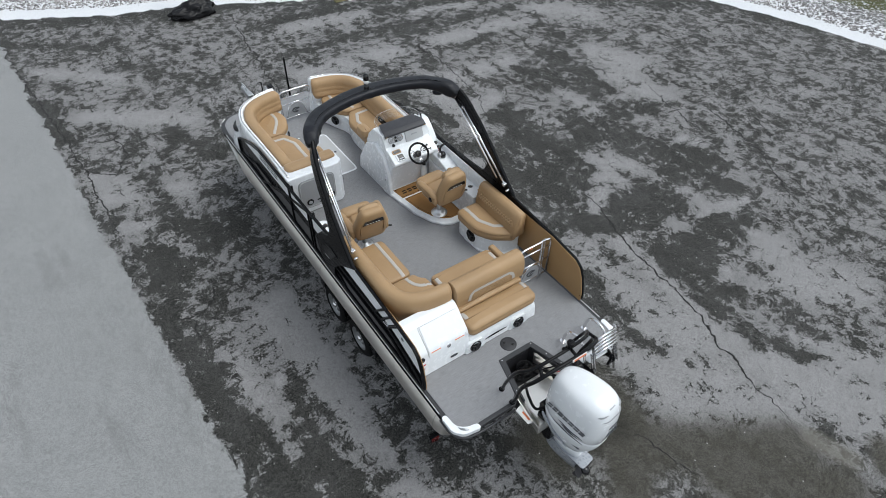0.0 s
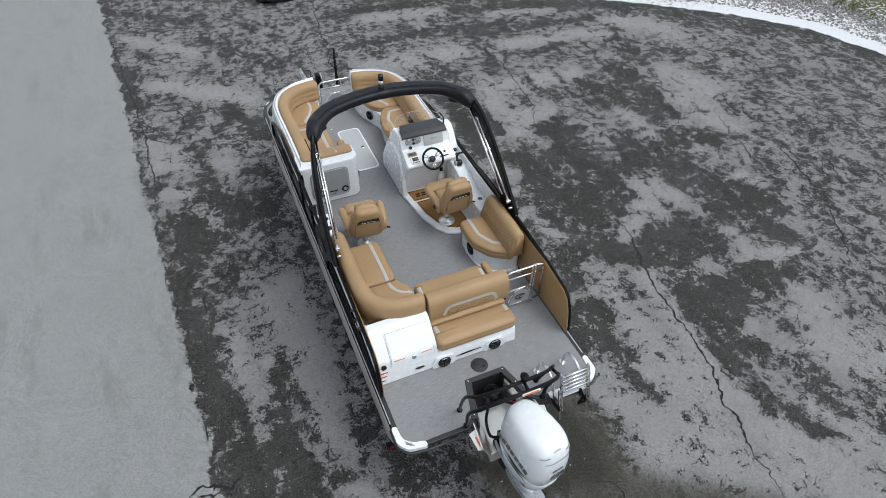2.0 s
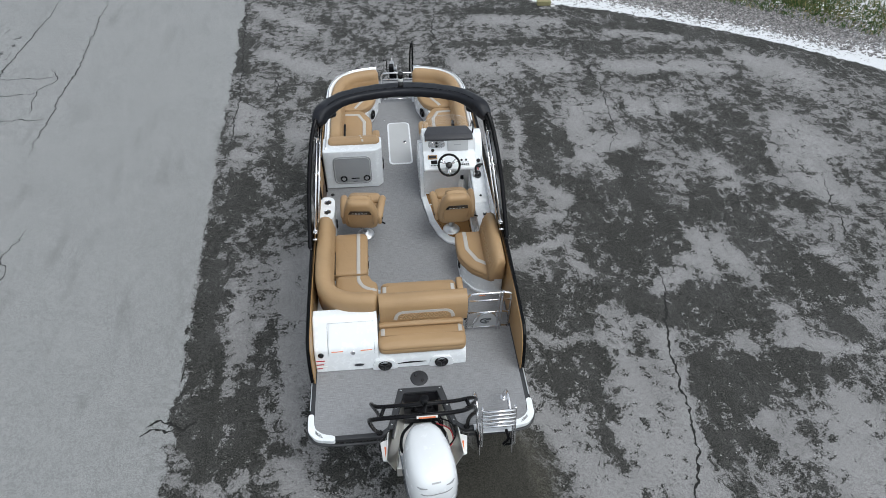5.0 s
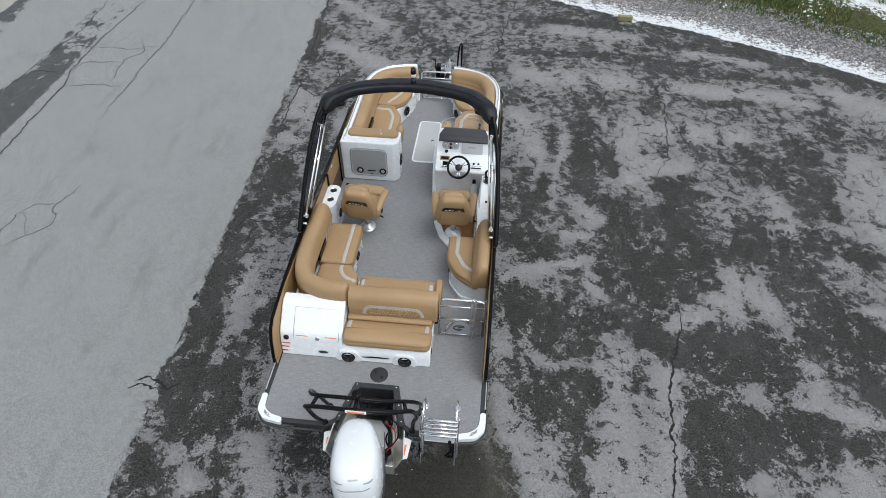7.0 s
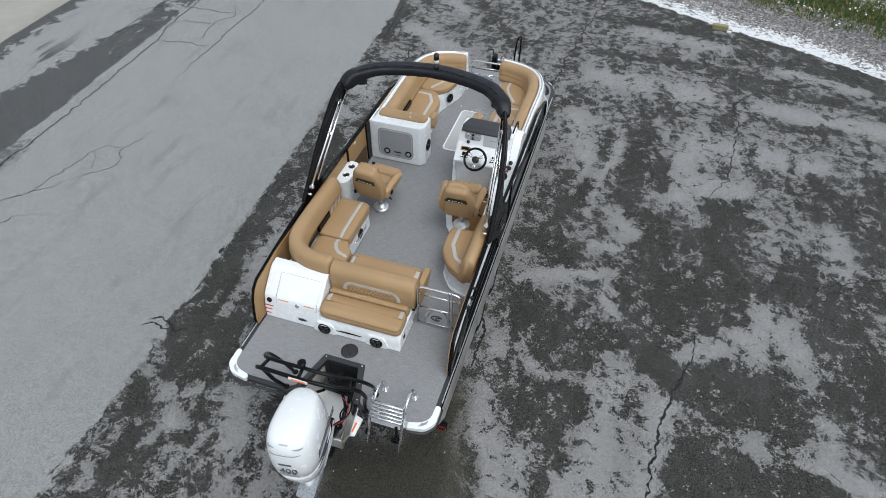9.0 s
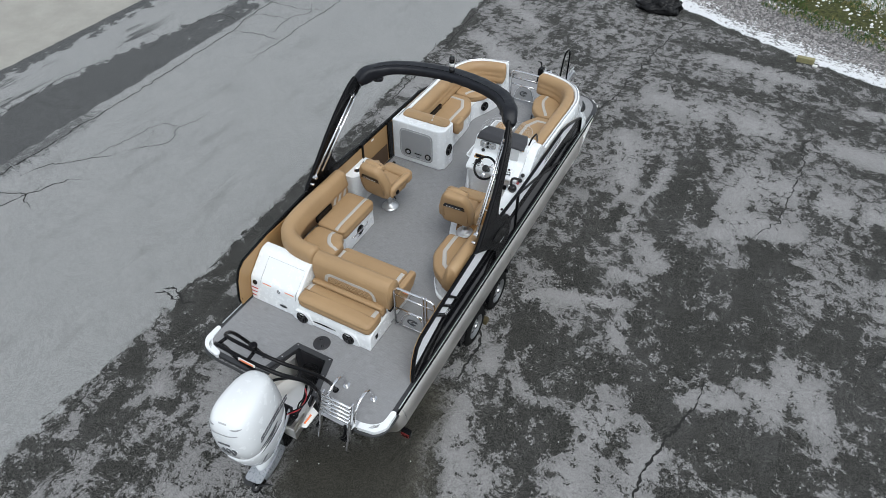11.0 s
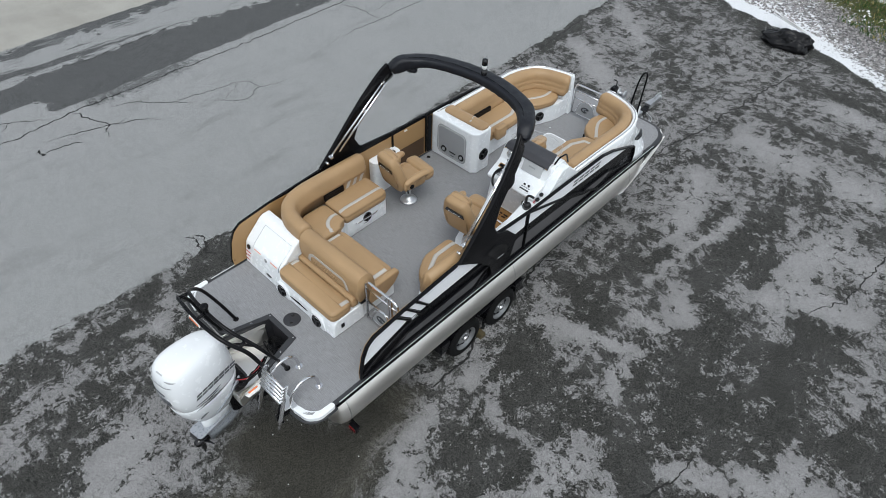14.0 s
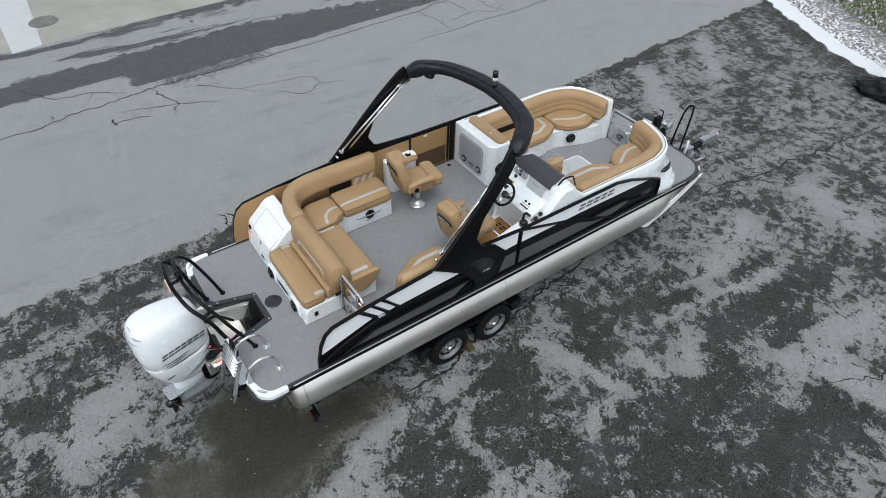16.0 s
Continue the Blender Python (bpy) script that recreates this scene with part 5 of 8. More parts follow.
    if port:
        marks("mark_block", (-1.2765, 5.40, 2.045), (0, -1, 0), up, 5, 0.085, 0.035, SILVER_INK, side, 0.004, 0.25, 1.25)
    else:
        marks("mark_block", (1.2765, 4.66, 2.045), (0, 1, 0), up, 5, 0.085, 0.035, SILVER_INK, side, 0.004, 0.25, 1.25)
    writing("250", (s * 1.279, 6.16, 1.71), (0, s, 0), up, 0.14, SILVER_INK, "model_number", side)
    if port:
        part("fence_emblem", lathe((s * 1.276, 1.12, 2.0), (s, 0, 0), [(0, 0.028), (0.004, 0.028), (0.006, 0.02), (0.003, 0.018)], 16), SILVER_INK, side)
    hard("cleat", box(1.272, 1.30, 1.44, 1.54, 1.905, 1.93, 0.006), STEEL, side, mirrored=port)
    for y, z in ((0.70, 2.02), (0.66, 1.62), (2.0, 2.2), (3.4, 2.2), (4.1, 2.2)):
        part("snap_stud", lathe((s * 1.25, y, z), (-s, 0, 0), [(0, 0.008), (0.004, 0.006)], 8), BLACK, side)
    return side


fence(1), fence(-1)


# ---- arch with its canvas boot ----
def tower(s):
    port = s < 0
    # cast foot plate bolted to the fence; a glossy black plate stands for its dark opening
    hole = [(2.72, 2.10), (2.86, 2.135), (3.05, 2.08), (3.17, 1.92), (3.10, 1.80), (2.98, 1.80)]
    rim = [(2.18, 2.29), (2.92, 2.315), (3.16, 2.20), (3.36, 1.99), (3.26, 1.66), (2.88, 1.56), (2.84, 1.80), (2.62, 2.02)]
    foot = hard("arch_foot", side_prism(rim, 1.274, 1.318, 0.012), BLACK, boat, "black cast arch foot with an opening", port)
    hard("foot_recess", side_prism(hole, 1.30, 1.3195, 0.004, 1), BLACK_GLOSS, foot, mirrored=port)
    hard("foot_rim", side_prism([(2.66, 2.11), (2.86, 2.165), (3.08, 2.10), (3.21, 1.93), (3.19, 1.90), (3.05, 2.06), (2.86, 2.13), (2.72, 2.085)], 1.315, 1.328, 0.004, 1), BLACK, foot, mirrored=port)
    part("foot_badge", box(1.3185, 1.322, 2.97, 3.09, 1.835, 1.85), GREY_PLASTIC, foot, smooth=False, mirrored=port)
    # leaning leg
    rows = [(1.300, 2.20, 2.95, 2.27), (1.288, 2.45, 2.83, 2.50), (1.270, 2.74, 2.93, 2.78), (1.235, 2.99, 3.14, 3.03), (1.195, 3.19, 3.31, 3.22), (1.165, 3.28, 3.40, 3.31), (1.13, 3.37, 3.47, 3.385)]
    bm, rings = bmesh.new(), []
    for x, ya, yb, z in rows:
        dz = 0.10 * (z - 2.27)
        t = 0.028
        rings.append([bm.verts.new(p) for p in ((x - t, ya, z + dz), (x + t, ya, z + dz), (x + t, yb, z - dz), (x - t, yb, z - dz))])
    for a, b in zip(rings, rings[1:]):
        for k in range(4):
            bm.faces.new((a[k], a[(k + 1) % 4], b[(k + 1) % 4], b[k]))
    bm.faces.new(rings[0]), bm.faces.new(rings[-1])
    bmesh.ops.bevel(bm, geom=list(bm.edges), offset=0.012, segments=2, affect="EDGES", clamp_overlap=True)
    hard("arch_leg", bm, BLACK, boat, "black arch leg", port)
    # polished struts on the inside of the leg
    for k, dx in enumerate((0.0, 0.042)):
        part("strut", tube([(1.225 - dx, 2.36 + 0.12 * k, 2.43 + 0.05 * k), (1.135 - dx, 3.40 + 0.03 * k, 3.33)], 0.016, 8), STEEL, boat, "polished canopy strut", mirrored=port)
    for y, z, x in ((2.36, 2.43, 1.19), (2.95, 2.93, 1.145), (3.3, 3.24, 1.115)):
        hard("strut_clamp", box(x, x + 0.06, y - 0.025, y + 0.025, z - 0.02, z + 0.02, 0.008), STEEL, boat, mirrored=port)
    part("hinge_pin", tube([(1.20, 2.29, 2.36), (1.25, 2.29, 2.36)], 0.018, 8), STEEL, boat, mirrored=port)


tower(1), tower(-1)
ARCH = [(-1.125, 3.43, 3.365), (-1.10, 3.49, 3.405), (-1.02, 3.63, 3.455), (-0.8, 3.85, 3.475), (-0.4, 4.00, 3.475), (0, 4.05, 3.475), (0.4, 4.00, 3.475), (0.8, 3.85, 3.475), (1.02, 3.63, 3.455), (1.10, 3.49, 3.405), (1.125, 3.43, 3.365)]
line = curve(ARCH, 8)
bm, rings = bmesh.new(), []
for i, p in enumerate(line):
    # flat-topped sleeve, sagging a little at its lower edges
    f = math.sin(math.pi * i / (len(line) - 1))
    t = (line[min(i + 1, len(line) - 1)] - line[max(i - 1, 0)]).normalized()
    side = t.cross(Vector((0, 0, 1))).normalized()
    up = side.cross(t)
    e = min(i, len(line) - 1 - i) / len(line)
    w, h = 0.052 + 0.070 * f ** 0.6, 0.064 + 0.036 * math.exp(-((e - 0.15) / 0.08) ** 2)
    ring = []
    for k in range(28):
        a = k * math.tau / 28
        c, s = math.cos(a), math.sin(a)
        c, s = math.copysign(abs(c) ** 0.7, c), math.copysign(abs(s) ** 0.45, s)
        q = p + side * (w * c) + up * (h * s)
        fold = 0.006 * noise.noise(Vector((i * 0.55, k * 0.9, 3))) + 0.005 * noise.noise(Vector((i * 1.7, a * 3, 8)))
        ring.append(bm.verts.new(q + (side * c + up * s) * fold))
    rings.append(ring)
for a, b in zip(rings, rings[1:]):
    for k in range(28):
        bm.faces.new((a[k], a[(k + 1) % 28], b[(k + 1) % 28], b[k]))
bm.faces.new(rings[0]), bm.faces.new(rings[-1])
boot = part("canopy_boot", bm, CANVAS, boat, "black canvas boot over the folded canopy")
part("piping_seam", tube([p + Vector((0, -0.075, 0.075)) for p in line[14:-14]], 0.004, 5), BLACK, boot)
for s in (-1, 1):
    bm = bmesh.new()
    bmesh.ops.create_icosphere(bm, subdivisions=3, radius=1)
    for v in bm.verts:
        p = v.co.copy()
        v.co = Vector((s * 0.98 + p.x * 0.10, 3.68 + p.y * 0.07, 3.36 + p.z * 0.055)) * 1.0 + p * 0.012 * noise.noise(p * 3)
    part("canvas_tuck", bm, CANVAS, boot)
light = part("nav_light", lathe((0.01, 4.02, 3.47), (0, 0, 1), [(0, 0.04), (0.15, 0.036), (0.152, 0.03)], 16), BLACK_GLOSS, boat, "black mast light with a white band")
part("band", lathe((0.01, 4.02, 3.622), (0, 0, 1), [(0, 0.033), (0.05, 0.033)], 16), LABEL_WHITE, light)
part("lens_cap", lathe((0.01, 4.02, 3.672), (0, 0, 1), [(0, 0.038), (0.075, 0.036), (0.085, 0.02)], 16), BLACK_GLOSS, light)

# ---- gates ----
def gate(x0, x1, y, z1, name, label):
    g = part(name, tube(bend([(x0, y, D + 0.05), (x0, y, z1), (x1, y, z1), (x1, y, D + 0.05)], 0.09), 0.016, 8), STEEL, boat, label)
    for z in (z1 - 0.13, D + 0.36, D + 0.07):
        part("rail", tube([(x0, y, z), (x1, y, z)], 0.012, 8), STEEL, g)
    w = x1 - x0
    a, b = x0 + 0.08, x0 + 0.72 * w
    plate = hard("gate_panel", front_prism(rounded([(a, D + 0.07), (b + 0.06, D + 0.07), (b - 0.06, D + 0.33), (a + 0.12, D + 0.33)], 0.07), y - 0.006, y + 0.006), GREY_PLASTIC, g, "grey panel with a dark curved emblem")
    part("panel_rim", tube(curve([(a, y, D + 0.07), (a + 0.04, y, D + 0.24), (a + 0.13, y, D + 0.335), (b - 0.07, y, D + 0.335), (b, y, D + 0.24), (b + 0.06, y, D + 0.07)], 4), 0.012, 6), STEEL, g)
    c = (a + b) / 2 + 0.02
    part("emblem", tube([(c + 0.075 * math.cos(t), y - 0.008, D + 0.2 + 0.045 * math.sin(t)) for t in np.arange(0.7, 5.2, 0.3)], 0.010, 6), INK, plate)
    part("emblem", tube([(c + 0.03 + 0.05 * math.cos(t), y - 0.008, D + 0.195 + 0.025 * math.sin(t)) for t in np.arange(0.9, 5.0, 0.4)], 0.007, 6), INK, plate)
    return g


g = gate(0.66, 1.21, 1.30, 2.225, "stern_gate", "polished stainless stern gate")
for x in (1.06, 1.10):
    hard("gate_post", box(x - 0.012, x + 0.012, 1.285, 1.315, D, 2.25, 0.004), STEEL, g)
hard("label", box(0.80, 0.87, 1.286, 1.292, 2.205, 2.225), ORANGE, g)
gate(-0.26, 0.34, 6.97, 2.12, "bow_gate", "polished stainless bow gate")

# ---- bow lounges ----
SHELL = [(1.225, 4.45), (1.225, 5.0), (1.228, 5.6), (1.235, 6.05), (1.205, 6.38), (1.09, 6.68), (0.90, 6.86), (0.66, 6.96), (0.36, 7.02)]


def bow_lounge(s):
    port = s < 0
    place = (s * 0.8, 5.9, D)
    lounge = thing("bow_lounge", place, "tan vinyl bow lounge in a white moulded shell" + (" beside the cabinet" if port else " behind the helm"), "lounge seat", "bow lounges")
    rim = curve(SHELL, 7)

    def wall(f):
        flare = 0.02 + 0.30 * math.exp(-((f - 0.80) / 0.12) ** 2)
        return [(-flare, D), (-flare * 0.95, D + 0.10), (-flare * 0.45, D + 0.34), (-0.012, D + 0.52), (0.0, 2.215), (0.012, 2.236), (0.065, 2.236), (0.08, 2.22), (0.09, D)]

    part("shell", sweep(rim, wall), WHITE, lounge, "white moulded outer shell", mirrored=port)
    part("top_rail", tube([(*(p + Vector((-0.0, 0))), 2.242) for p in curve([(x - 0.035 * (1 if y < 6.3 else 0.8), y - (0.03 if y > 6.3 else 0)) for x, y in SHELL], 7)], 0.011, 6), STEEL, lounge, mirrored=port)
    lamp = tube(curve([(1.262, 6.42, 1.985), (1.268, 6.50, 1.995), (1.245, 6.60, 2.005), (1.19, 6.71, 2.015)], 5), [0.008 + 0.030 * math.sin(math.pi * (k / 15) ** 0.8) for k in range(16)], 8)
    part("bow_light", lamp, BLACK_GLOSS, lounge, "slim black bow light", mirrored=port)
    end = front_prism([(0.30, D), (0.345, 2.20), (0.37, 2.235), (0.47, 2.235), (0.49, 2.2), (0.50, D)], 6.93, 7.03, 0.015)
    hard("shell_end", end, WHITE, lounge, mirrored=port)
    # backrest roll with a welt under it
    back = [(0.085, 1.93), (0.083, 2.12), (0.088, 2.20), (0.105, 2.245), (0.14, 2.262), (0.20, 2.262), (0.245, 2.24), (0.266, 2.19), (0.274, 2.14), (0.270, 2.118), (0.279, 2.10), (0.287, 2.06), (0.282, 2.044), (0.291, 2.03), (0.30, 1.98), (0.30, 1.93)]
    part("backrest", sweep(curve([(1.225, 4.70 if port else 4.84), *SHELL[2:]], 7), back, 0.05), TAN, lounge, "tan vinyl backrest roll", mirrored=port)
    # seats
    y0 = 4.78 if port else 4.86
    chaise = [(1.0, y0), (1.0, 6.02), (0.63, 6.02), (0.47, 5.72), (0.46, y0)]
    seat = part("chaise_seat", cushion(chaise, 1.80, 1.955, 0.045), TAN, lounge, "tan chaise cushion with a grey band", mirrored=port)
    part("seat_band", inlaid(chaise, 1.955, [(0.60, y0 + 0.01), (0.60, 5.62), (0.70, 5.84), (0.98, 5.86)], 0.055, 0.045), PIPING, seat, mirrored=port)
    corner = [(1.0, 6.04), (1.02, 6.4), (0.85, 6.66), (0.55, 6.78), (0.42, 6.72), (0.37, 6.5), (0.46, 6.2), (0.62, 6.04)]
    seat = part("corner_seat", cushion(corner, 1.82, 1.955, 0.045), TAN, lounge, "tan corner cushion with a grey band", mirrored=port)
    part("seat_band", inlaid(corner, 1.955, curve([(0.78, 6.05), (0.63, 6.3), (0.56, 6.5), (0.58, 6.76)], 5), 0.05, 0.045), PIPING, seat, mirrored=port)
    base = [(1.15, y0 - 0.05), (1.15, 6.6), (0.7, 6.95), (0.34, 7.0), (0.36, 6.62), (0.50, 6.22), (0.60, 6.02), (0.52, 5.72), (0.50, y0 - 0.05)]
    hard("base", prism(rounded(base, 0.1, 4), D, 1.82, 0.02), WHITE, lounge, "white moulded seat base", port)
    hard("shelf", prism(rounded([(0.34, 6.78), (0.62, 6.78), (0.62, 6.99), (0.34, 6.99)], 0.03), 1.80, 1.95, 0.015), WHITE, lounge, mirrored=port)
    cup((s * 0.45, 6.80, 1.952), lounge)
    speaker((s * 0.455, 6.26, 1.68), (-s * 0.9, -0.35, 0), lounge, 0.085)
    # reclining back at the aft end
    x1, x2 = (0.345, 1.16) if port else (0.47, 1.09)
    part("chaise_back", cushion([(x2, y0 - 0.24), (x2, y0 - 0.03), (x1, y0 - 0.03), (x1, y0 - 0.24)], 1.9, 2.30 if port else 2.24, 0.05), TAN, lounge, "tan upright chaise back", mirrored=port)
    top = [(x2, y0 - 0.24), (x2, y0 - 0.03), (x1, y0 - 0.03), (x1, y0 - 0.24)]
    part("back_band", inlaid(top, 2.30 if port else 2.24, [(0.60, y0 - 0.24), (0.66, y0 - 0.03)], 0.028, 0.05), PIPING, lounge, mirrored=port)
    if port:
        part("arm_rest", cushion([(0.46, 4.97), (0.46, 5.20), (0.34, 5.20), (0.34, 4.97)], 1.85, 2.08, 0.03), TAN, lounge, "tan padded arm rest", mirrored=True)
    if not port:
        part("arm_rest", cushion([(0.47, 4.86), (0.47, 5.14), (0.31, 5.14), (0.31, 4.86)], 2.10, 2.26, 0.03), TAN, lounge, "tan padded arm rest")
        hard("arm_panel", box(0.44, 0.47, 4.86, 5.12, 1.80, 2.12, 0.01), TAN_SKIN, lounge)
    # black bar that stands for the shade between roll and seat
    hard("storage_gap", box(0.905, 0.945, 4.98, 5.45, 1.94, 2.035, 0.008), BLACK, lounge, mirrored=port)
    return lounge


bow_lounge(1), bow_lounge(-1)

# ---- entertainment cabinet ----
cabinet = thing("side_cabinet", (-0.78, 4.45, D), "white moulded side cabinet with a grey door", "cabinet")
hard("body", prism([(-1.245, 4.38), (-0.40, 4.38), (-0.315, 4.46), (-0.315, 4.74), (-0.36, 4.76), (-1.245, 4.76)], D, 2.235, 0.03, 3), WHITE, cabinet)
door = hard("door", front_prism(rounded([(-1.10, 1.60), (-0.50, 1.60), (-0.50, 2.13), (-1.10, 2.13)], 0.10), 4.366, 4.384, 0.006), GREY_PLASTIC, cabinet, "grey rounded door")
part("door_rim", tube([(x, 4.367, z) for x, z in rounded([(-1.08, 1.62), (-0.52, 1.62), (-0.52, 2.11), (-1.08, 2.11)], 0.09)], 0.007, 6, closed=True), SCREEN, door)
for x in (-0.95, -0.58):
    knob = part("drink_holder", lathe((x, 4.366, 1.71), (0, -1, 0), [(0, 0.055), (0.010, 0.055), (0.014, 0.047), (0.006, 0.036), (0.002, 0.02)], 18), BLACK_GLOSS, door, "round black drink holder")
    part("holder_rim", lathe((x, 4.358, 1.71), (0, -1, 0), [(0, 0.03), (0.01, 0.03), (0.012, 0.02)], 14), GREY_PLASTIC, knob)
hard("slot", box(-0.83, -0.70, 4.358, 4.368, 1.70, 1.72, 0.005), BLACK_GLOSS, door)
hard("mark", box(-0.80, -0.735, 4.362, 4.368, 1.645, 1.655), INK, door)
speaker((-0.313, 4.58, 1.82), (1, 0, 0), cabinet, 0.10)
part("floor_socket", lathe((-1.15, 4.22, D), (0, 0, 1), [(0, 0.03), (0.012, 0.028), (0.014, 0.018)], 14), BLACK_GLOSS, cabinet)

# ---- L-shaped aft lounge ----
sofa = thing("l_sofa", (-0.6, 1.9, D), "tan vinyl corner sofa on a white moulded base", "sofa")
BACK = [(-1.235, 2.82), (-1.235, 2.4), (-1.235, 2.0), (-1.225, 1.75), (-1.17, 1.52), (-1.05, 1.36), (-0.86, 1.26), (-0.66, 1.225), (-0.45, 1.22)]
roll = [(0.0, 1.90), (-0.005, 2.16), (0.01, 2.25), (0.045, 2.30), (0.10, 2.315), (0.16, 2.30), (0.20, 2.25), (0.212, 2.18), (0.226, 2.13), (0.235, 2.09), (0.222, 2.065), (0.195, 2.05), (0.19, 1.90)]
part("backrest", sweep(curve(BACK, 7), roll, 0.05), TAN, sofa, "tan vinyl backrest roll")
quilt = bmesh.new()
for k in range(14):
    f = k / 13
    a = math.pi + 0.05 + 1.35 * f
    cx, cy = -0.80, 1.66
    lathe((cx + 0.225 * math.cos(a), cy + 0.25 * math.sin(a), 2.02), (-math.cos(a), -math.sin(a), 0.3), [(-0.01, 0.03), (0.006, 0.028), (0.012, 0.012)], 6, quilt)
part("quilted_insert", quilt, TAN, sofa, "diamond-quilted tan insert")
hard("striped_panel", box(-1.05, -1.022, 2.38, 2.78, 1.94, 2.075, 0.006), TAN, sofa, "tan panel with grey stripes")
for k in range(3):
    low = [(-1.024, 2.40 + 0.12 * k, 1.945), (-1.024, 2.455 + 0.12 * k, 1.945), (-1.024, 2.515 + 0.12 * k, 2.07), (-1.024, 2.46 + 0.12 * k, 2.07)]
    hard("back_band", solid(bmesh.new(), low, [(x + 0.008, y, z) for x, y, z in low], 0.002, 1), PIPING, sofa)
# the dark below the backrest roll, put in as a black bar
hard("storage_gap", box(-1.05, -1.0, 2.03, 2.36, 1.94, 2.055, 0.008), BLACK, sofa)
shape = [(-1.05, 2.01), (-1.05, 2.80), (-0.575, 2.80), (-0.575, 2.01)]
seat = part("side_seat", cushion(shape, 1.80, 1.975, 0.045), TAN, sofa, "tan seat cushion with a grey band")
part("seat_band", inlaid(shape, 1.975, [(-0.70, 2.02), (-0.70, 2.80)], 0.05, 0.045), PIPING, seat)
shape = [(-1.0, 2.0), (-0.56, 2.0), (-0.53, 1.90), (-0.46, 1.85), (-0.43, 1.45), (-0.85, 1.42), (-1.0, 1.62)]
seat = part("corner_seat", cushion(shape, 1.80, 1.975, 0.045), TAN, sofa, "tan corner cushion with a grey band")
part("seat_band", inlaid(shape, 1.975, curve([(-0.70, 2.0), (-0.69, 1.86), (-0.60, 1.74), (-0.43, 1.70)], 5), 0.05, 0.045), PIPING, seat)
shape = [(-0.42, 1.40), (-0.42, 1.84), (0.565, 1.84), (0.565, 1.40)]
seat = part("bench_seat", cushion(shape, 1.80, 1.965, 0.045), TAN, sofa, "tan bench cushion with a grey band at each end")
for x in (-0.37, 0.515):
    part("seat_band", inlaid(shape, 1.965, [(x, 1.41), (x, 1.75)], 0.05, 0.045), PIPING, seat)
part("seam", tube([(-0.41, 1.755, 1.958), (0.55, 1.755, 1.958)], 0.008, 5), TAN, seat)
hard("end_bolster", side_prism([(1.34, 1.72), (1.36, 1.98), (1.84, 1.98), (1.86, 1.92), (1.78, 1.80), (1.62, 1.71)], 0.57, 0.655, 0.025, 3), TAN, sofa, "tan padded end panel")
base = [(-1.24, 1.25), (-1.24, 2.80), (-0.62, 2.80), (-0.62, 2.02), (-0.56, 1.92), (-0.45, 1.82), (0.58, 1.82), (0.58, 1.25)]
hard("base", prism(base, D, 1.81, 0.015), WHITE, sofa, "white moulded base")
drawer = hard("drawer", box(-0.622, -0.606, 2.06, 2.72, 1.56, 1.78, 0.008), WHITE, sofa, "white drawer front")
part("handle", tube(bend([(-0.60, 2.2, 1.70), (-0.575, 2.24, 1.705), (-0.575, 2.56, 1.705), (-0.60, 2.6, 1.70)], 0.03), 0.010, 8), STEEL, drawer, "polished bar handle")
speaker((-0.604, 2.42, 1.69), (1, 0, 0), drawer, 0.075)
hard("mark", box(-0.606, -0.603, 2.36, 2.44, 1.59, 1.60), INK, drawer)

# centre back shared by the bench and the sun pad
back = thing("centre_backrest", (0.1, 1.3, 1.8), "tan flip backrest with a quilted grey-edged insert", "backrest")
bm = side_prism(rounded([(1.20, 1.86), (1.17, 2.06), (1.19, 2.22), (1.25, 2.285), (1.36, 2.285), (1.43, 2.20), (1.46, 2.02), (1.45, 1.86)], 0.07, 4), -0.435, 0.645, 0.035, 3)
part("pad", bm, TAN, back, "thick tan vinyl pad")
frame_line = [(-0.25, 1.172, 1.985), (-0.23, 1.172, 2.075), (-0.18, 1.178, 2.115), (0.40, 1.178, 2.115), (0.45, 1.172, 2.075), (0.47, 1.172, 1.985)]
bm = bmesh.new()
pts = bend(frame_line, 0.05)
for a, b in zip(pts, pts[1:]):
    n = (b - a).cross(Vector((0, -1, 0))).normalized() * 0.022
    o = Vector((0, -0.004, 0))
    solid(bm, [a + n, b + n, b - n, a - n], [a + n + o, b + n + o, b - n + o, a - n + o])
part("grey_surround", bm, PIPING, back, smooth=False)
bm = bmesh.new()
for i in range(14):
    for j in range(4):
        x, z = -0.18 + 0.042 * i + (0.021 if j % 2 else 0), 1.995 + 0.028 * j
        lathe((x, 1.173, z), (0, -1, 0.1), [(-0.006, 0.022), (0.002, 0.02), (0.005, 0.009)], 4, bm)
part("quilted_insert", bm, TAN, back, "diamond-quilted tan insert")
for x in (-0.44, 0.61):
    hard("hinge", box(x, x + 0.04, 1.22, 1.30, 1.83, 1.88, 0.006), BLACK, back)

# ---- sun pad and stern moulding ----
stern = thing("stern_moulding", (-0.3, 1.0, D), "white stern moulding with a hatch and loudspeakers", "stern unit")
left = [(0.812, D), (0.842, 1.70), (0.875, 1.845), (0.905, 1.885), (1.13, 2.09), (1.19, 2.12), (1.30, 2.12), (1.30, D)]
hard("locker", side_prism(left, -1.245, -0.47, 0.02, 3), WHITE, stern, "white moulded locker")
mid = [(0.80, D), (0.82, 1.66), (0.845, 1.725), (0.90, 1.76), (1.30, 1.76), (1.30, D)]
hard("seat_plinth", side_prism(mid, -0.475, 0.60, 0.02, 3), WHITE, stern, "white seat plinth")
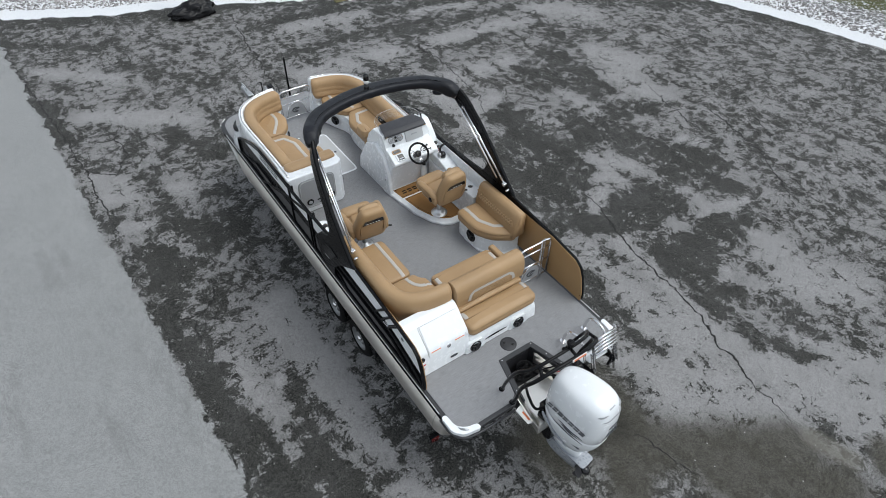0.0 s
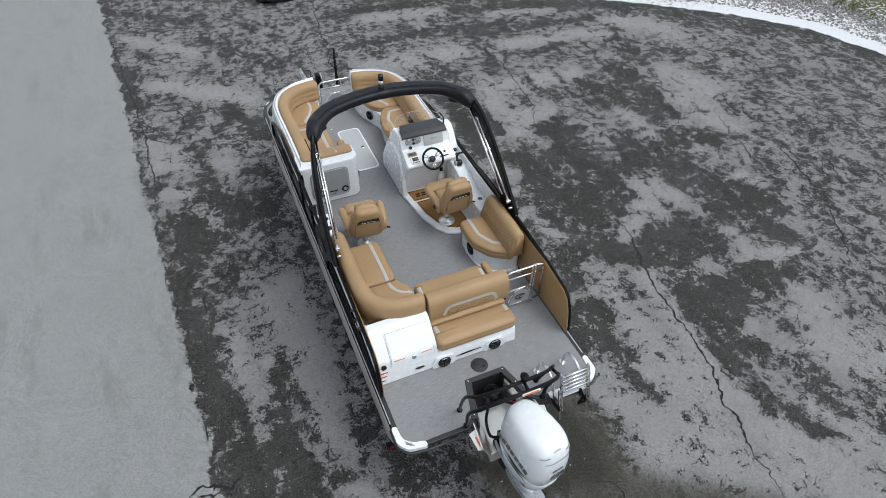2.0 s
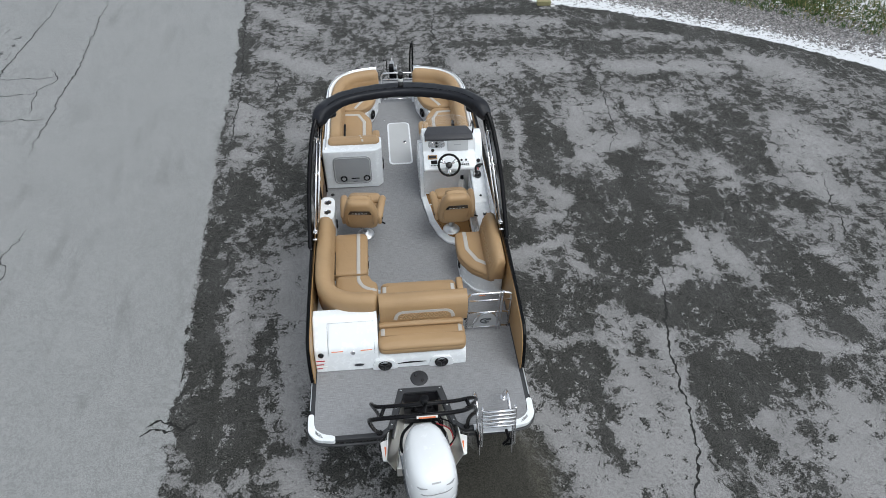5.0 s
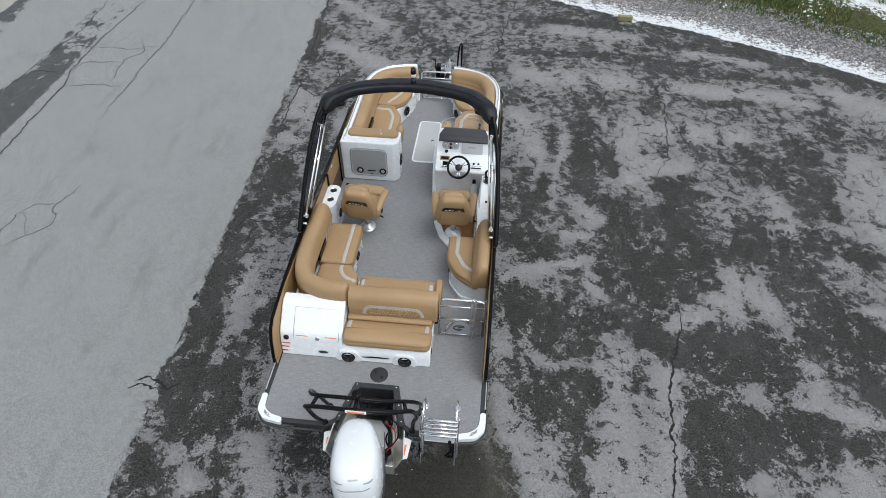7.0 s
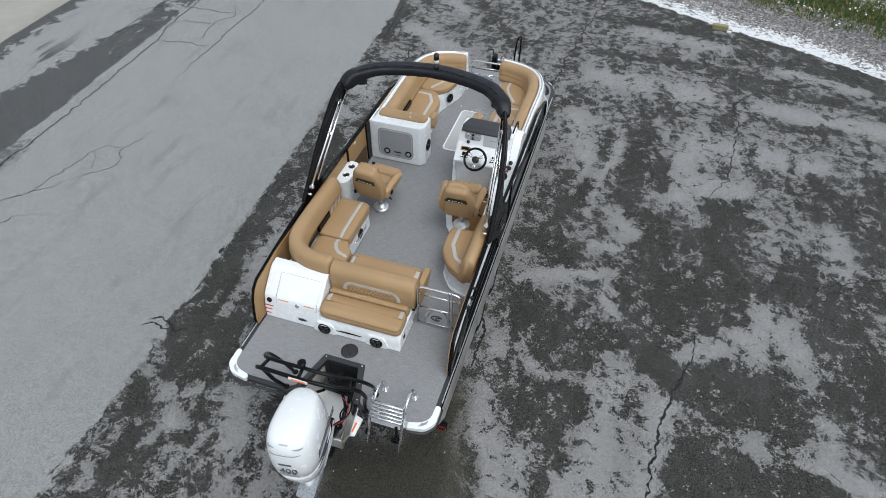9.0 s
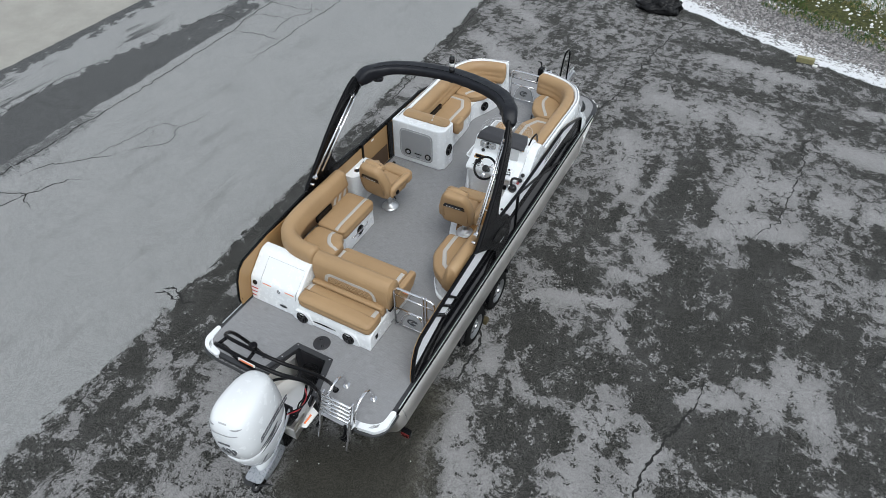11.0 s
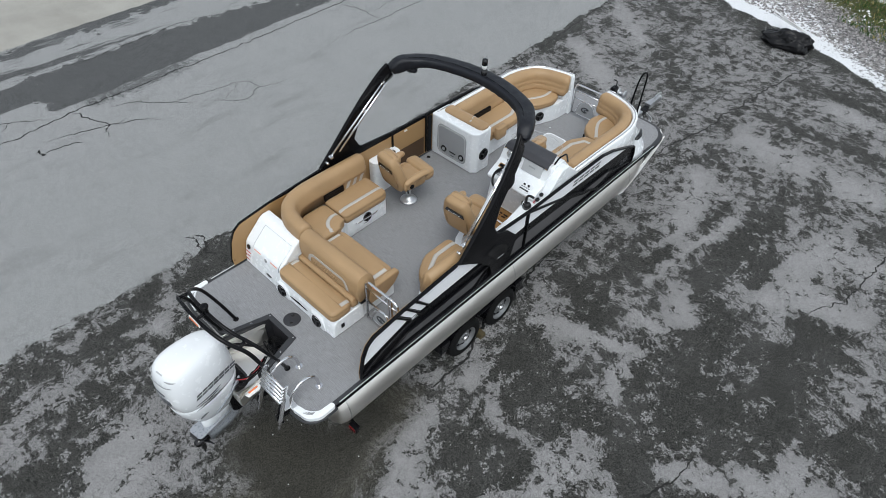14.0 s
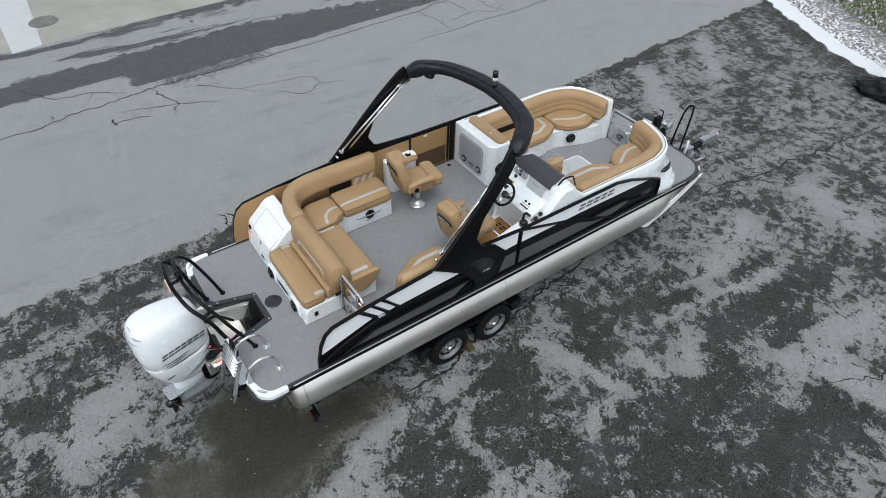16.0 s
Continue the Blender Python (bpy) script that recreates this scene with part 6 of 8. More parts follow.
# hatch lid folded over the front edge
front = lambda x, z, out=0.0: Vector((x, 0.842 - 0.03 * (1.70 - z) / 0.2 - out, z)) if z < 1.7 else Vector((x, 0.842 + 0.033 * (z - 1.70) / 0.145 - out, z))
lid_line = [(front(0, 1.775).y, 1.775, 0.0, 1.0), (front(0, 1.84).y, 1.84, 0.35, 0.94), (0.905, 1.885, 0.72, 0.7), (1.01, 1.981, 0.68, 0.73), (1.112, 2.074, 0.68, 0.73)]
bm, rows = bmesh.new(), []
for n, (y, z, up, back) in enumerate(lid_line):
    x0, x1 = -1.065 + 0.004 * n, -0.53 + 0.006 * n
    rows.append([bm.verts.new((x, y - back * h, z + up * h)) for x, h in ((x0, -0.004), (x0, 0.011), (x1, 0.011), (x1, -0.004))])
for a, b in zip(rows, rows[1:]):
    for k in range(4):
        bm.faces.new((a[k], a[(k + 1) % 4], b[(k + 1) % 4], b[k]))
bm.faces.new(rows[0]), bm.faces.new(rows[-1])
bmesh.ops.bevel(bm, geom=[e for e in bm.edges if e.calc_face_angle(0) > 1.0], offset=0.005, segments=2, affect="EDGES", clamp_overlap=True)
lid = hard("hatch_lid", bm, WHITE, stern, "white hatch lid folding down over the front")
edge = [(x, y - back * 0.002, z + up * 0.002) for x, rows in ((-1.072, lid_line), (-0.518, lid_line[::-1])) for y, z, up, back in rows]
part("hatch_gap", tube(edge, 0.003, 4, closed=True), GREY_PLASTIC, lid)
part("lock", lathe(front(-0.78, 1.805, 0.006), (0, -1, 0.2), [(0, 0.03), (0.008, 0.03), (0.012, 0.02), (0.008, 0.01)], 16), STEEL, lid, "round chrome lock")
for x in (-0.965, -0.615):
    for z, c in ((1.838, ORANGE), (1.820, LABEL_WHITE)):
        low = [front(x + dx, z + dz, 0.010) for dx, dz in ((-0.07, -0.006), (0.07, -0.006), (0.07, 0.006), (-0.07, 0.006))]
        part("warning_label", solid(bmesh.new(), low, [q + Vector((0, -0.003, 0)) for q in low]), c, lid, smooth=False)
for k, (z, w, mat) in enumerate(((1.70, 0.11, RED), (1.675, 0.13, LABEL_WHITE), (1.64, 0.09, RED), (1.60, 0.13, LABEL_WHITE), (1.575, 0.07, RED))):
    bm = solid(bmesh.new(), [front(-1.235, z - 0.006), front(-1.235 + w, z - 0.006), front(-1.235 + w, z + 0.006), front(-1.235, z + 0.006)], [front(-1.235, z - 0.006, 0.004), front(-1.235 + w, z - 0.006, 0.004), front(-1.235 + w, z + 0.006, 0.004), front(-1.235, z + 0.006, 0.004)])
    part("warning_label", bm, mat, stern, smooth=False)
part("fuel_filler", lathe((-1.165, 0.862, 1.79), (0, -1, 0.25), [(0, 0.034), (0.012, 0.034), (0.016, 0.02)], 16), BLACK_GLOSS, stern, "round black filler cap")
for name, a, b, d, mat in (("maker_badge", 0.068, 0.026, 0.006, SATIN), ("badge_field", 0.056, 0.017, 0.010, INK)):
    ring = [front(-0.72 + a * math.cos(t), 1.60 + b * math.sin(t), 0.0) for t in np.linspace(0, math.tau, 25)[:-1]]
    part(name, solid(bmesh.new(), ring, [q + Vector((0, -d, 0)) for q in ring]), mat, stern, "oval silver badge" if mat is SATIN else "", smooth=False)
for x in (-0.405, 0.29):
    hard("speaker_pod", front_prism(rounded([(x - 0.17, D), (x + 0.17, D), (x + 0.11, 1.68), (x - 0.11, 1.68)], 0.05), 0.795, 0.84, 0.012), WHITE, stern)
    speaker((x, 0.794, 1.585), (0, -1, 0.12), stern, 0.085)
part("grille_slit", tube(curve([(-0.25, 0.808, 1.585), (-0.1, 0.806, 1.60), (0.1, 0.806, 1.60)], 4), [0.004 + 0.006 * math.sin(math.pi * i / 8) for i in range(9)], 6), BLACK, stern)
hard("plug_socket", box(0.598, 0.606, 0.93, 0.98, 1.60, 1.67, 0.004), BLACK, stern)
pad = thing("sun_pad", (0.06, 1.0, 1.7), "tan vinyl aft-facing seat with grey end bands", "seat cushion")
shape = [(-0.47, 0.815), (0.60, 0.815), (0.60, 1.135), (-0.47, 1.135)]
seat = part("seat", cushion(shape, 1.755, 1.925, 0.05), TAN, pad)
part("seat", cushion([(-0.46, 1.13), (0.59, 1.13), (0.59, 1.235), (-0.46, 1.235)], 1.77, 1.945, 0.04, 0.006, 0.03), TAN, pad, "tan rear roll")
for x in (-0.41, 0.54):
    part("seat_band", inlaid(shape, 1.925, [(x, 0.99), (x, 1.135)], 0.05, 0.05), PIPING, seat)
part("seam", tube([(-0.45, 0.985, 1.921), (0.58, 0.985, 1.921)], 0.007, 5), TAN, seat)

# ---- starboard side lounge ----
side_seat = thing("side_lounge", (1.0, 2.3, D), "tan side lounge seat on a white curved base", "lounge seat")
shape = [(0.655, 2.74), (0.655, 2.28), (0.80, 2.03), (1.06, 1.86), (1.12, 1.88), (1.12, 2.74)]
seat = part("seat", cushion(shape, 1.78, 1.955, 0.05), TAN, side_seat)
part("seat_band", inlaid(shape, 1.955, [(0.79, 2.74), (0.79, 2.36), (0.90, 2.14), (1.08, 2.02)], 0.055, 0.05), PIPING, seat)
part("backrest", sweep([(1.235, 1.82), (1.235, 2.1), (1.235, 2.4), (1.235, 2.76)], [(0.0, 1.85), (0.0, 2.18), (0.02, 2.25), (0.07, 2.285), (0.13, 2.275), (0.17, 2.22), (0.19, 2.14), (0.215, 2.05), (0.23, 1.95), (0.23, 1.85)], 0.05), TAN, side_seat, "tan vinyl backrest")
bm = bmesh.new()
for i in range(16):
    for j in range(3):
        lathe((1.026 + 0.014 * j, 1.92 + 0.05 * i + 0.025 * j, 2.08 + 0.034 * j), (-1, 0, 0.3), [(-0.008, 0.033), (0.003, 0.03), (0.006, 0.012)], 4, bm)
part("quilted_insert", bm, TAN, side_seat)
hard("base", prism(rounded([(0.70, 2.74), (0.70, 2.24), (0.86, 2.0), (1.10, 1.92), (1.24, 1.92), (1.24, 2.74)], 0.08), D, 1.80, 0.015), WHITE, side_seat, "white curved seat base")
hard("kick", prism(rounded([(0.68, 2.6), (0.70, 2.20), (0.88, 1.95), (1.12, 1.89), (1.24, 1.89), (1.24, 2.6)], 0.08), D, D + 0.03, 0.01), WHITE, side_seat)
speaker((0.698, 2.40, 1.67), (-1, 0, 0), side_seat, 0.10)

# ---- helm ----
helm = thing("helm_console", (0.75, 4.3, D), "white moulded helm console with charcoal dash pad", "helm console")
prof = [(4.08, D), (4.02, 2.05), (3.90, 2.12), (3.885, 2.17), (3.92, 2.20), (4.12, 2.295), (4.17, 2.31), (4.235, 2.505), (4.27, 2.515), (4.55, 2.49), (4.68, 2.34), (4.78, 2.18), (4.78, D)]
hard("body", side_prism(prof, 0.32, 1.13, 0.02, 3), WHITE, helm, "white moulded console body")
wing = [(4.02, D), (3.98, 2.05), (4.12, 2.22), (4.25, 2.40), (4.36, 2.485), (4.50, 2.48), (4.78, 2.24), (4.80, D)]
hard("wing", side_prism(wing, 1.12, 1.245, 0.025, 3), WHITE, helm, "white side wing")
left = [(3.98, D), (4.06, 1.95), (4.20, 2.20), (4.42, 2.30), (4.72, 2.16), (4.98, 1.75), (5.02, D)]
hard("cheek", side_prism(left, 0.265, 0.33, 0.02, 3), WHITE, helm, "white rounded side cheek")
hard("cheek_hatch", side_prism(rounded([(4.28, 1.68), (4.30, 2.05), (4.42, 2.2), (4.66, 2.1), (4.86, 1.75), (4.82, 1.68)], 0.08), 0.258, 0.268, 0.004, 1), WHITE, helm)
part("cheek_lock", lathe((0.262, 4.12, 1.78), (-1, 0, 0), [(0, 0.018), (0.006, 0.016), (0.008, 0.008)], 12), STEEL, helm)
# padded brow
bm = side_prism(rounded([(4.20, 2.50), (4.205, 2.535), (4.28, 2.57), (4.48, 2.565), (4.58, 2.48)], 0.03), 0.35, 1.09, 0.02, 3)
for v in bm.verts:
    v.co.x = 0.72 + (v.co.x - 0.72) * (1.0 - 0.35 * max(0.0, v.co.y - 4.35) / 0.25)
    v.co.y += 0.10 * (1 - ((v.co.x - 0.715) / 0.36) ** 2) * 0.5
    v.co.z -= 0.025 * ((v.co.x - 0.715) / 0.36) ** 2
brow = part("dash_pad", bm, CHARCOAL_PAD, helm, "charcoal padded brow with tan stitching")
part("stitching", tube([(x, 4.197 + 0.05 * (1 - ((x - 0.715) / 0.36) ** 2), 2.508 - 0.025 * ((x - 0.715) / 0.36) ** 2) for x in np.linspace(0.35, 1.085, 16)], 0.006, 5), TAN, brow)
# low windscreen
arc = [(0.33, 4.36), (0.36, 4.54), (0.50, 4.68), (0.72, 4.72), (0.95, 4.68), (1.07, 4.54), (1.10, 4.36)]
rows = curve(arc, 5)
bm = bmesh.new()
ring = [[bm.verts.new((p.x, p.y, z)) for p in rows] for z in (2.44, 2.60)]
for k in range(len(rows) - 1):
    bm.faces.new((ring[0][k], ring[0][k + 1], ring[1][k + 1], ring[1][k]))
bmesh.ops.solidify(bm, geom=bm.faces[:], thickness=0.006)
screen = part("windscreen", bm, GLASS, helm, "low clear windscreen")
screen.visible_shadow = False
part("screen_edge", tube([(p.x, p.y, 2.602) for p in rows], 0.0025, 5), SCREEN, screen)
part("grab_rail", tube(bend([(1.10, 4.34, 2.50), (1.12, 4.40, 2.60), (1.12, 4.58, 2.58), (1.12, 4.66, 2.40)], 0.05), 0.012, 8), BLACK, helm)
# instruments lie on the raked panel between the shelf and the brow
low_edge, high_edge = Vector((0, 4.17, 2.31)), Vector((0, 4.235, 2.505))
rake = (high_edge - low_edge).normalized()
out_up = Vector((0, -rake.z, rake.y))


def on_panel(x, d, h=0.0):
    return Vector((x, 0, 0)) + low_edge + rake * d + out_up * h


def plate(x0, x1, d0, d1, h0, h1, r=0.02, fn=on_panel):
    lowp = [fn(x, d, h0) for x, d in rounded([(x0, d0), (x1, d0), (x1, d1), (x0, d1)], r, 3)]
    highp = [fn(x, d, h1) for x, d in rounded([(x0, d0), (x1, d0), (x1, d1), (x0, d1)], r, 3)]
    return solid(bmesh.new(), lowp, highp, 0.003, 1)


display = hard("chart_display", plate(0.70, 1.02, 0.0, 0.195, -0.01, 0.018, 0.012), SCREEN, helm, "covered grey chart display")
part("maker_mark", glyphs(on_panel(0.80, 0.09, 0.019), (1, 0, 0), rake, 1, 0.02, 0.006, 0.002, 0.0, 5.5), GREY_PLASTIC, display, smooth=False)
gauge = hard("gauge_panel", plate(0.40, 0.66, 0.055, 0.165, -0.01, 0.008, 0.05), GREY_PLASTIC, helm, "silver gauge panel")
for x, r in ((0.455, 0.048), (0.605, 0.048)):
    g = part("gauge", lathe(on_panel(x, 0.108, 0.006), out_up, [(0, r), (0.016, r), (0.020, r * 0.9), (0.014, r * 0.8), (0.014, 0.01)], 20), STEEL, gauge, "chrome-ringed dial")
    part("dial", lathe(on_panel(x, 0.108, 0.020), out_up, [(0, r * 0.8), (0.002, r * 0.78)], 20), GREY_PLASTIC, g)
    part("needle", tube([on_panel(x, 0.108, 0.023), on_panel(x + 0.02, 0.128, 0.023)], 0.003, 4), INK, g)
part("small_gauge", lathe(on_panel(0.53, 0.135, 0.008), out_up, [(0, 0.02), (0.010, 0.018), (0.010, 0.005)], 12), BLACK_GLOSS, gauge)
part("small_gauge", lathe(on_panel(0.53, 0.08, 0.008), out_up, [(0, 0.02), (0.010, 0.018), (0.010, 0.005)], 12), BLACK_GLOSS, gauge)
part("power_knob", lathe(on_panel(0.47, 0.02, 0.0), out_up, [(0, 0.026), (0.02, 0.024), (0.024, 0.012)], 14), BLACK_GLOSS, helm)
# lower shelf of the dash
shelf0, shelf1 = Vector((0, 3.92, 2.20)), Vector((0, 4.12, 2.295))
lie = (shelf1 - shelf0).normalized()
lie_up = Vector((0, -lie.z, lie.y))


def on_shelf(x, d, h=0.0):
    return Vector((x, 0, 0)) + shelf0 + lie * d + lie_up * h


tray = hard("phone_tray", plate(0.385, 0.53, 0.13, 0.20, -0.005, 0.012, 0.01, on_shelf), TAN_SKIN, helm, "tan-rimmed phone tray")
hard("tray_well", plate(0.40, 0.515, 0.142, 0.188, 0.0, 0.014, 0.006, on_shelf), BLACK_GLOSS, tray)
hub = Vector((0.685, 3.775, 2.335))
# switch panels on the front edge
for x0, x1, label in ((0.40, 0.555, "stereo panel"), (0.85, 1.03, "switch panel")):
    p = hard(label.replace(" ", "_"), plate(x0, x1, -0.005, 0.115, -0.004, 0.012, 0.012, on_shelf), WHITE, helm, "white " + label)
    if x0 < 0.5:
        hard("screen", plate(x0 + 0.03, x1 - 0.03, 0.04, 0.105, 0.008, 0.015, 0.006, on_shelf), BLACK_GLOSS, p)
        for k in range(5):
            hard("button", plate(x0 + 0.02 + 0.023 * k, x0 + 0.037 + 0.023 * k, 0.008, 0.026, 0.008, 0.017, 0.003, on_shelf), BLACK, p)
    else:
        for k in range(5):
            hard("switch", plate(x0 + 0.018 + 0.03 * k, x0 + 0.042 + 0.03 * k, 0.008, 0.028, 0.008, 0.02, 0.003, on_shelf), BLACK, p)
        for k in range(4):
            hard("switch", plate(x0 + 0.02 + 0.037 * k, x0 + 0.05 + 0.037 * k, 0.045, 0.06, 0.008, 0.018, 0.003, on_shelf), STEEL, p)
        for k in range(2):
            part("knob", lathe(on_shelf(x0 + 0.05 + 0.07 * k, 0.09, 0.01), lie_up, [(0, 0.018), (0.02, 0.015), (0.022, 0.006)], 12), BLACK_GLOSS, p)
# steering wheel
tilt = Vector((0, -0.72, 0.69)).normalized()
wx, wy = Vector((1, 0, 0)), tilt.cross(Vector((1, 0, 0))).normalized()
wheel = part("steering_wheel", tube([hub + (wx * math.cos(a) + wy * math.sin(a)) * 0.158 for a in np.linspace(0, math.tau, 37)[:-1]], 0.017, 8, closed=True), BLACK, helm, "black-rimmed steering wheel with steel spokes")
for k in range(3):
    for spread in (-0.17, 0.17):
        a = k * math.tau / 3 + math.pi / 6
        d, e = (wx * math.cos(b) + wy * math.sin(b) for b in (a, a + spread))
        part("spoke", tube([hub - tilt * 0.02 + d * 0.03, hub + e * 0.15], 0.012, 6, flat=0.5), STEEL, wheel)
part("hub_cap", lathe(hub - tilt * 0.02, tilt, [(-0.02, 0.05), (0.0, 0.05), (0.012, 0.042), (0.014, 0.02)], 18), BLACK_GLOSS, wheel)
part("column", tube([hub - tilt * 0.03, hub - tilt * 0.16], 0.035, 10), BLACK, wheel)
# raised foot platform with a brown mat
deck_line = [(0.255, 4.20), (0.30, 3.80), (0.36, 3.42), (0.46, 3.12), (0.58, 2.95), (0.72, 2.885), (1.24, 2.885), (1.24, 4.20)]
platform = thing("helm_platform", (0.75, 3.5, D), "white raised helm platform with a brown foam mat", "platform")
hard("platform_body", prism(deck_line, D, D + 0.055, 0.018, 3), WHITE, platform)
hard("mat", prism([(0.40, 3.78), (0.44, 3.46), (0.53, 3.20), (0.64, 3.05), (0.76, 2.99), (0.98, 2.99), (0.98, 3.78)], D + 0.05, D + 0.061, 0.003, 1), TEAK, platform, "brown foam mat")
hard("mat", prism([(0.355, 4.06), (0.385, 3.81), (0.98, 3.81), (0.98, 4.06)], D + 0.05, D + 0.061, 0.003, 1), TEAK, platform, "brown foam mat with dark lettering")
for line in ([(0.425, 3.76), (0.465, 3.47), (0.55, 3.22), (0.655, 3.075), (0.765, 3.015), (0.96, 3.015), (0.96, 3.76)], [(0.375, 4.04), (0.40, 3.83), (0.96, 3.83), (0.96, 4.04)]):
    part("mat_groove", tube([(x, y, D + 0.0605) for x, y in line], 0.004, 4, closed=True), BLACK, platform)
marks("mark_block", (0.45, 3.89, D + 0.062), (1, 0, 0), (0, 1, 0), 5, 0.075, 0.03, BLACK, platform, 0.003, 0.1, 0.9)
# side pod with throttle and cup holder
pod = thing("helm_side_pod", (1.12, 3.4, D), "white side pod with throttle lever and cup holder", "side console")
hard("body", prism([(1.02, 2.80), (1.245, 2.80), (1.245, 4.02), (1.02, 4.02), (1.0, 3.5)], D + 0.05, 1.96, 0.02, 3), WHITE, pod)
hard("liner", side_prism([(2.78, 1.9), (2.78, 2.20), (4.5, 2.215), (4.5, 1.9)], 1.232, 1.249, 0.004, 1), WHITE, pod, "white inner liner")
hard("throttle_stand", side_prism([(3.30, 1.95), (3.36, 1.99), (3.75, 2.10), (4.02, 2.12), (4.02, 1.95)], 1.03, 1.24, 0.02, 3), WHITE, pod)
cup((1.15, 3.05, 1.962), pod, 0.042)
part("pod_plug", lathe((1.13, 3.42, 2.008), (0, -0.2, 1), [(0, 0.02), (0.008, 0.018)], 12), BLACK_GLOSS, pod)
base = part("throttle", lathe((1.12, 3.78, 2.10), (0.25, 0, 1), [(0, 0.06), (0.05, 0.055), (0.08, 0.035), (0.085, 0.02)], 16), BLACK_GLOSS, pod, "black throttle with chrome trim")
part("chrome_ring", lathe((1.075, 3.78, 2.14), (-1, 0, 0.2), [(0, 0.048), (0.012, 0.048), (0.016, 0.03)], 16), STEEL, base)
part("lever", tube(bend([(1.10, 3.78, 2.14), (1.09, 3.80, 2.26), (1.13, 3.80, 2.30), (1.20, 3.80, 2.30)], 0.03), 0.018, 8), BLACK_GLOSS, base)
part("kill_cord", tube([(1.15 + 0.02 * math.sin(k * 2.2), 3.88 + 0.008 * k, 2.14 + 0.015 * math.cos(k * 2.2)) for k in range(16)], 0.005, 5), RED, pod)
for y, z in ((3.95, 2.16), (4.03, 2.20)):
    part("dash_dial", lathe((1.17, y, z), (-0.2, -0.5, 0.85), [(0, 0.032), (0.016, 0.03), (0.02, 0.015)], 14), BLACK_GLOSS, pod)
bottle = part("extinguisher", lathe((0.92, 4.0, D + 0.075), (0, 0, 1), [(0, 0.045), (0.02, 0.05), (0.24, 0.05), (0.29, 0.025), (0.32, 0.022)], 16), LABEL_WHITE, helm, "small white fire extinguisher")
part("valve", lathe((0.92, 4.0, D + 0.39), (0, 0, 1), [(0, 0.03), (0.05, 0.025)], 10), BLACK, bottle)
# port side pod with two cup holders
pod = thing("port_side_pod", (-1.13, 3.3, D), "white moulded side pod with two cup holders", "side console")
hard("body", prism(rounded([(-1.245, 3.02), (-1.10, 3.02), (-1.04, 3.10), (-1.04, 3.48), (-1.10, 3.55), (-1.245, 3.55)], 0.05), D, 2.015, 0.02, 3), WHITE, pod)
cup((-1.14, 3.42, 2.017), pod, 0.054), cup((-1.14, 3.21, 2.017), pod, 0.054)
speaker((-1.04, 3.28, 1.72), (1, 0, 0), pod, 0.07)

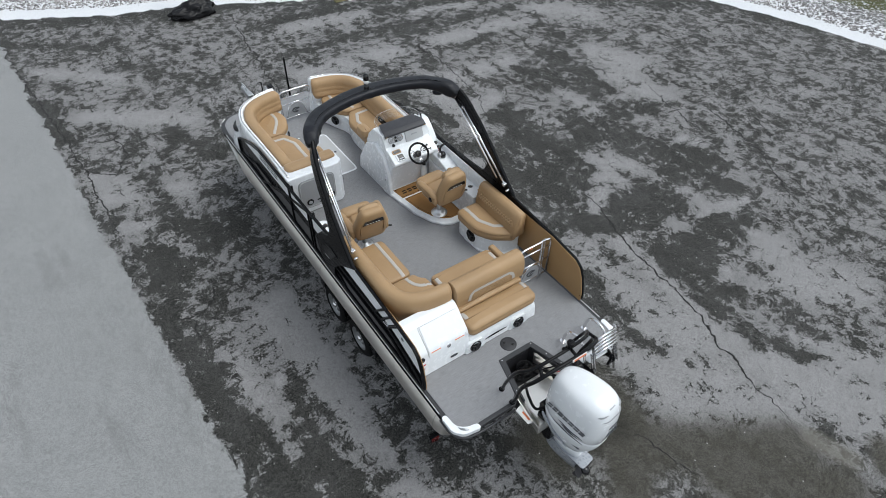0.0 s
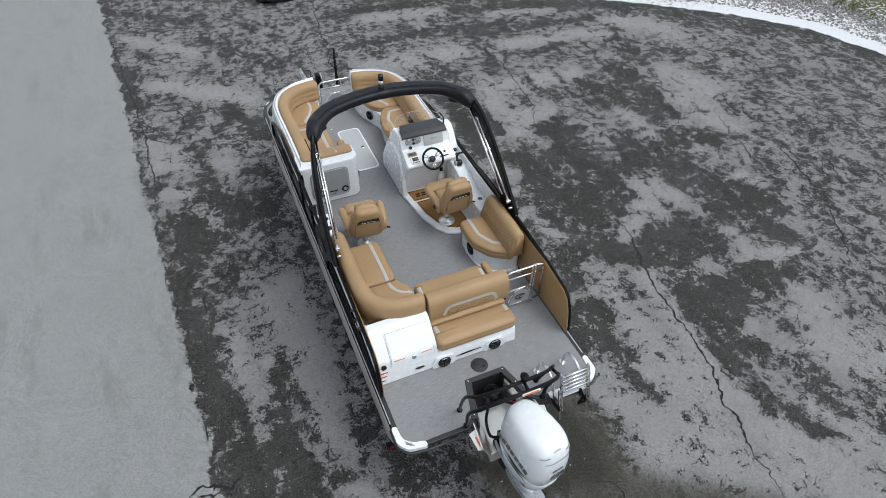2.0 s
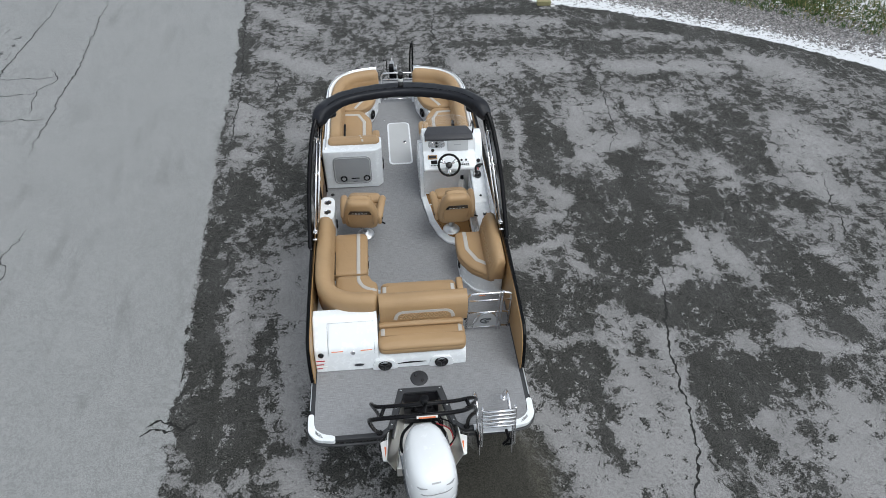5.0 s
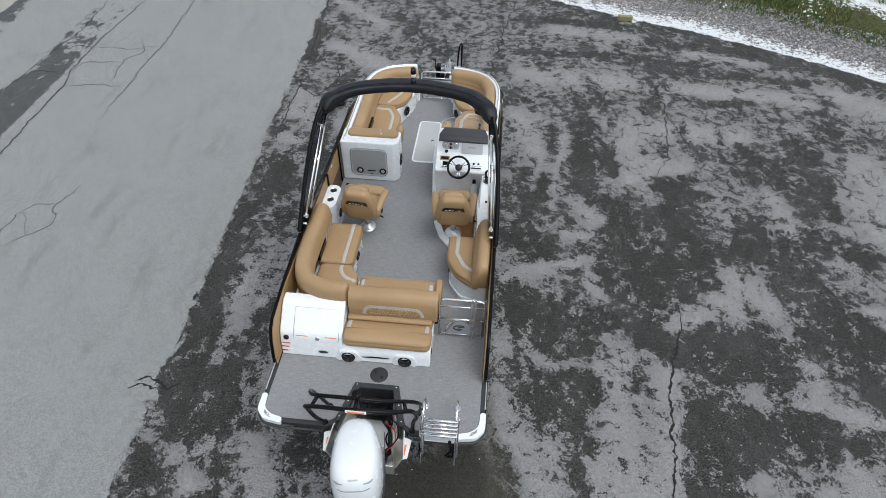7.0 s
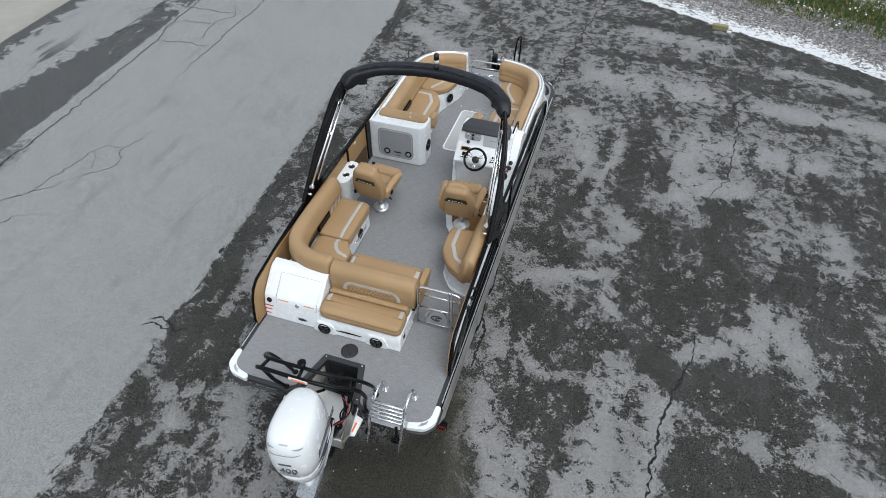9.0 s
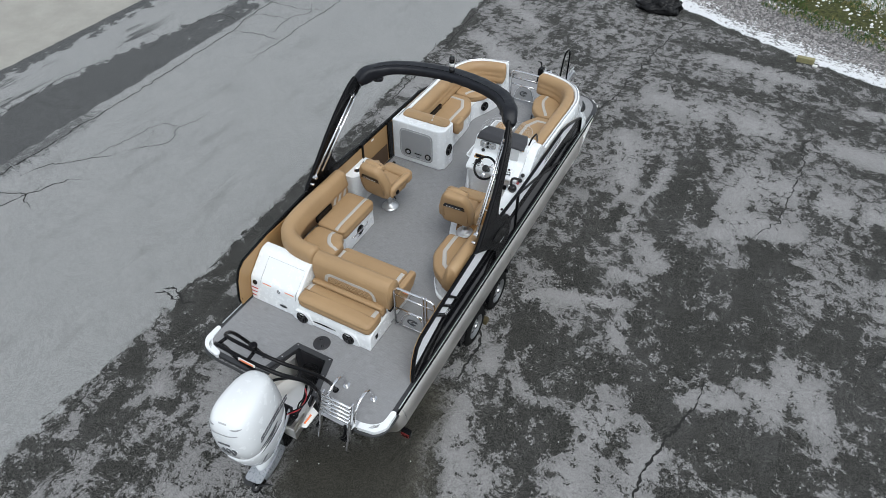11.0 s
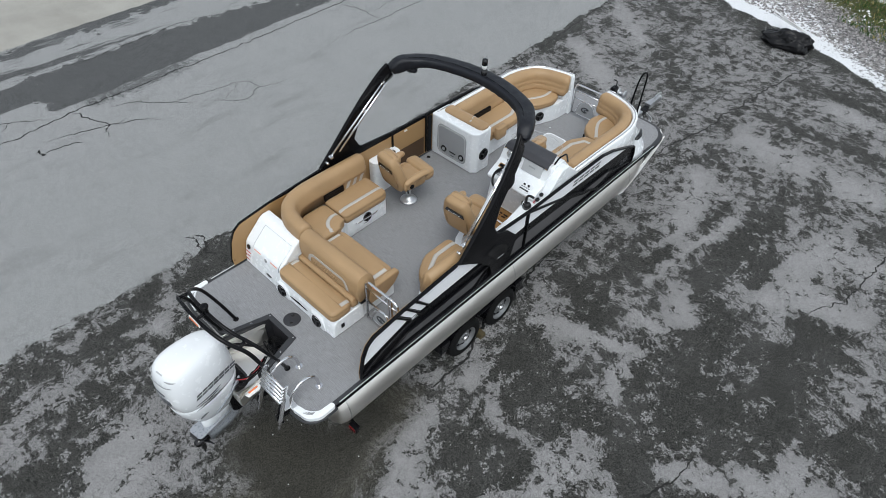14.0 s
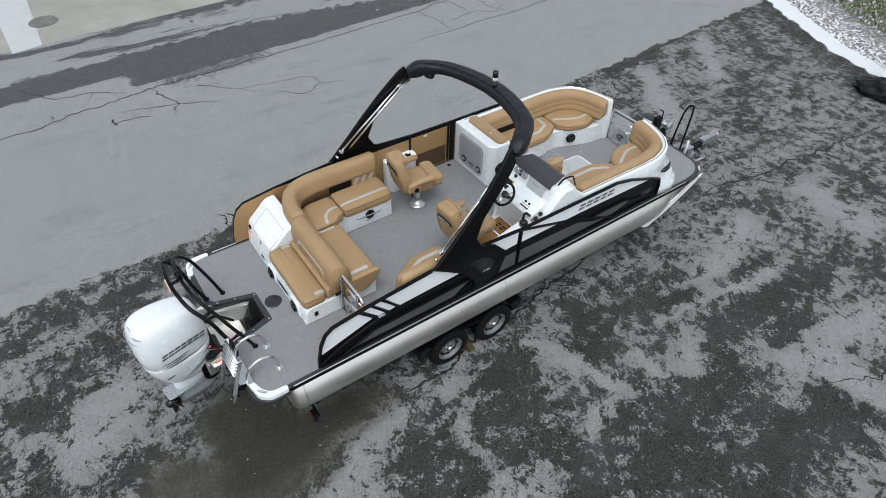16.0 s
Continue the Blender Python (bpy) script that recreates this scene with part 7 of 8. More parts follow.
# ---- captain's chairs ----
def captain_chair():
    chair = thing("captain_chair", (0, 0, 0), "tan vinyl captain's chair on a chrome pedestal", "chair", "captain's chairs")
    part("base_plate", lathe((0, 0, 0), (0, 0, 1), [(0, 0.13), (0.012, 0.126), (0.025, 0.10), (0.05, 0.055), (0.08, 0.042)], 28), SATIN, chair, "polished round base")
    part("pedestal", lathe((0, 0, 0.07), (0, 0, 1), [(0, 0.042), (0.16, 0.042), (0.162, 0.036), (0.30, 0.036)], 16), SATIN, chair)
    hard("slide", box(-0.15, 0.15, -0.16, 0.16, 0.35, 0.40, 0.012), BLACK, chair)
    made = set(chair.children_recursive)
    seat = part("seat", cushion([(-0.24, -0.22), (0.24, -0.22), (0.25, 0.16), (-0.25, 0.16)], 0.35, 0.49, 0.05), TAN, chair, "tan padded seat")
    part("seat_centre", cushion([(-0.15, -0.2), (0.15, -0.2), (0.15, 0.14), (-0.15, 0.14)], 0.46, 0.50, 0.02, 0.006), TAN, seat)
    part("bolster", cushion([(-0.245, 0.12), (0.245, 0.12), (0.235, 0.33), (-0.235, 0.33)], 0.37, 0.545, 0.06), TAN, seat, "flip-up front bolster")
    # back, leaning aft
    outline = rounded([(-0.21, 0.36), (0.21, 0.36), (0.25, 0.52), (0.235, 0.70), (0.18, 0.88), (0.13, 0.945), (-0.13, 0.945), (-0.18, 0.88), (-0.235, 0.70), (-0.25, 0.52)], 0.07, 4)
    bm = bmesh.new()
    rings = []
    for d, k in ((-0.075, 0.80), (-0.068, 0.92), (-0.04, 0.99), (0.0, 1.0), (0.04, 0.99), (0.066, 0.9), (0.072, 0.74)):
        rings.append([bm.verts.new((x * k, -0.27 - 0.20 * (z - 0.45) + d + 0.25 * x * x, 0.65 + (z - 0.65) * k)) for x, z in outline])
    n = len(outline)
    for a, b in zip(rings, rings[1:]):
        for i in range(n):
            bm.faces.new((a[i], a[(i + 1) % n], b[(i + 1) % n], b[i]))
    bm.faces.new(rings[0]), bm.faces.new(rings[-1])
    back = part("backrest", bm, TAN, chair, "tan padded back with a black badge")
    part("headrest", cushion([(-0.15, -0.36), (0.15, -0.36), (0.16, -0.22), (-0.16, -0.22)], 0.82, 0.965, 0.05), TAN, back)
    y = lambda z: -0.27 - 0.20 * (z - 0.45) - 0.079
    low = [(-0.16, y(0.715), 0.715), (0.16, y(0.715), 0.715), (0.145, y(0.785), 0.785), (-0.12, y(0.785), 0.785)]
    badge = hard("badge", solid(bmesh.new(), low, [(a, b - 0.008, c) for a, b, c in low], 0.003, 1), BLACK_GLOSS, back, "black badge with silver blocks")
    marks("mark_block", (-0.105, y(0.733) - 0.0085, 0.733), (1, 0, 0), (0, 0.2, 1), 5, 0.034, 0.015, LABEL_WHITE, badge, 0.002, 0.1, 0.85)
    bm = tube(bend([(-0.17, y(0.47) + 0.02, 0.47), (-0.18, y(0.66) + 0.015, 0.66), (-0.11, y(0.86) + 0.012, 0.86), (0.11, y(0.86) + 0.012, 0.86), (0.18, y(0.66) + 0.015, 0.66), (0.17, y(0.47) + 0.02, 0.47)], 0.08), 0.008, 5)
    part("seam", bm, TAN, back)
    for s in (-1, 1):
        arm = part("arm_rest", tube(curve([(s * 0.245, -0.26, 0.52), (s * 0.258, -0.14, 0.565), (s * 0.272, 0.02, 0.59), (s * 0.28, 0.14, 0.585)], 5), [0.04] + [0.052] * 13 + [0.048, 0.034], 12, flat=0.85), TAN, chair, "tan padded arm rest")
        part("arm_side", cushion([(s * 0.225, -0.28), (s * 0.285, -0.28), (s * 0.285, -0.08), (s * 0.225, -0.08)], 0.40, 0.57, 0.025), TAN, arm)
        part("pivot", lathe((s * 0.28, -0.16, 0.46), (s, 0, 0), [(0, 0.04), (0.012, 0.036), (0.014, 0.02)], 14), BLACK, arm)
    part("recline_lever", tube([(0.26, -0.22, 0.42), (0.33, -0.27, 0.43)], 0.012, 6), BLACK, chair)
    for ob in set(chair.children_recursive) - made:
        ob.data.transform(Matrix.Translation((0, 0, 0.045)))
    return chair


chair = captain_chair()
chair.matrix_basis = pose(-0.625, 3.25, D, 0, 0, -5)
other = copy_thing(chair, pose(0.675, 3.20, D + 0.056, 0, 0, 2))
chair["label"] = "tan vinyl captain's chair on the grey deck beside the sofa"
other["label"] = "tan vinyl captain's chair on the brown helm mat"

# ---- outboard motor ----
motor = thing("outboard_motor", (0, -0.6, 0.4), "large white outboard motor on a grey lower unit", "outboard motor")


def loft(rows, seg=36, power=2.6):
    """Rounded-box sections: rows of (z, y back, y front, half width)."""
    bm, rings = bmesh.new(), []
    for z, ya, yb, w in rows:
        c, h = (ya + yb) / 2, (yb - ya) / 2
        ring = []
        for k in range(seg):
            a = k * math.tau / seg
            ca, sa = math.cos(a), math.sin(a)
            ring.append(bm.verts.new((w * math.copysign(abs(ca) ** (2 / power), ca), c + h * math.copysign(abs(sa) ** (2 / power), sa), z)))
        rings.append(ring)
    for a, b in zip(rings, rings[1:]):
        for k in range(seg):
            bm.faces.new((a[k], a[(k + 1) % seg], b[(k + 1) % seg], b[k]))
    bm.faces.new(rings[0]), bm.faces.new(rings[-1])
    return bm


def leaned(bm):
    """The cowl's upper part leans aft and its top slopes forward."""
    for v in bm.verts:
        f = min(1.0, max(0.0, (v.co.y + 0.88) / 0.58))
        v.co.x *= 1 - (0.10 + 0.16 * min(1.0, max(0.0, (v.co.z - 1.5) / 0.5))) * f * f
        v.co.z += 0.10 * (v.co.y + 0.75) * -1 * max(0, (v.co.z - 1.6)) / 0.6
    return bm


cowl = part("cowl", leaned(loft([(1.50, -1.13, -0.30, 0.262), (1.53, -1.15, -0.285, 0.276), (1.70, -1.17, -0.285, 0.284), (1.86, -1.165, -0.295, 0.279), (1.99, -1.14, -0.315, 0.264), (2.07, -1.105, -0.335, 0.240), (2.115, -1.055, -0.36, 0.212), (2.142, -0.99, -0.39, 0.182), (2.16, -0.90, -0.44, 0.13), (2.167, -0.80, -0.55, 0.06)], power=3.1)), MOTOR_WHITE, motor, "glossy white upper cowl")
lower = part("lower_cowl", loft([(0.98, -0.90, -0.42, 0.13), (1.06, -0.98, -0.38, 0.175), (1.18, -1.05, -0.34, 0.215), (1.32, -1.11, -0.31, 0.25), (1.44, -1.14, -0.29, 0.268), (1.492, -1.14, -0.29, 0.268)]), MOTOR_WHITE, motor, "white lower cowl with grey flashes")
part("cowl_gap", loft([(1.488, -1.128, -0.298, 0.258), (1.505, -1.128, -0.298, 0.258)]), GREY_PLASTIC, motor)
for s in (-1, 1):
    # maker's mark as letter-sized blocks on both flanks
    right = Vector((0, 1, 0.10)) if s > 0 else Vector((0, -1, -0.10))
    marks("mark_block", (s * 0.279, -0.95 if s > 0 else -0.42, 1.675 if s > 0 else 1.73), right, (0, 0, 1), 7, 0.068, 0.015, SILVER_INK, cowl, 0.007, 0.3, 1.0)
    for k, (z, a, b) in enumerate(((1.59, -0.98, -0.62), (1.555, -0.94, -0.66), (1.515, -1.0, -0.55))):
        part("flash", tube(curve([(s * 0.268, a, z - 0.012), (s * 0.282, (a + b) / 2, z), (s * 0.279, b, z + 0.025)], 5), [0.002 + 0.005 * math.sin(math.pi * i / 10) for i in range(11)], 5), INK, cowl)
    part("small_mark", glyphs((s * 0.222, -0.98 if s > 0 else -0.78, 1.28), (0, s, 0.12), (0.15 * s, 0, 1), 1, 0.013, 0.0, 0.012, 0.1, 14.0), SILVER_INK, lower, smooth=False)
    bm = solid(bmesh.new(), [(s * 0.205, -0.80, 1.12), (s * 0.235, -0.55, 1.30), (s * 0.235, -0.36, 1.47), (s * 0.225, -0.40, 1.36), (s * 0.20, -0.56, 1.20)], [(s * 0.225, -0.80, 1.12), (s * 0.262, -0.55, 1.30), (s * 0.266, -0.36, 1.47), (s * 0.255, -0.40, 1.36), (s * 0.225, -0.56, 1.20)], 0.004, 1)
    hard("grey_flash", bm, GREY_LEG, lower)
    # grey slivers stand for the shadows in the white top vent slots
    part("top_vent", tube(curve([(s * 0.10, -1.115, 2.078), (s * 0.16, -1.095, 2.068), (s * 0.20, -1.05, 2.055)], 4), [0.003 + 0.006 * math.sin(math.pi * i / 8) for i in range(9)], 6), GREY_PLASTIC, cowl)
part("cowl_seam", tube(curve([(-0.255, -0.95, 1.93), (-0.15, -1.125, 1.99), (0, -1.155, 2.0), (0.15, -1.125, 1.99), (0.255, -0.95, 1.93)], 6), 0.005, 5), GREY_PLASTIC, cowl)
hard("top_latch", box(-0.05, 0.05, -1.095, -1.075, 2.10, 2.118, 0.006), SCREEN, cowl)
writing("400", (0.015, -1.166, 1.70), (1, 0, 0), (0, 0.06, 1), 0.135, SILVER_INK, "model_number", cowl, 0.012)
part("small_mark", glyphs((-0.075, -1.168, 1.83), (1, 0, 0), (0, 0.1, 1), 1, 0.013, 0.0, 0.012, 0.1, 11.0), SILVER_INK, cowl, smooth=False)
part("mid_section", loft([(0.70, -0.92, -0.50, 0.075), (0.86, -0.92, -0.46, 0.085), (1.02, -0.90, -0.42, 0.12)], 28, 2.3), MOTOR_WHITE, motor, "white mid section")
gear = part("lower_unit", loft([(0.40, -0.99, -0.62, 0.012), (0.47, -1.0, -0.58, 0.022), (0.50, -1.02, -0.50, 0.06), (0.56, -1.03, -0.47, 0.075), (0.62, -1.02, -0.52, 0.055), (0.72, -0.97, -0.54, 0.05), (0.80, -0.96, -0.50, 0.07)], 24, 2.2), GREY_LEG, motor, "grey gear case with skeg")
hard("anti_ventilation_plate", prism(rounded([(-0.115, -1.16), (0.115, -1.16), (0.105, -0.80), (0.06, -0.46), (-0.06, -0.46), (-0.105, -0.80)], 0.05), 0.735, 0.755, 0.006), GREY_LEG, gear)
prop = part("propeller", lathe((0, -1.02, 0.56), (0, -1, 0), [(0, 0.065), (0.12, 0.06), (0.17, 0.05), (0.19, 0.02)], 16), BLACK_GLOSS, motor, "dark three-bladed propeller")
for k in range(3):
    bm = bmesh.new()
    a = k * math.tau / 3 + 0.4
    d, e = Vector((math.cos(a), 0, math.sin(a))), Vector((-math.sin(a), 0, math.cos(a)))
    c = Vector((0, -1.10, 0.56))
    ringp = [c + d * r + e * w + Vector((0, y, 0)) for r, w, y in ((0.05, -0.05, 0.05), (0.12, -0.09, 0.06), (0.19, -0.05, 0.04), (0.20, 0.03, 0.0), (0.14, 0.09, -0.06), (0.05, 0.05, -0.06))]
    hard("blade", solid(bm, ringp, [p + Vector((0, 0.008, 0)) for p in ringp], 0.002, 1), DARK_PLASTIC, prop)
for ob in [gear, *gear.children_recursive, prop, *prop.children_recursive]:
    ob.data.transform(Matrix.Translation((0, 0.10, 0.04)))
for ob in motor.children_recursive:
    ob.data.transform(Matrix.Translation((-0.04, -0.24, 0)) @ Matrix.Rotation(radians(8), 4, "Z") @ Matrix.Diagonal((0.95, 0.93, 1, 1)) @ Matrix.Translation((0, 0.29, 0)))
# swivel bracket and rigging
hard("bracket", side_prism(rounded([(-0.20, 0.95), (-0.20, 1.40), (-0.34, 1.42), (-0.46, 1.20), (-0.46, 0.85), (-0.36, 0.80)], 0.04), -0.16, 0.16, 0.015), BLACK, motor, "black clamp bracket")
for s in (-1, 1):
    part("tilt_arm", tube([(s * 0.12, -0.22, 0.98), (s * 0.12, -0.36, 0.90)], 0.03, 10), BLACK, motor)
    part("side_hose", tube(curve([(s * 0.17, -0.30, 1.40), (s * 0.26, -0.22, 1.36), (s * 0.24, -0.06, 1.42), (s * 0.12, 0.12, 1.34)], 5), 0.018, 8), BLACK, motor)
    hard("rig_block", box(s * 0.2 - 0.05, s * 0.2 + 0.05, -0.38, -0.26, 1.12, 1.34, 0.015), BLACK, motor)
part("power_cable", tube(curve([(0.20, -0.32, 1.42), (0.32, -0.24, 1.50), (0.30, -0.08, 1.50), (0.16, 0.06, 1.40)], 5), 0.007, 6), RED, motor)
part("power_cable", tube(curve([(0.22, -0.32, 1.46), (0.35, -0.20, 1.54), (0.32, -0.02, 1.53), (0.18, 0.12, 1.42)], 5), 0.009, 6), BLACK, motor)

# ---- black tow rail over the motor ----
rail = thing("tow_rail", (0, -0.1, D), "black tubular tow rail arching over the motor", "tow bar")
aft = [(-0.50, -0.06, D), (-0.55, -0.16, 1.78), (-0.58, -0.24, 2.10), (-0.52, -0.36, 2.33), (-0.35, -0.40, 2.41), (0.0, -0.42, 2.44), (0.35, -0.36, 2.36), (0.52, -0.22, 2.18), (0.57, -0.14, 1.95), (0.52, -0.08, 1.72), (0.50, -0.07, D)]
fwd = [(-0.49, 0.15, D), (-0.53, 0.04, 1.85), (-0.55, -0.10, 2.20), (-0.48, -0.24, 2.37), (-0.30, -0.29, 2.44), (0.0, -0.30, 2.46), (0.30, -0.25, 2.38), (0.50, -0.12, 2.20), (0.59, -0.02, 2.00), (0.58, 0.08, 1.75), (0.54, 0.16, D)]
part("aft_tube", tube(curve(aft, 6), 0.023, 10), BLACK, rail)
part("forward_tube", tube(curve(fwd, 6), 0.021, 10), BLACK, rail)
for t in (0.36, 0.5, 0.66):
    a, b = curve(aft, 6), curve(fwd, 6)
    part("cross_bar", tube([a[int(t * len(a))], b[int(t * len(b))]], 0.02, 8), BLACK, rail)
part("tow_pin", lathe((0.0, -0.30, 2.46), (0, 0, 1), [(0, 0.03), (0.08, 0.03), (0.082, 0.045), (0.10, 0.045), (0.105, 0.03)], 14), BLACK, rail, "black tow pin")
hard("warning_strip", solid(bmesh.new(), [(-0.09, -0.447, 2.436), (0.12, -0.447, 2.436), (0.12, -0.439, 2.464), (-0.09, -0.439, 2.464)], [(-0.09, -0.455, 2.437), (0.12, -0.455, 2.437), (0.12, -0.444, 2.468), (-0.09, -0.444, 2.468)]), LABEL_WHITE, rail, "white warning strip with orange print")
hard("warning_print", solid(bmesh.new(), [(-0.07, -0.456, 2.442), (0.10, -0.456, 2.442), (0.10, -0.450, 2.458), (-0.07, -0.450, 2.458)], [(-0.07, -0.458, 2.443), (0.10, -0.458, 2.443), (0.10, -0.452, 2.460), (-0.07, -0.452, 2.460)]), ORANGE, rail)
for x, y in ((-0.50, -0.06), (-0.49, 0.15), (0.50, -0.07), (0.54, 0.16)):
    part("foot_flange", lathe((x, y, D), (0, 0, 1), [(0, 0.036), (0.010, 0.035), (0.014, 0.026)], 14), BLACK, rail)

# ---- boarding ladder ----
ladder = thing("boarding_ladder", (0.8, 0.0, D), "polished folding boarding ladder with grab hoops", "ladder")
for x in (0.615, 0.985):
    part("grab_hoop", tube(curve([(x, 0.27, D), (x, 0.26, 1.64), (x, 0.21, 1.75), (x, 0.10, 1.80), (x, -0.02, 1.76), (x, -0.09, 1.65), (x, -0.12, 1.52), (x, -0.13, 1.36)], 5), 0.019, 10), STEEL, ladder, "polished grab hoop")
    hard("foot_pad", prism(rounded([(x - 0.035, 0.23), (x + 0.035, 0.23), (x + 0.035, 0.31), (x - 0.035, 0.31)], 0.03), D, D + 0.008), STEEL, ladder)
    hard("side_plate", side_prism([(-0.10, 1.965), (-0.145, 1.965), (-0.315, 1.46), (-0.27, 1.45)], x + 0.022, x + 0.042, 0.004, 1), STEEL, ladder)
    hard("side_plate", side_prism([(-0.17, 1.72), (-0.205, 1.72), (-0.335, 1.30), (-0.30, 1.29)], x + 0.002, x + 0.018, 0.004, 1), STEEL, ladder)
    hard("hook", side_prism([(-0.10, 1.48), (-0.30, 1.50), (-0.31, 1.45), (-0.12, 1.40)], x - 0.02, x, 0.006), BLACK, ladder)
for k in range(5):
    y, z = -0.135 - 0.018 * k, 1.935 - 0.046 * k
    part("rung", tube([(0.648, y - 0.02, z), (1.012, y - 0.02, z)], 0.018, 10, flat=0.85), STEEL, ladder)
hard("tread", side_prism([(-0.10, 1.545), (-0.20, 1.575), (-0.205, 1.56), (-0.105, 1.53)], 0.62, 1.01, 0.004, 1), SATIN, ladder, "flat satin ladder tread")
hard("mount_plate", box(0.58, 1.02, -0.13, -0.05, D + 0.005, D + 0.014, 0.003), SATIN, ladder)
part("strap", tube(curve([(0.93, -0.20, 1.60), (0.95, -0.26, 1.50), (0.90, -0.27, 1.40), (1.0, -0.25, 1.36)], 5), 0.018, 6), BLACK, ladder)

# ---- trailer ----
trailer = thing("boat_trailer", (0, 4.5, 0), "black tandem-axle boat trailer with silver wheels", "trailer")
for s in (-1, 1):
    hard("side_rail", box(s * 0.62 - 0.04, s * 0.62 + 0.04, 0.55, 7.4, 0.44, 0.56, 0.008), BLACK, trailer)
    for x in (0.62, 0.98):
        hard("bunk", box(s * x - 0.05, s * x + 0.05, 0.5, 6.7, 0.70, 0.765, 0.01), BLACK, trailer, "carpeted bunk")
    for y in (1.0, 2.2, 4.2, 5.4, 6.5):
        hard("bunk_post", box(s * 0.98 - 0.03, s * 0.98 + 0.03, y - 0.03, y + 0.03, 0.5, 0.71), BLACK, trailer)
    part("tongue_leg", tube([(s * 0.62, 7.3, 0.50), (s * 0.10, 8.5, 0.52)], 0.055, 4), BLACK, trailer)
    hard("guide_bracket", side_prism([(0.50, 0.60), (0.52, 0.72), (0.32, 0.84), (0.30, 0.74)], s * 0.98 - 0.05, s * 0.98 + 0.05, 0.01), BLACK, trailer)
    hard("lamp_arm", box(min(s * 0.98, s * 1.30), max(s * 0.98, s * 1.30), 0.50, 0.53, 0.62, 0.66, 0.006), BLACK, trailer)
    lamp = hard("tail_lamp", box(s * 1.26 - 0.07, s * 1.26 + 0.07, 0.44, 0.50, 0.60, 0.70, 0.012), BLACK, trailer)
    hard("lens", box(s * 1.26 - 0.055, s * 1.26 + 0.055, 0.425, 0.442, 0.615, 0.685, 0.006), LENS_RED, lamp, "dark red tail lamp lens")
for y in (0.62, 1.0, 2.2, 4.2, 5.4, 6.5, 7.2):
    hard("cross_beam", box(-1.02, 1.02, y - 0.03, y + 0.03, 0.46, 0.54, 0.006), BLACK, trailer)
for y in (2.62, 3.43):
    part("axle", tube([(-1.1, y, 0.33), (1.1, y, 0.33)], 0.035, 10), BLACK, trailer)
hard("tongue", box(-0.05, 0.05, 7.2, 9.75, 0.50, 0.62, 0.008), BLACK, trailer)
hard("tongue_sleeve", box(-0.065, 0.065, 9.3, 9.40, 0.485, 0.635, 0.008), ZINC, trailer)
coupler = hard("coupler", solid(bmesh.new(), [(-0.07, 9.68, 0.55), (0.07, 9.68, 0.55), (0.05, 10.2, 0.55), (-0.05, 10.2, 0.55)], [(-0.07, 9.68, 0.68), (0.07, 9.68, 0.68), (0.04, 10.16, 0.66), (-0.04, 10.16, 0.66)], 0.015), ZINC, trailer, "galvanised ball coupler")
part("latch", tube(bend([(0.0, 9.95, 0.66), (0.0, 10.0, 0.74), (0.0, 10.22, 0.72)], 0.03), 0.016, 8), ZINC, coupler)
part("ball_cup", lathe((0, 10.2, 0.54), (0, 0, 1), [(0, 0.05), (0.08, 0.055), (0.12, 0.03)], 14), ZINC, coupler)
for k in range(2):
    part("safety_chain", tube(curve([(0.06, 9.6, 0.52), (0.14 + 0.04 * k, 9.7, 0.34), (0.10, 9.5 - 0.1 * k, 0.30), (0.05, 9.45, 0.50)], 5), 0.012, 6), ZINC, trailer)
hard("hinge_plate", box(-0.075, 0.075, 9.20, 9.30, 0.49, 0.65, 0.01), ZINC, trailer)
# winch post, winch and hoop handle
hard("winch_post", box(-0.05, 0.05, 8.15, 8.27, 0.6, 1.42, 0.01), BLACK, trailer)
winch = part("winch", lathe((-0.07, 8.28, 1.48), (1, 0, 0), [(0, 0.09), (0.015, 0.09), (0.02, 0.04), (0.12, 0.04), (0.125, 0.09), (0.14, 0.09)], 18), ZINC, trailer, "galvanised winch drum")
part("crank", tube(bend([(-0.08, 8.28, 1.48), (-0.14, 8.28, 1.48), (-0.14, 8.27, 1.70), (-0.22, 8.27, 1.70)], 0.02), 0.010, 6), BLACK, winch)
hard("winch_frame", box(-0.08, 0.08, 8.2, 8.36, 1.36, 1.42, 0.01), ZINC, winch)
part("hoop_handle", tube(curve([(0.34, 8.02, 0.60), (0.33, 8.05, 1.3), (0.34, 8.09, 1.85), (0.36, 8.13, 2.06), (0.38, 8.20, 2.10), (0.40, 8.27, 2.02), (0.40, 8.28, 1.5), (0.39, 8.28, 0.60)], 6), 0.017, 8), BLACK, trailer, "tall black hoop handle")
for z in (0.85, 1.15):
    hard("step", box(0.30, 0.44, 8.00, 8.30, z, z + 0.03, 0.006), BLACK, trailer)
hard("step_arm", box(0.0, 0.46, 8.09, 8.15, 0.56, 0.62, 0.006), BLACK, trailer)
hard("bow_stop", box(-0.10, 0.0, 7.95, 8.10, 1.45, 1.72, 0.02), BLACK, trailer, "black rubber bow stop")
part("jack", tube([(0.12, 9.0, 0.08), (0.12, 9.0, 0.95)], 0.032, 10), ZINC, trailer, "galvanised tongue jack")
part("jack_wheel", lathe((0.09, 9.0, 0.09), (1, 0, 0), [(0, 0.08), (0.05, 0.08)], 16), RUBBER, trailer)


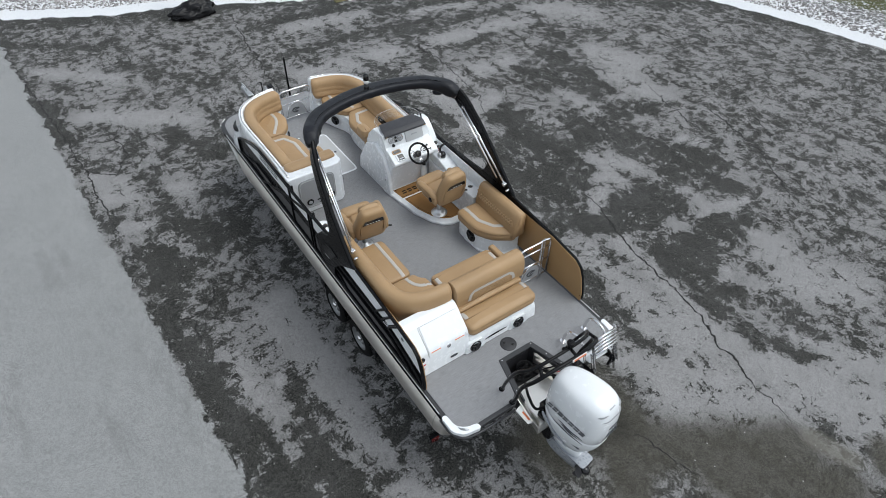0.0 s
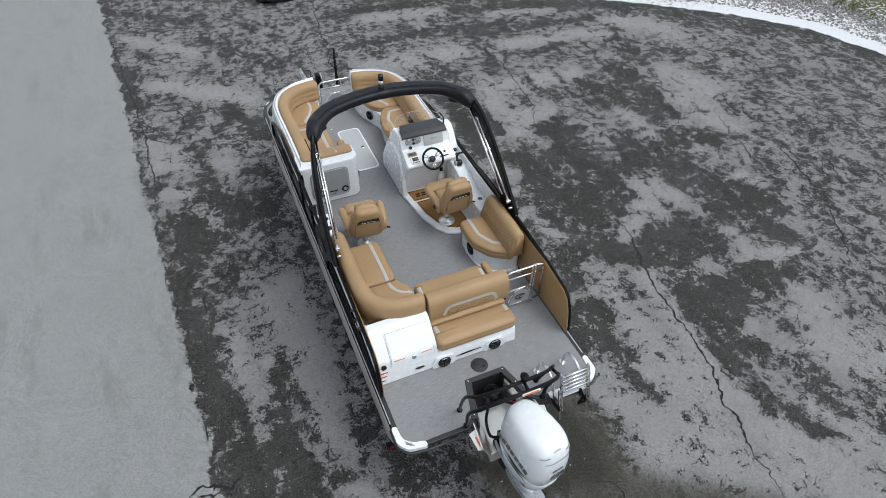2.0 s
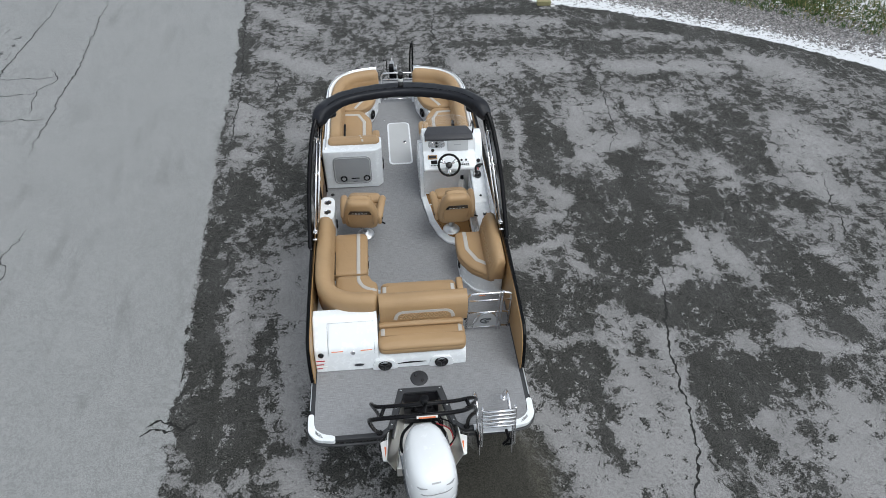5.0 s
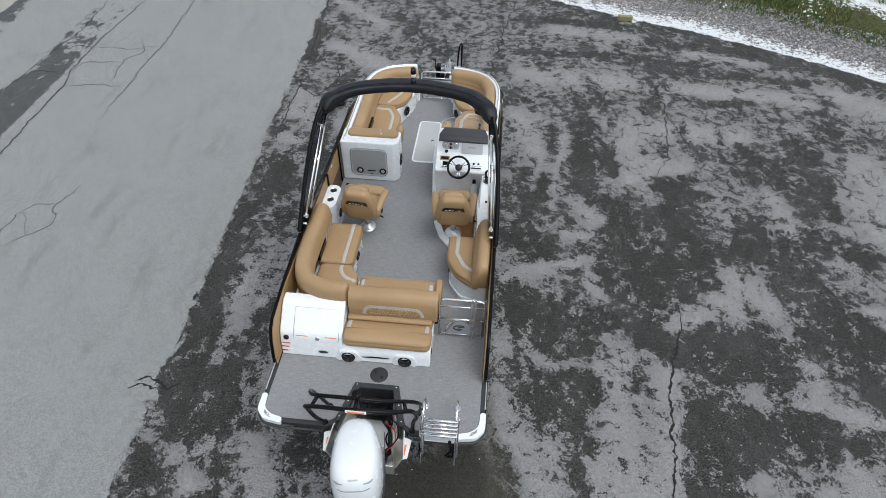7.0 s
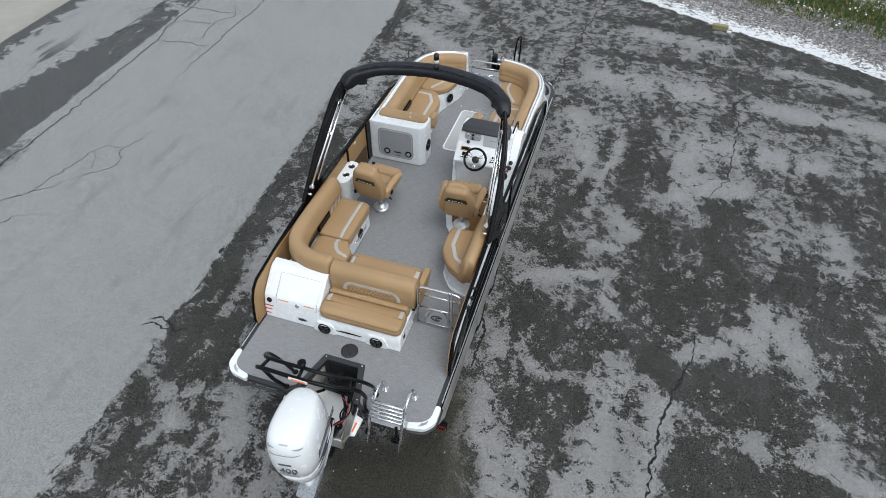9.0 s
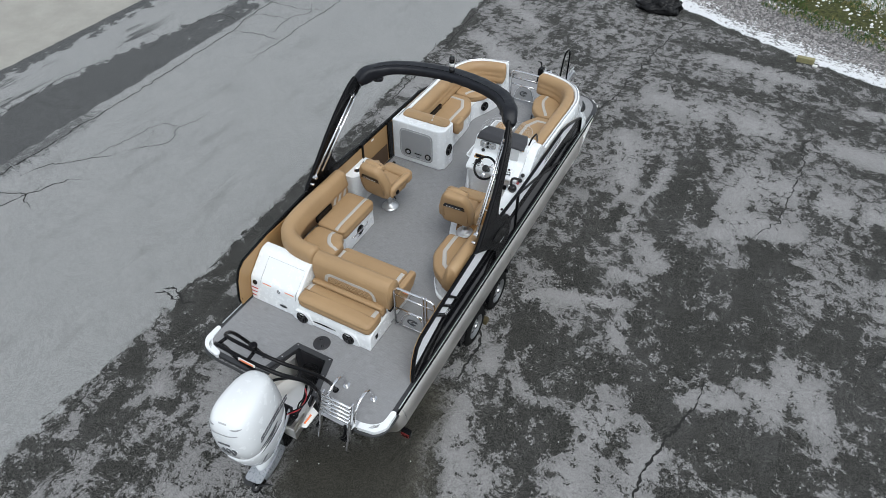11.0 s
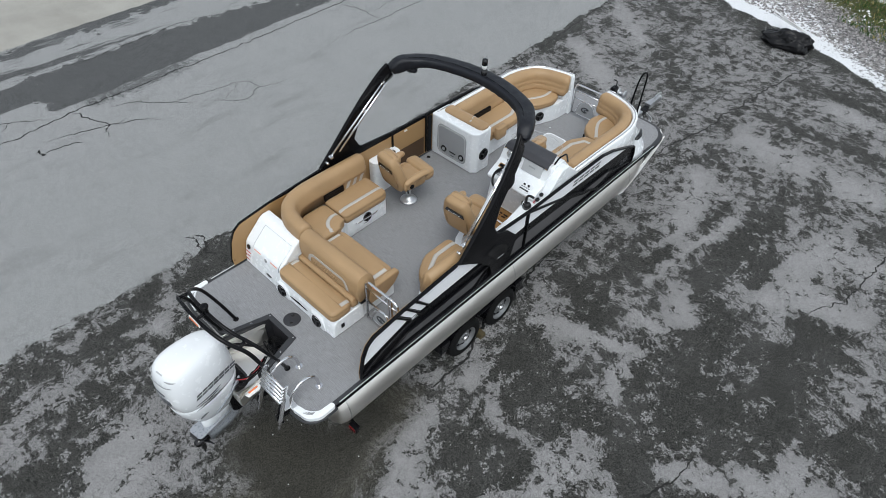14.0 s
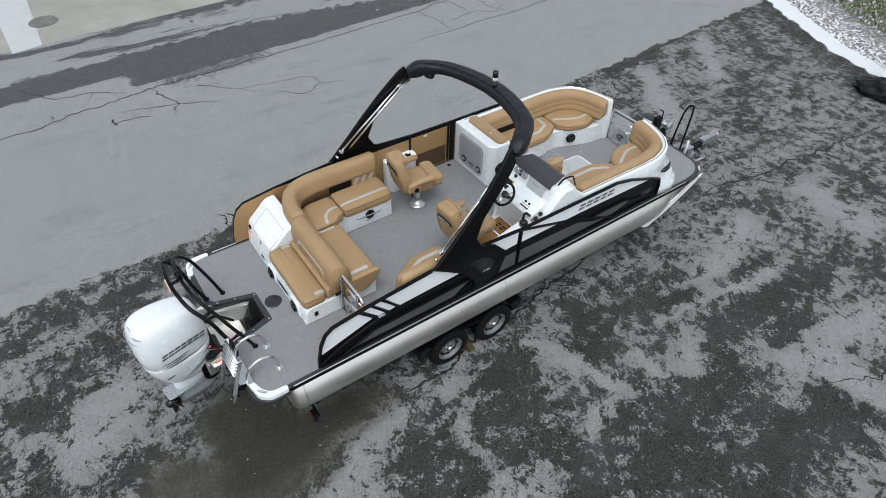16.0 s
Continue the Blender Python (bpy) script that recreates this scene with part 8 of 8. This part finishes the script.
def road_wheel():
    w = thing("trailer_wheel", (0, 0, 0), "black trailer tyre on a silver steel wheel", "wheel", "trailer wheels")
    tyre = part("tyre", lathe((0, 0, 0), (1, 0, 0), [(-0.10, 0.20), (-0.105, 0.27), (-0.085, 0.315), (-0.06, 0.33), (0.06, 0.33), (0.085, 0.315), (0.105, 0.27), (0.10, 0.205), (0.08, 0.19), (-0.08, 0.19)], 36), RUBBER, w, "black rubber tyre")
    for x in (-0.04, 0.0, 0.04):
        part("tread_groove", lathe((x - 0.004, 0, 0), (1, 0, 0), [(0, 0.331), (0.008, 0.331)], 36), BLACK, tyre)
    rim = part("rim", lathe((0, 0, 0), (1, 0, 0), [(-0.07, 0.19), (0.092, 0.205), (0.098, 0.20), (0.09, 0.185), (0.045, 0.17), (0.04, 0.13), (0.062, 0.10), (0.062, 0.05), (0.055, 0.04)], 32), RIM, w, "silver steel rim with slots")
    for k in range(8):
        a = k * math.tau / 8
        c = Vector((0.05, 0.147 * math.cos(a), 0.147 * math.sin(a)))
        part("slot", lathe(c, (1, 0, 0), [(-0.012, 0.024), (0.002, 0.022)], 8), BLACK, rim)
    part("hub_cap", lathe((0.05, 0, 0), (1, 0, 0), [(0, 0.045), (0.05, 0.042), (0.062, 0.025)], 16), STEEL, rim)
    for k in range(5):
        a = k * math.tau / 5
        part("lug_nut", lathe((0.06, 0.075 * math.cos(a), 0.075 * math.sin(a)), (1, 0, 0), [(0, 0.012), (0.018, 0.011)], 6), STEEL, rim)
    return w


first = road_wheel()
first.matrix_basis = pose(1.10, 2.62, 0.331)
copy_thing(first, pose(1.10, 3.43, 0.331))
copy_thing(first, pose(-1.10, 2.62, 0.331, 0, 0, 180)), copy_thing(first, pose(-1.10, 3.43, 0.331, 0, 0, 180))
for s in (-1, 1):
    for y in (2.62, 3.43):
        bm = bmesh.new()
        arc = [(y + 0.385 * math.cos(a), 0.34 + 0.385 * math.sin(a)) for a in np.linspace(0.15, math.pi - 0.15, 15)]
        inner = [(yy, zz - 0.012) for yy, zz in arc]
        for (a, b), (c, d) in zip(zip(arc, arc[1:]), zip(inner, inner[1:])):
            solid(bm, [(s * 0.98, *a), (s * 0.98, *b), (s * 0.98, *d), (s * 0.98, *c)], [(s * 1.19, *a), (s * 1.19, *b), (s * 1.19, *d), (s * 1.19, *c)])
        bmesh.ops.remove_doubles(bm, verts=bm.verts, dist=0.0005)
        part("fender", bm, BLACK, trailer, "black curved mudguard", smooth=False)
    hard("fender_bridge", box(min(s * 0.98, s * 1.18), max(s * 0.98, s * 1.18), 2.86, 3.19, 0.58, 0.62, 0.01), BLACK, trailer)
    for y in (2.2, 3.84):
        hard("fender_step", box(min(s * 0.98, s * 1.18), max(s * 0.98, s * 1.18), y - 0.09, y + 0.09, 0.40, 0.60, 0.012), BLACK, trailer)
chock = thing("wheel_chock", (1.2, 3.03, 0), "weathered wooden wheel chock between the trailer wheels", "wheel chock")
hard("wedge", side_prism([(2.95, 0.0), (2.97, 0.09), (3.05, 0.10), (3.08, 0.0)], 1.08, 1.22, 0.008), CHOCK_WOOD, chock)
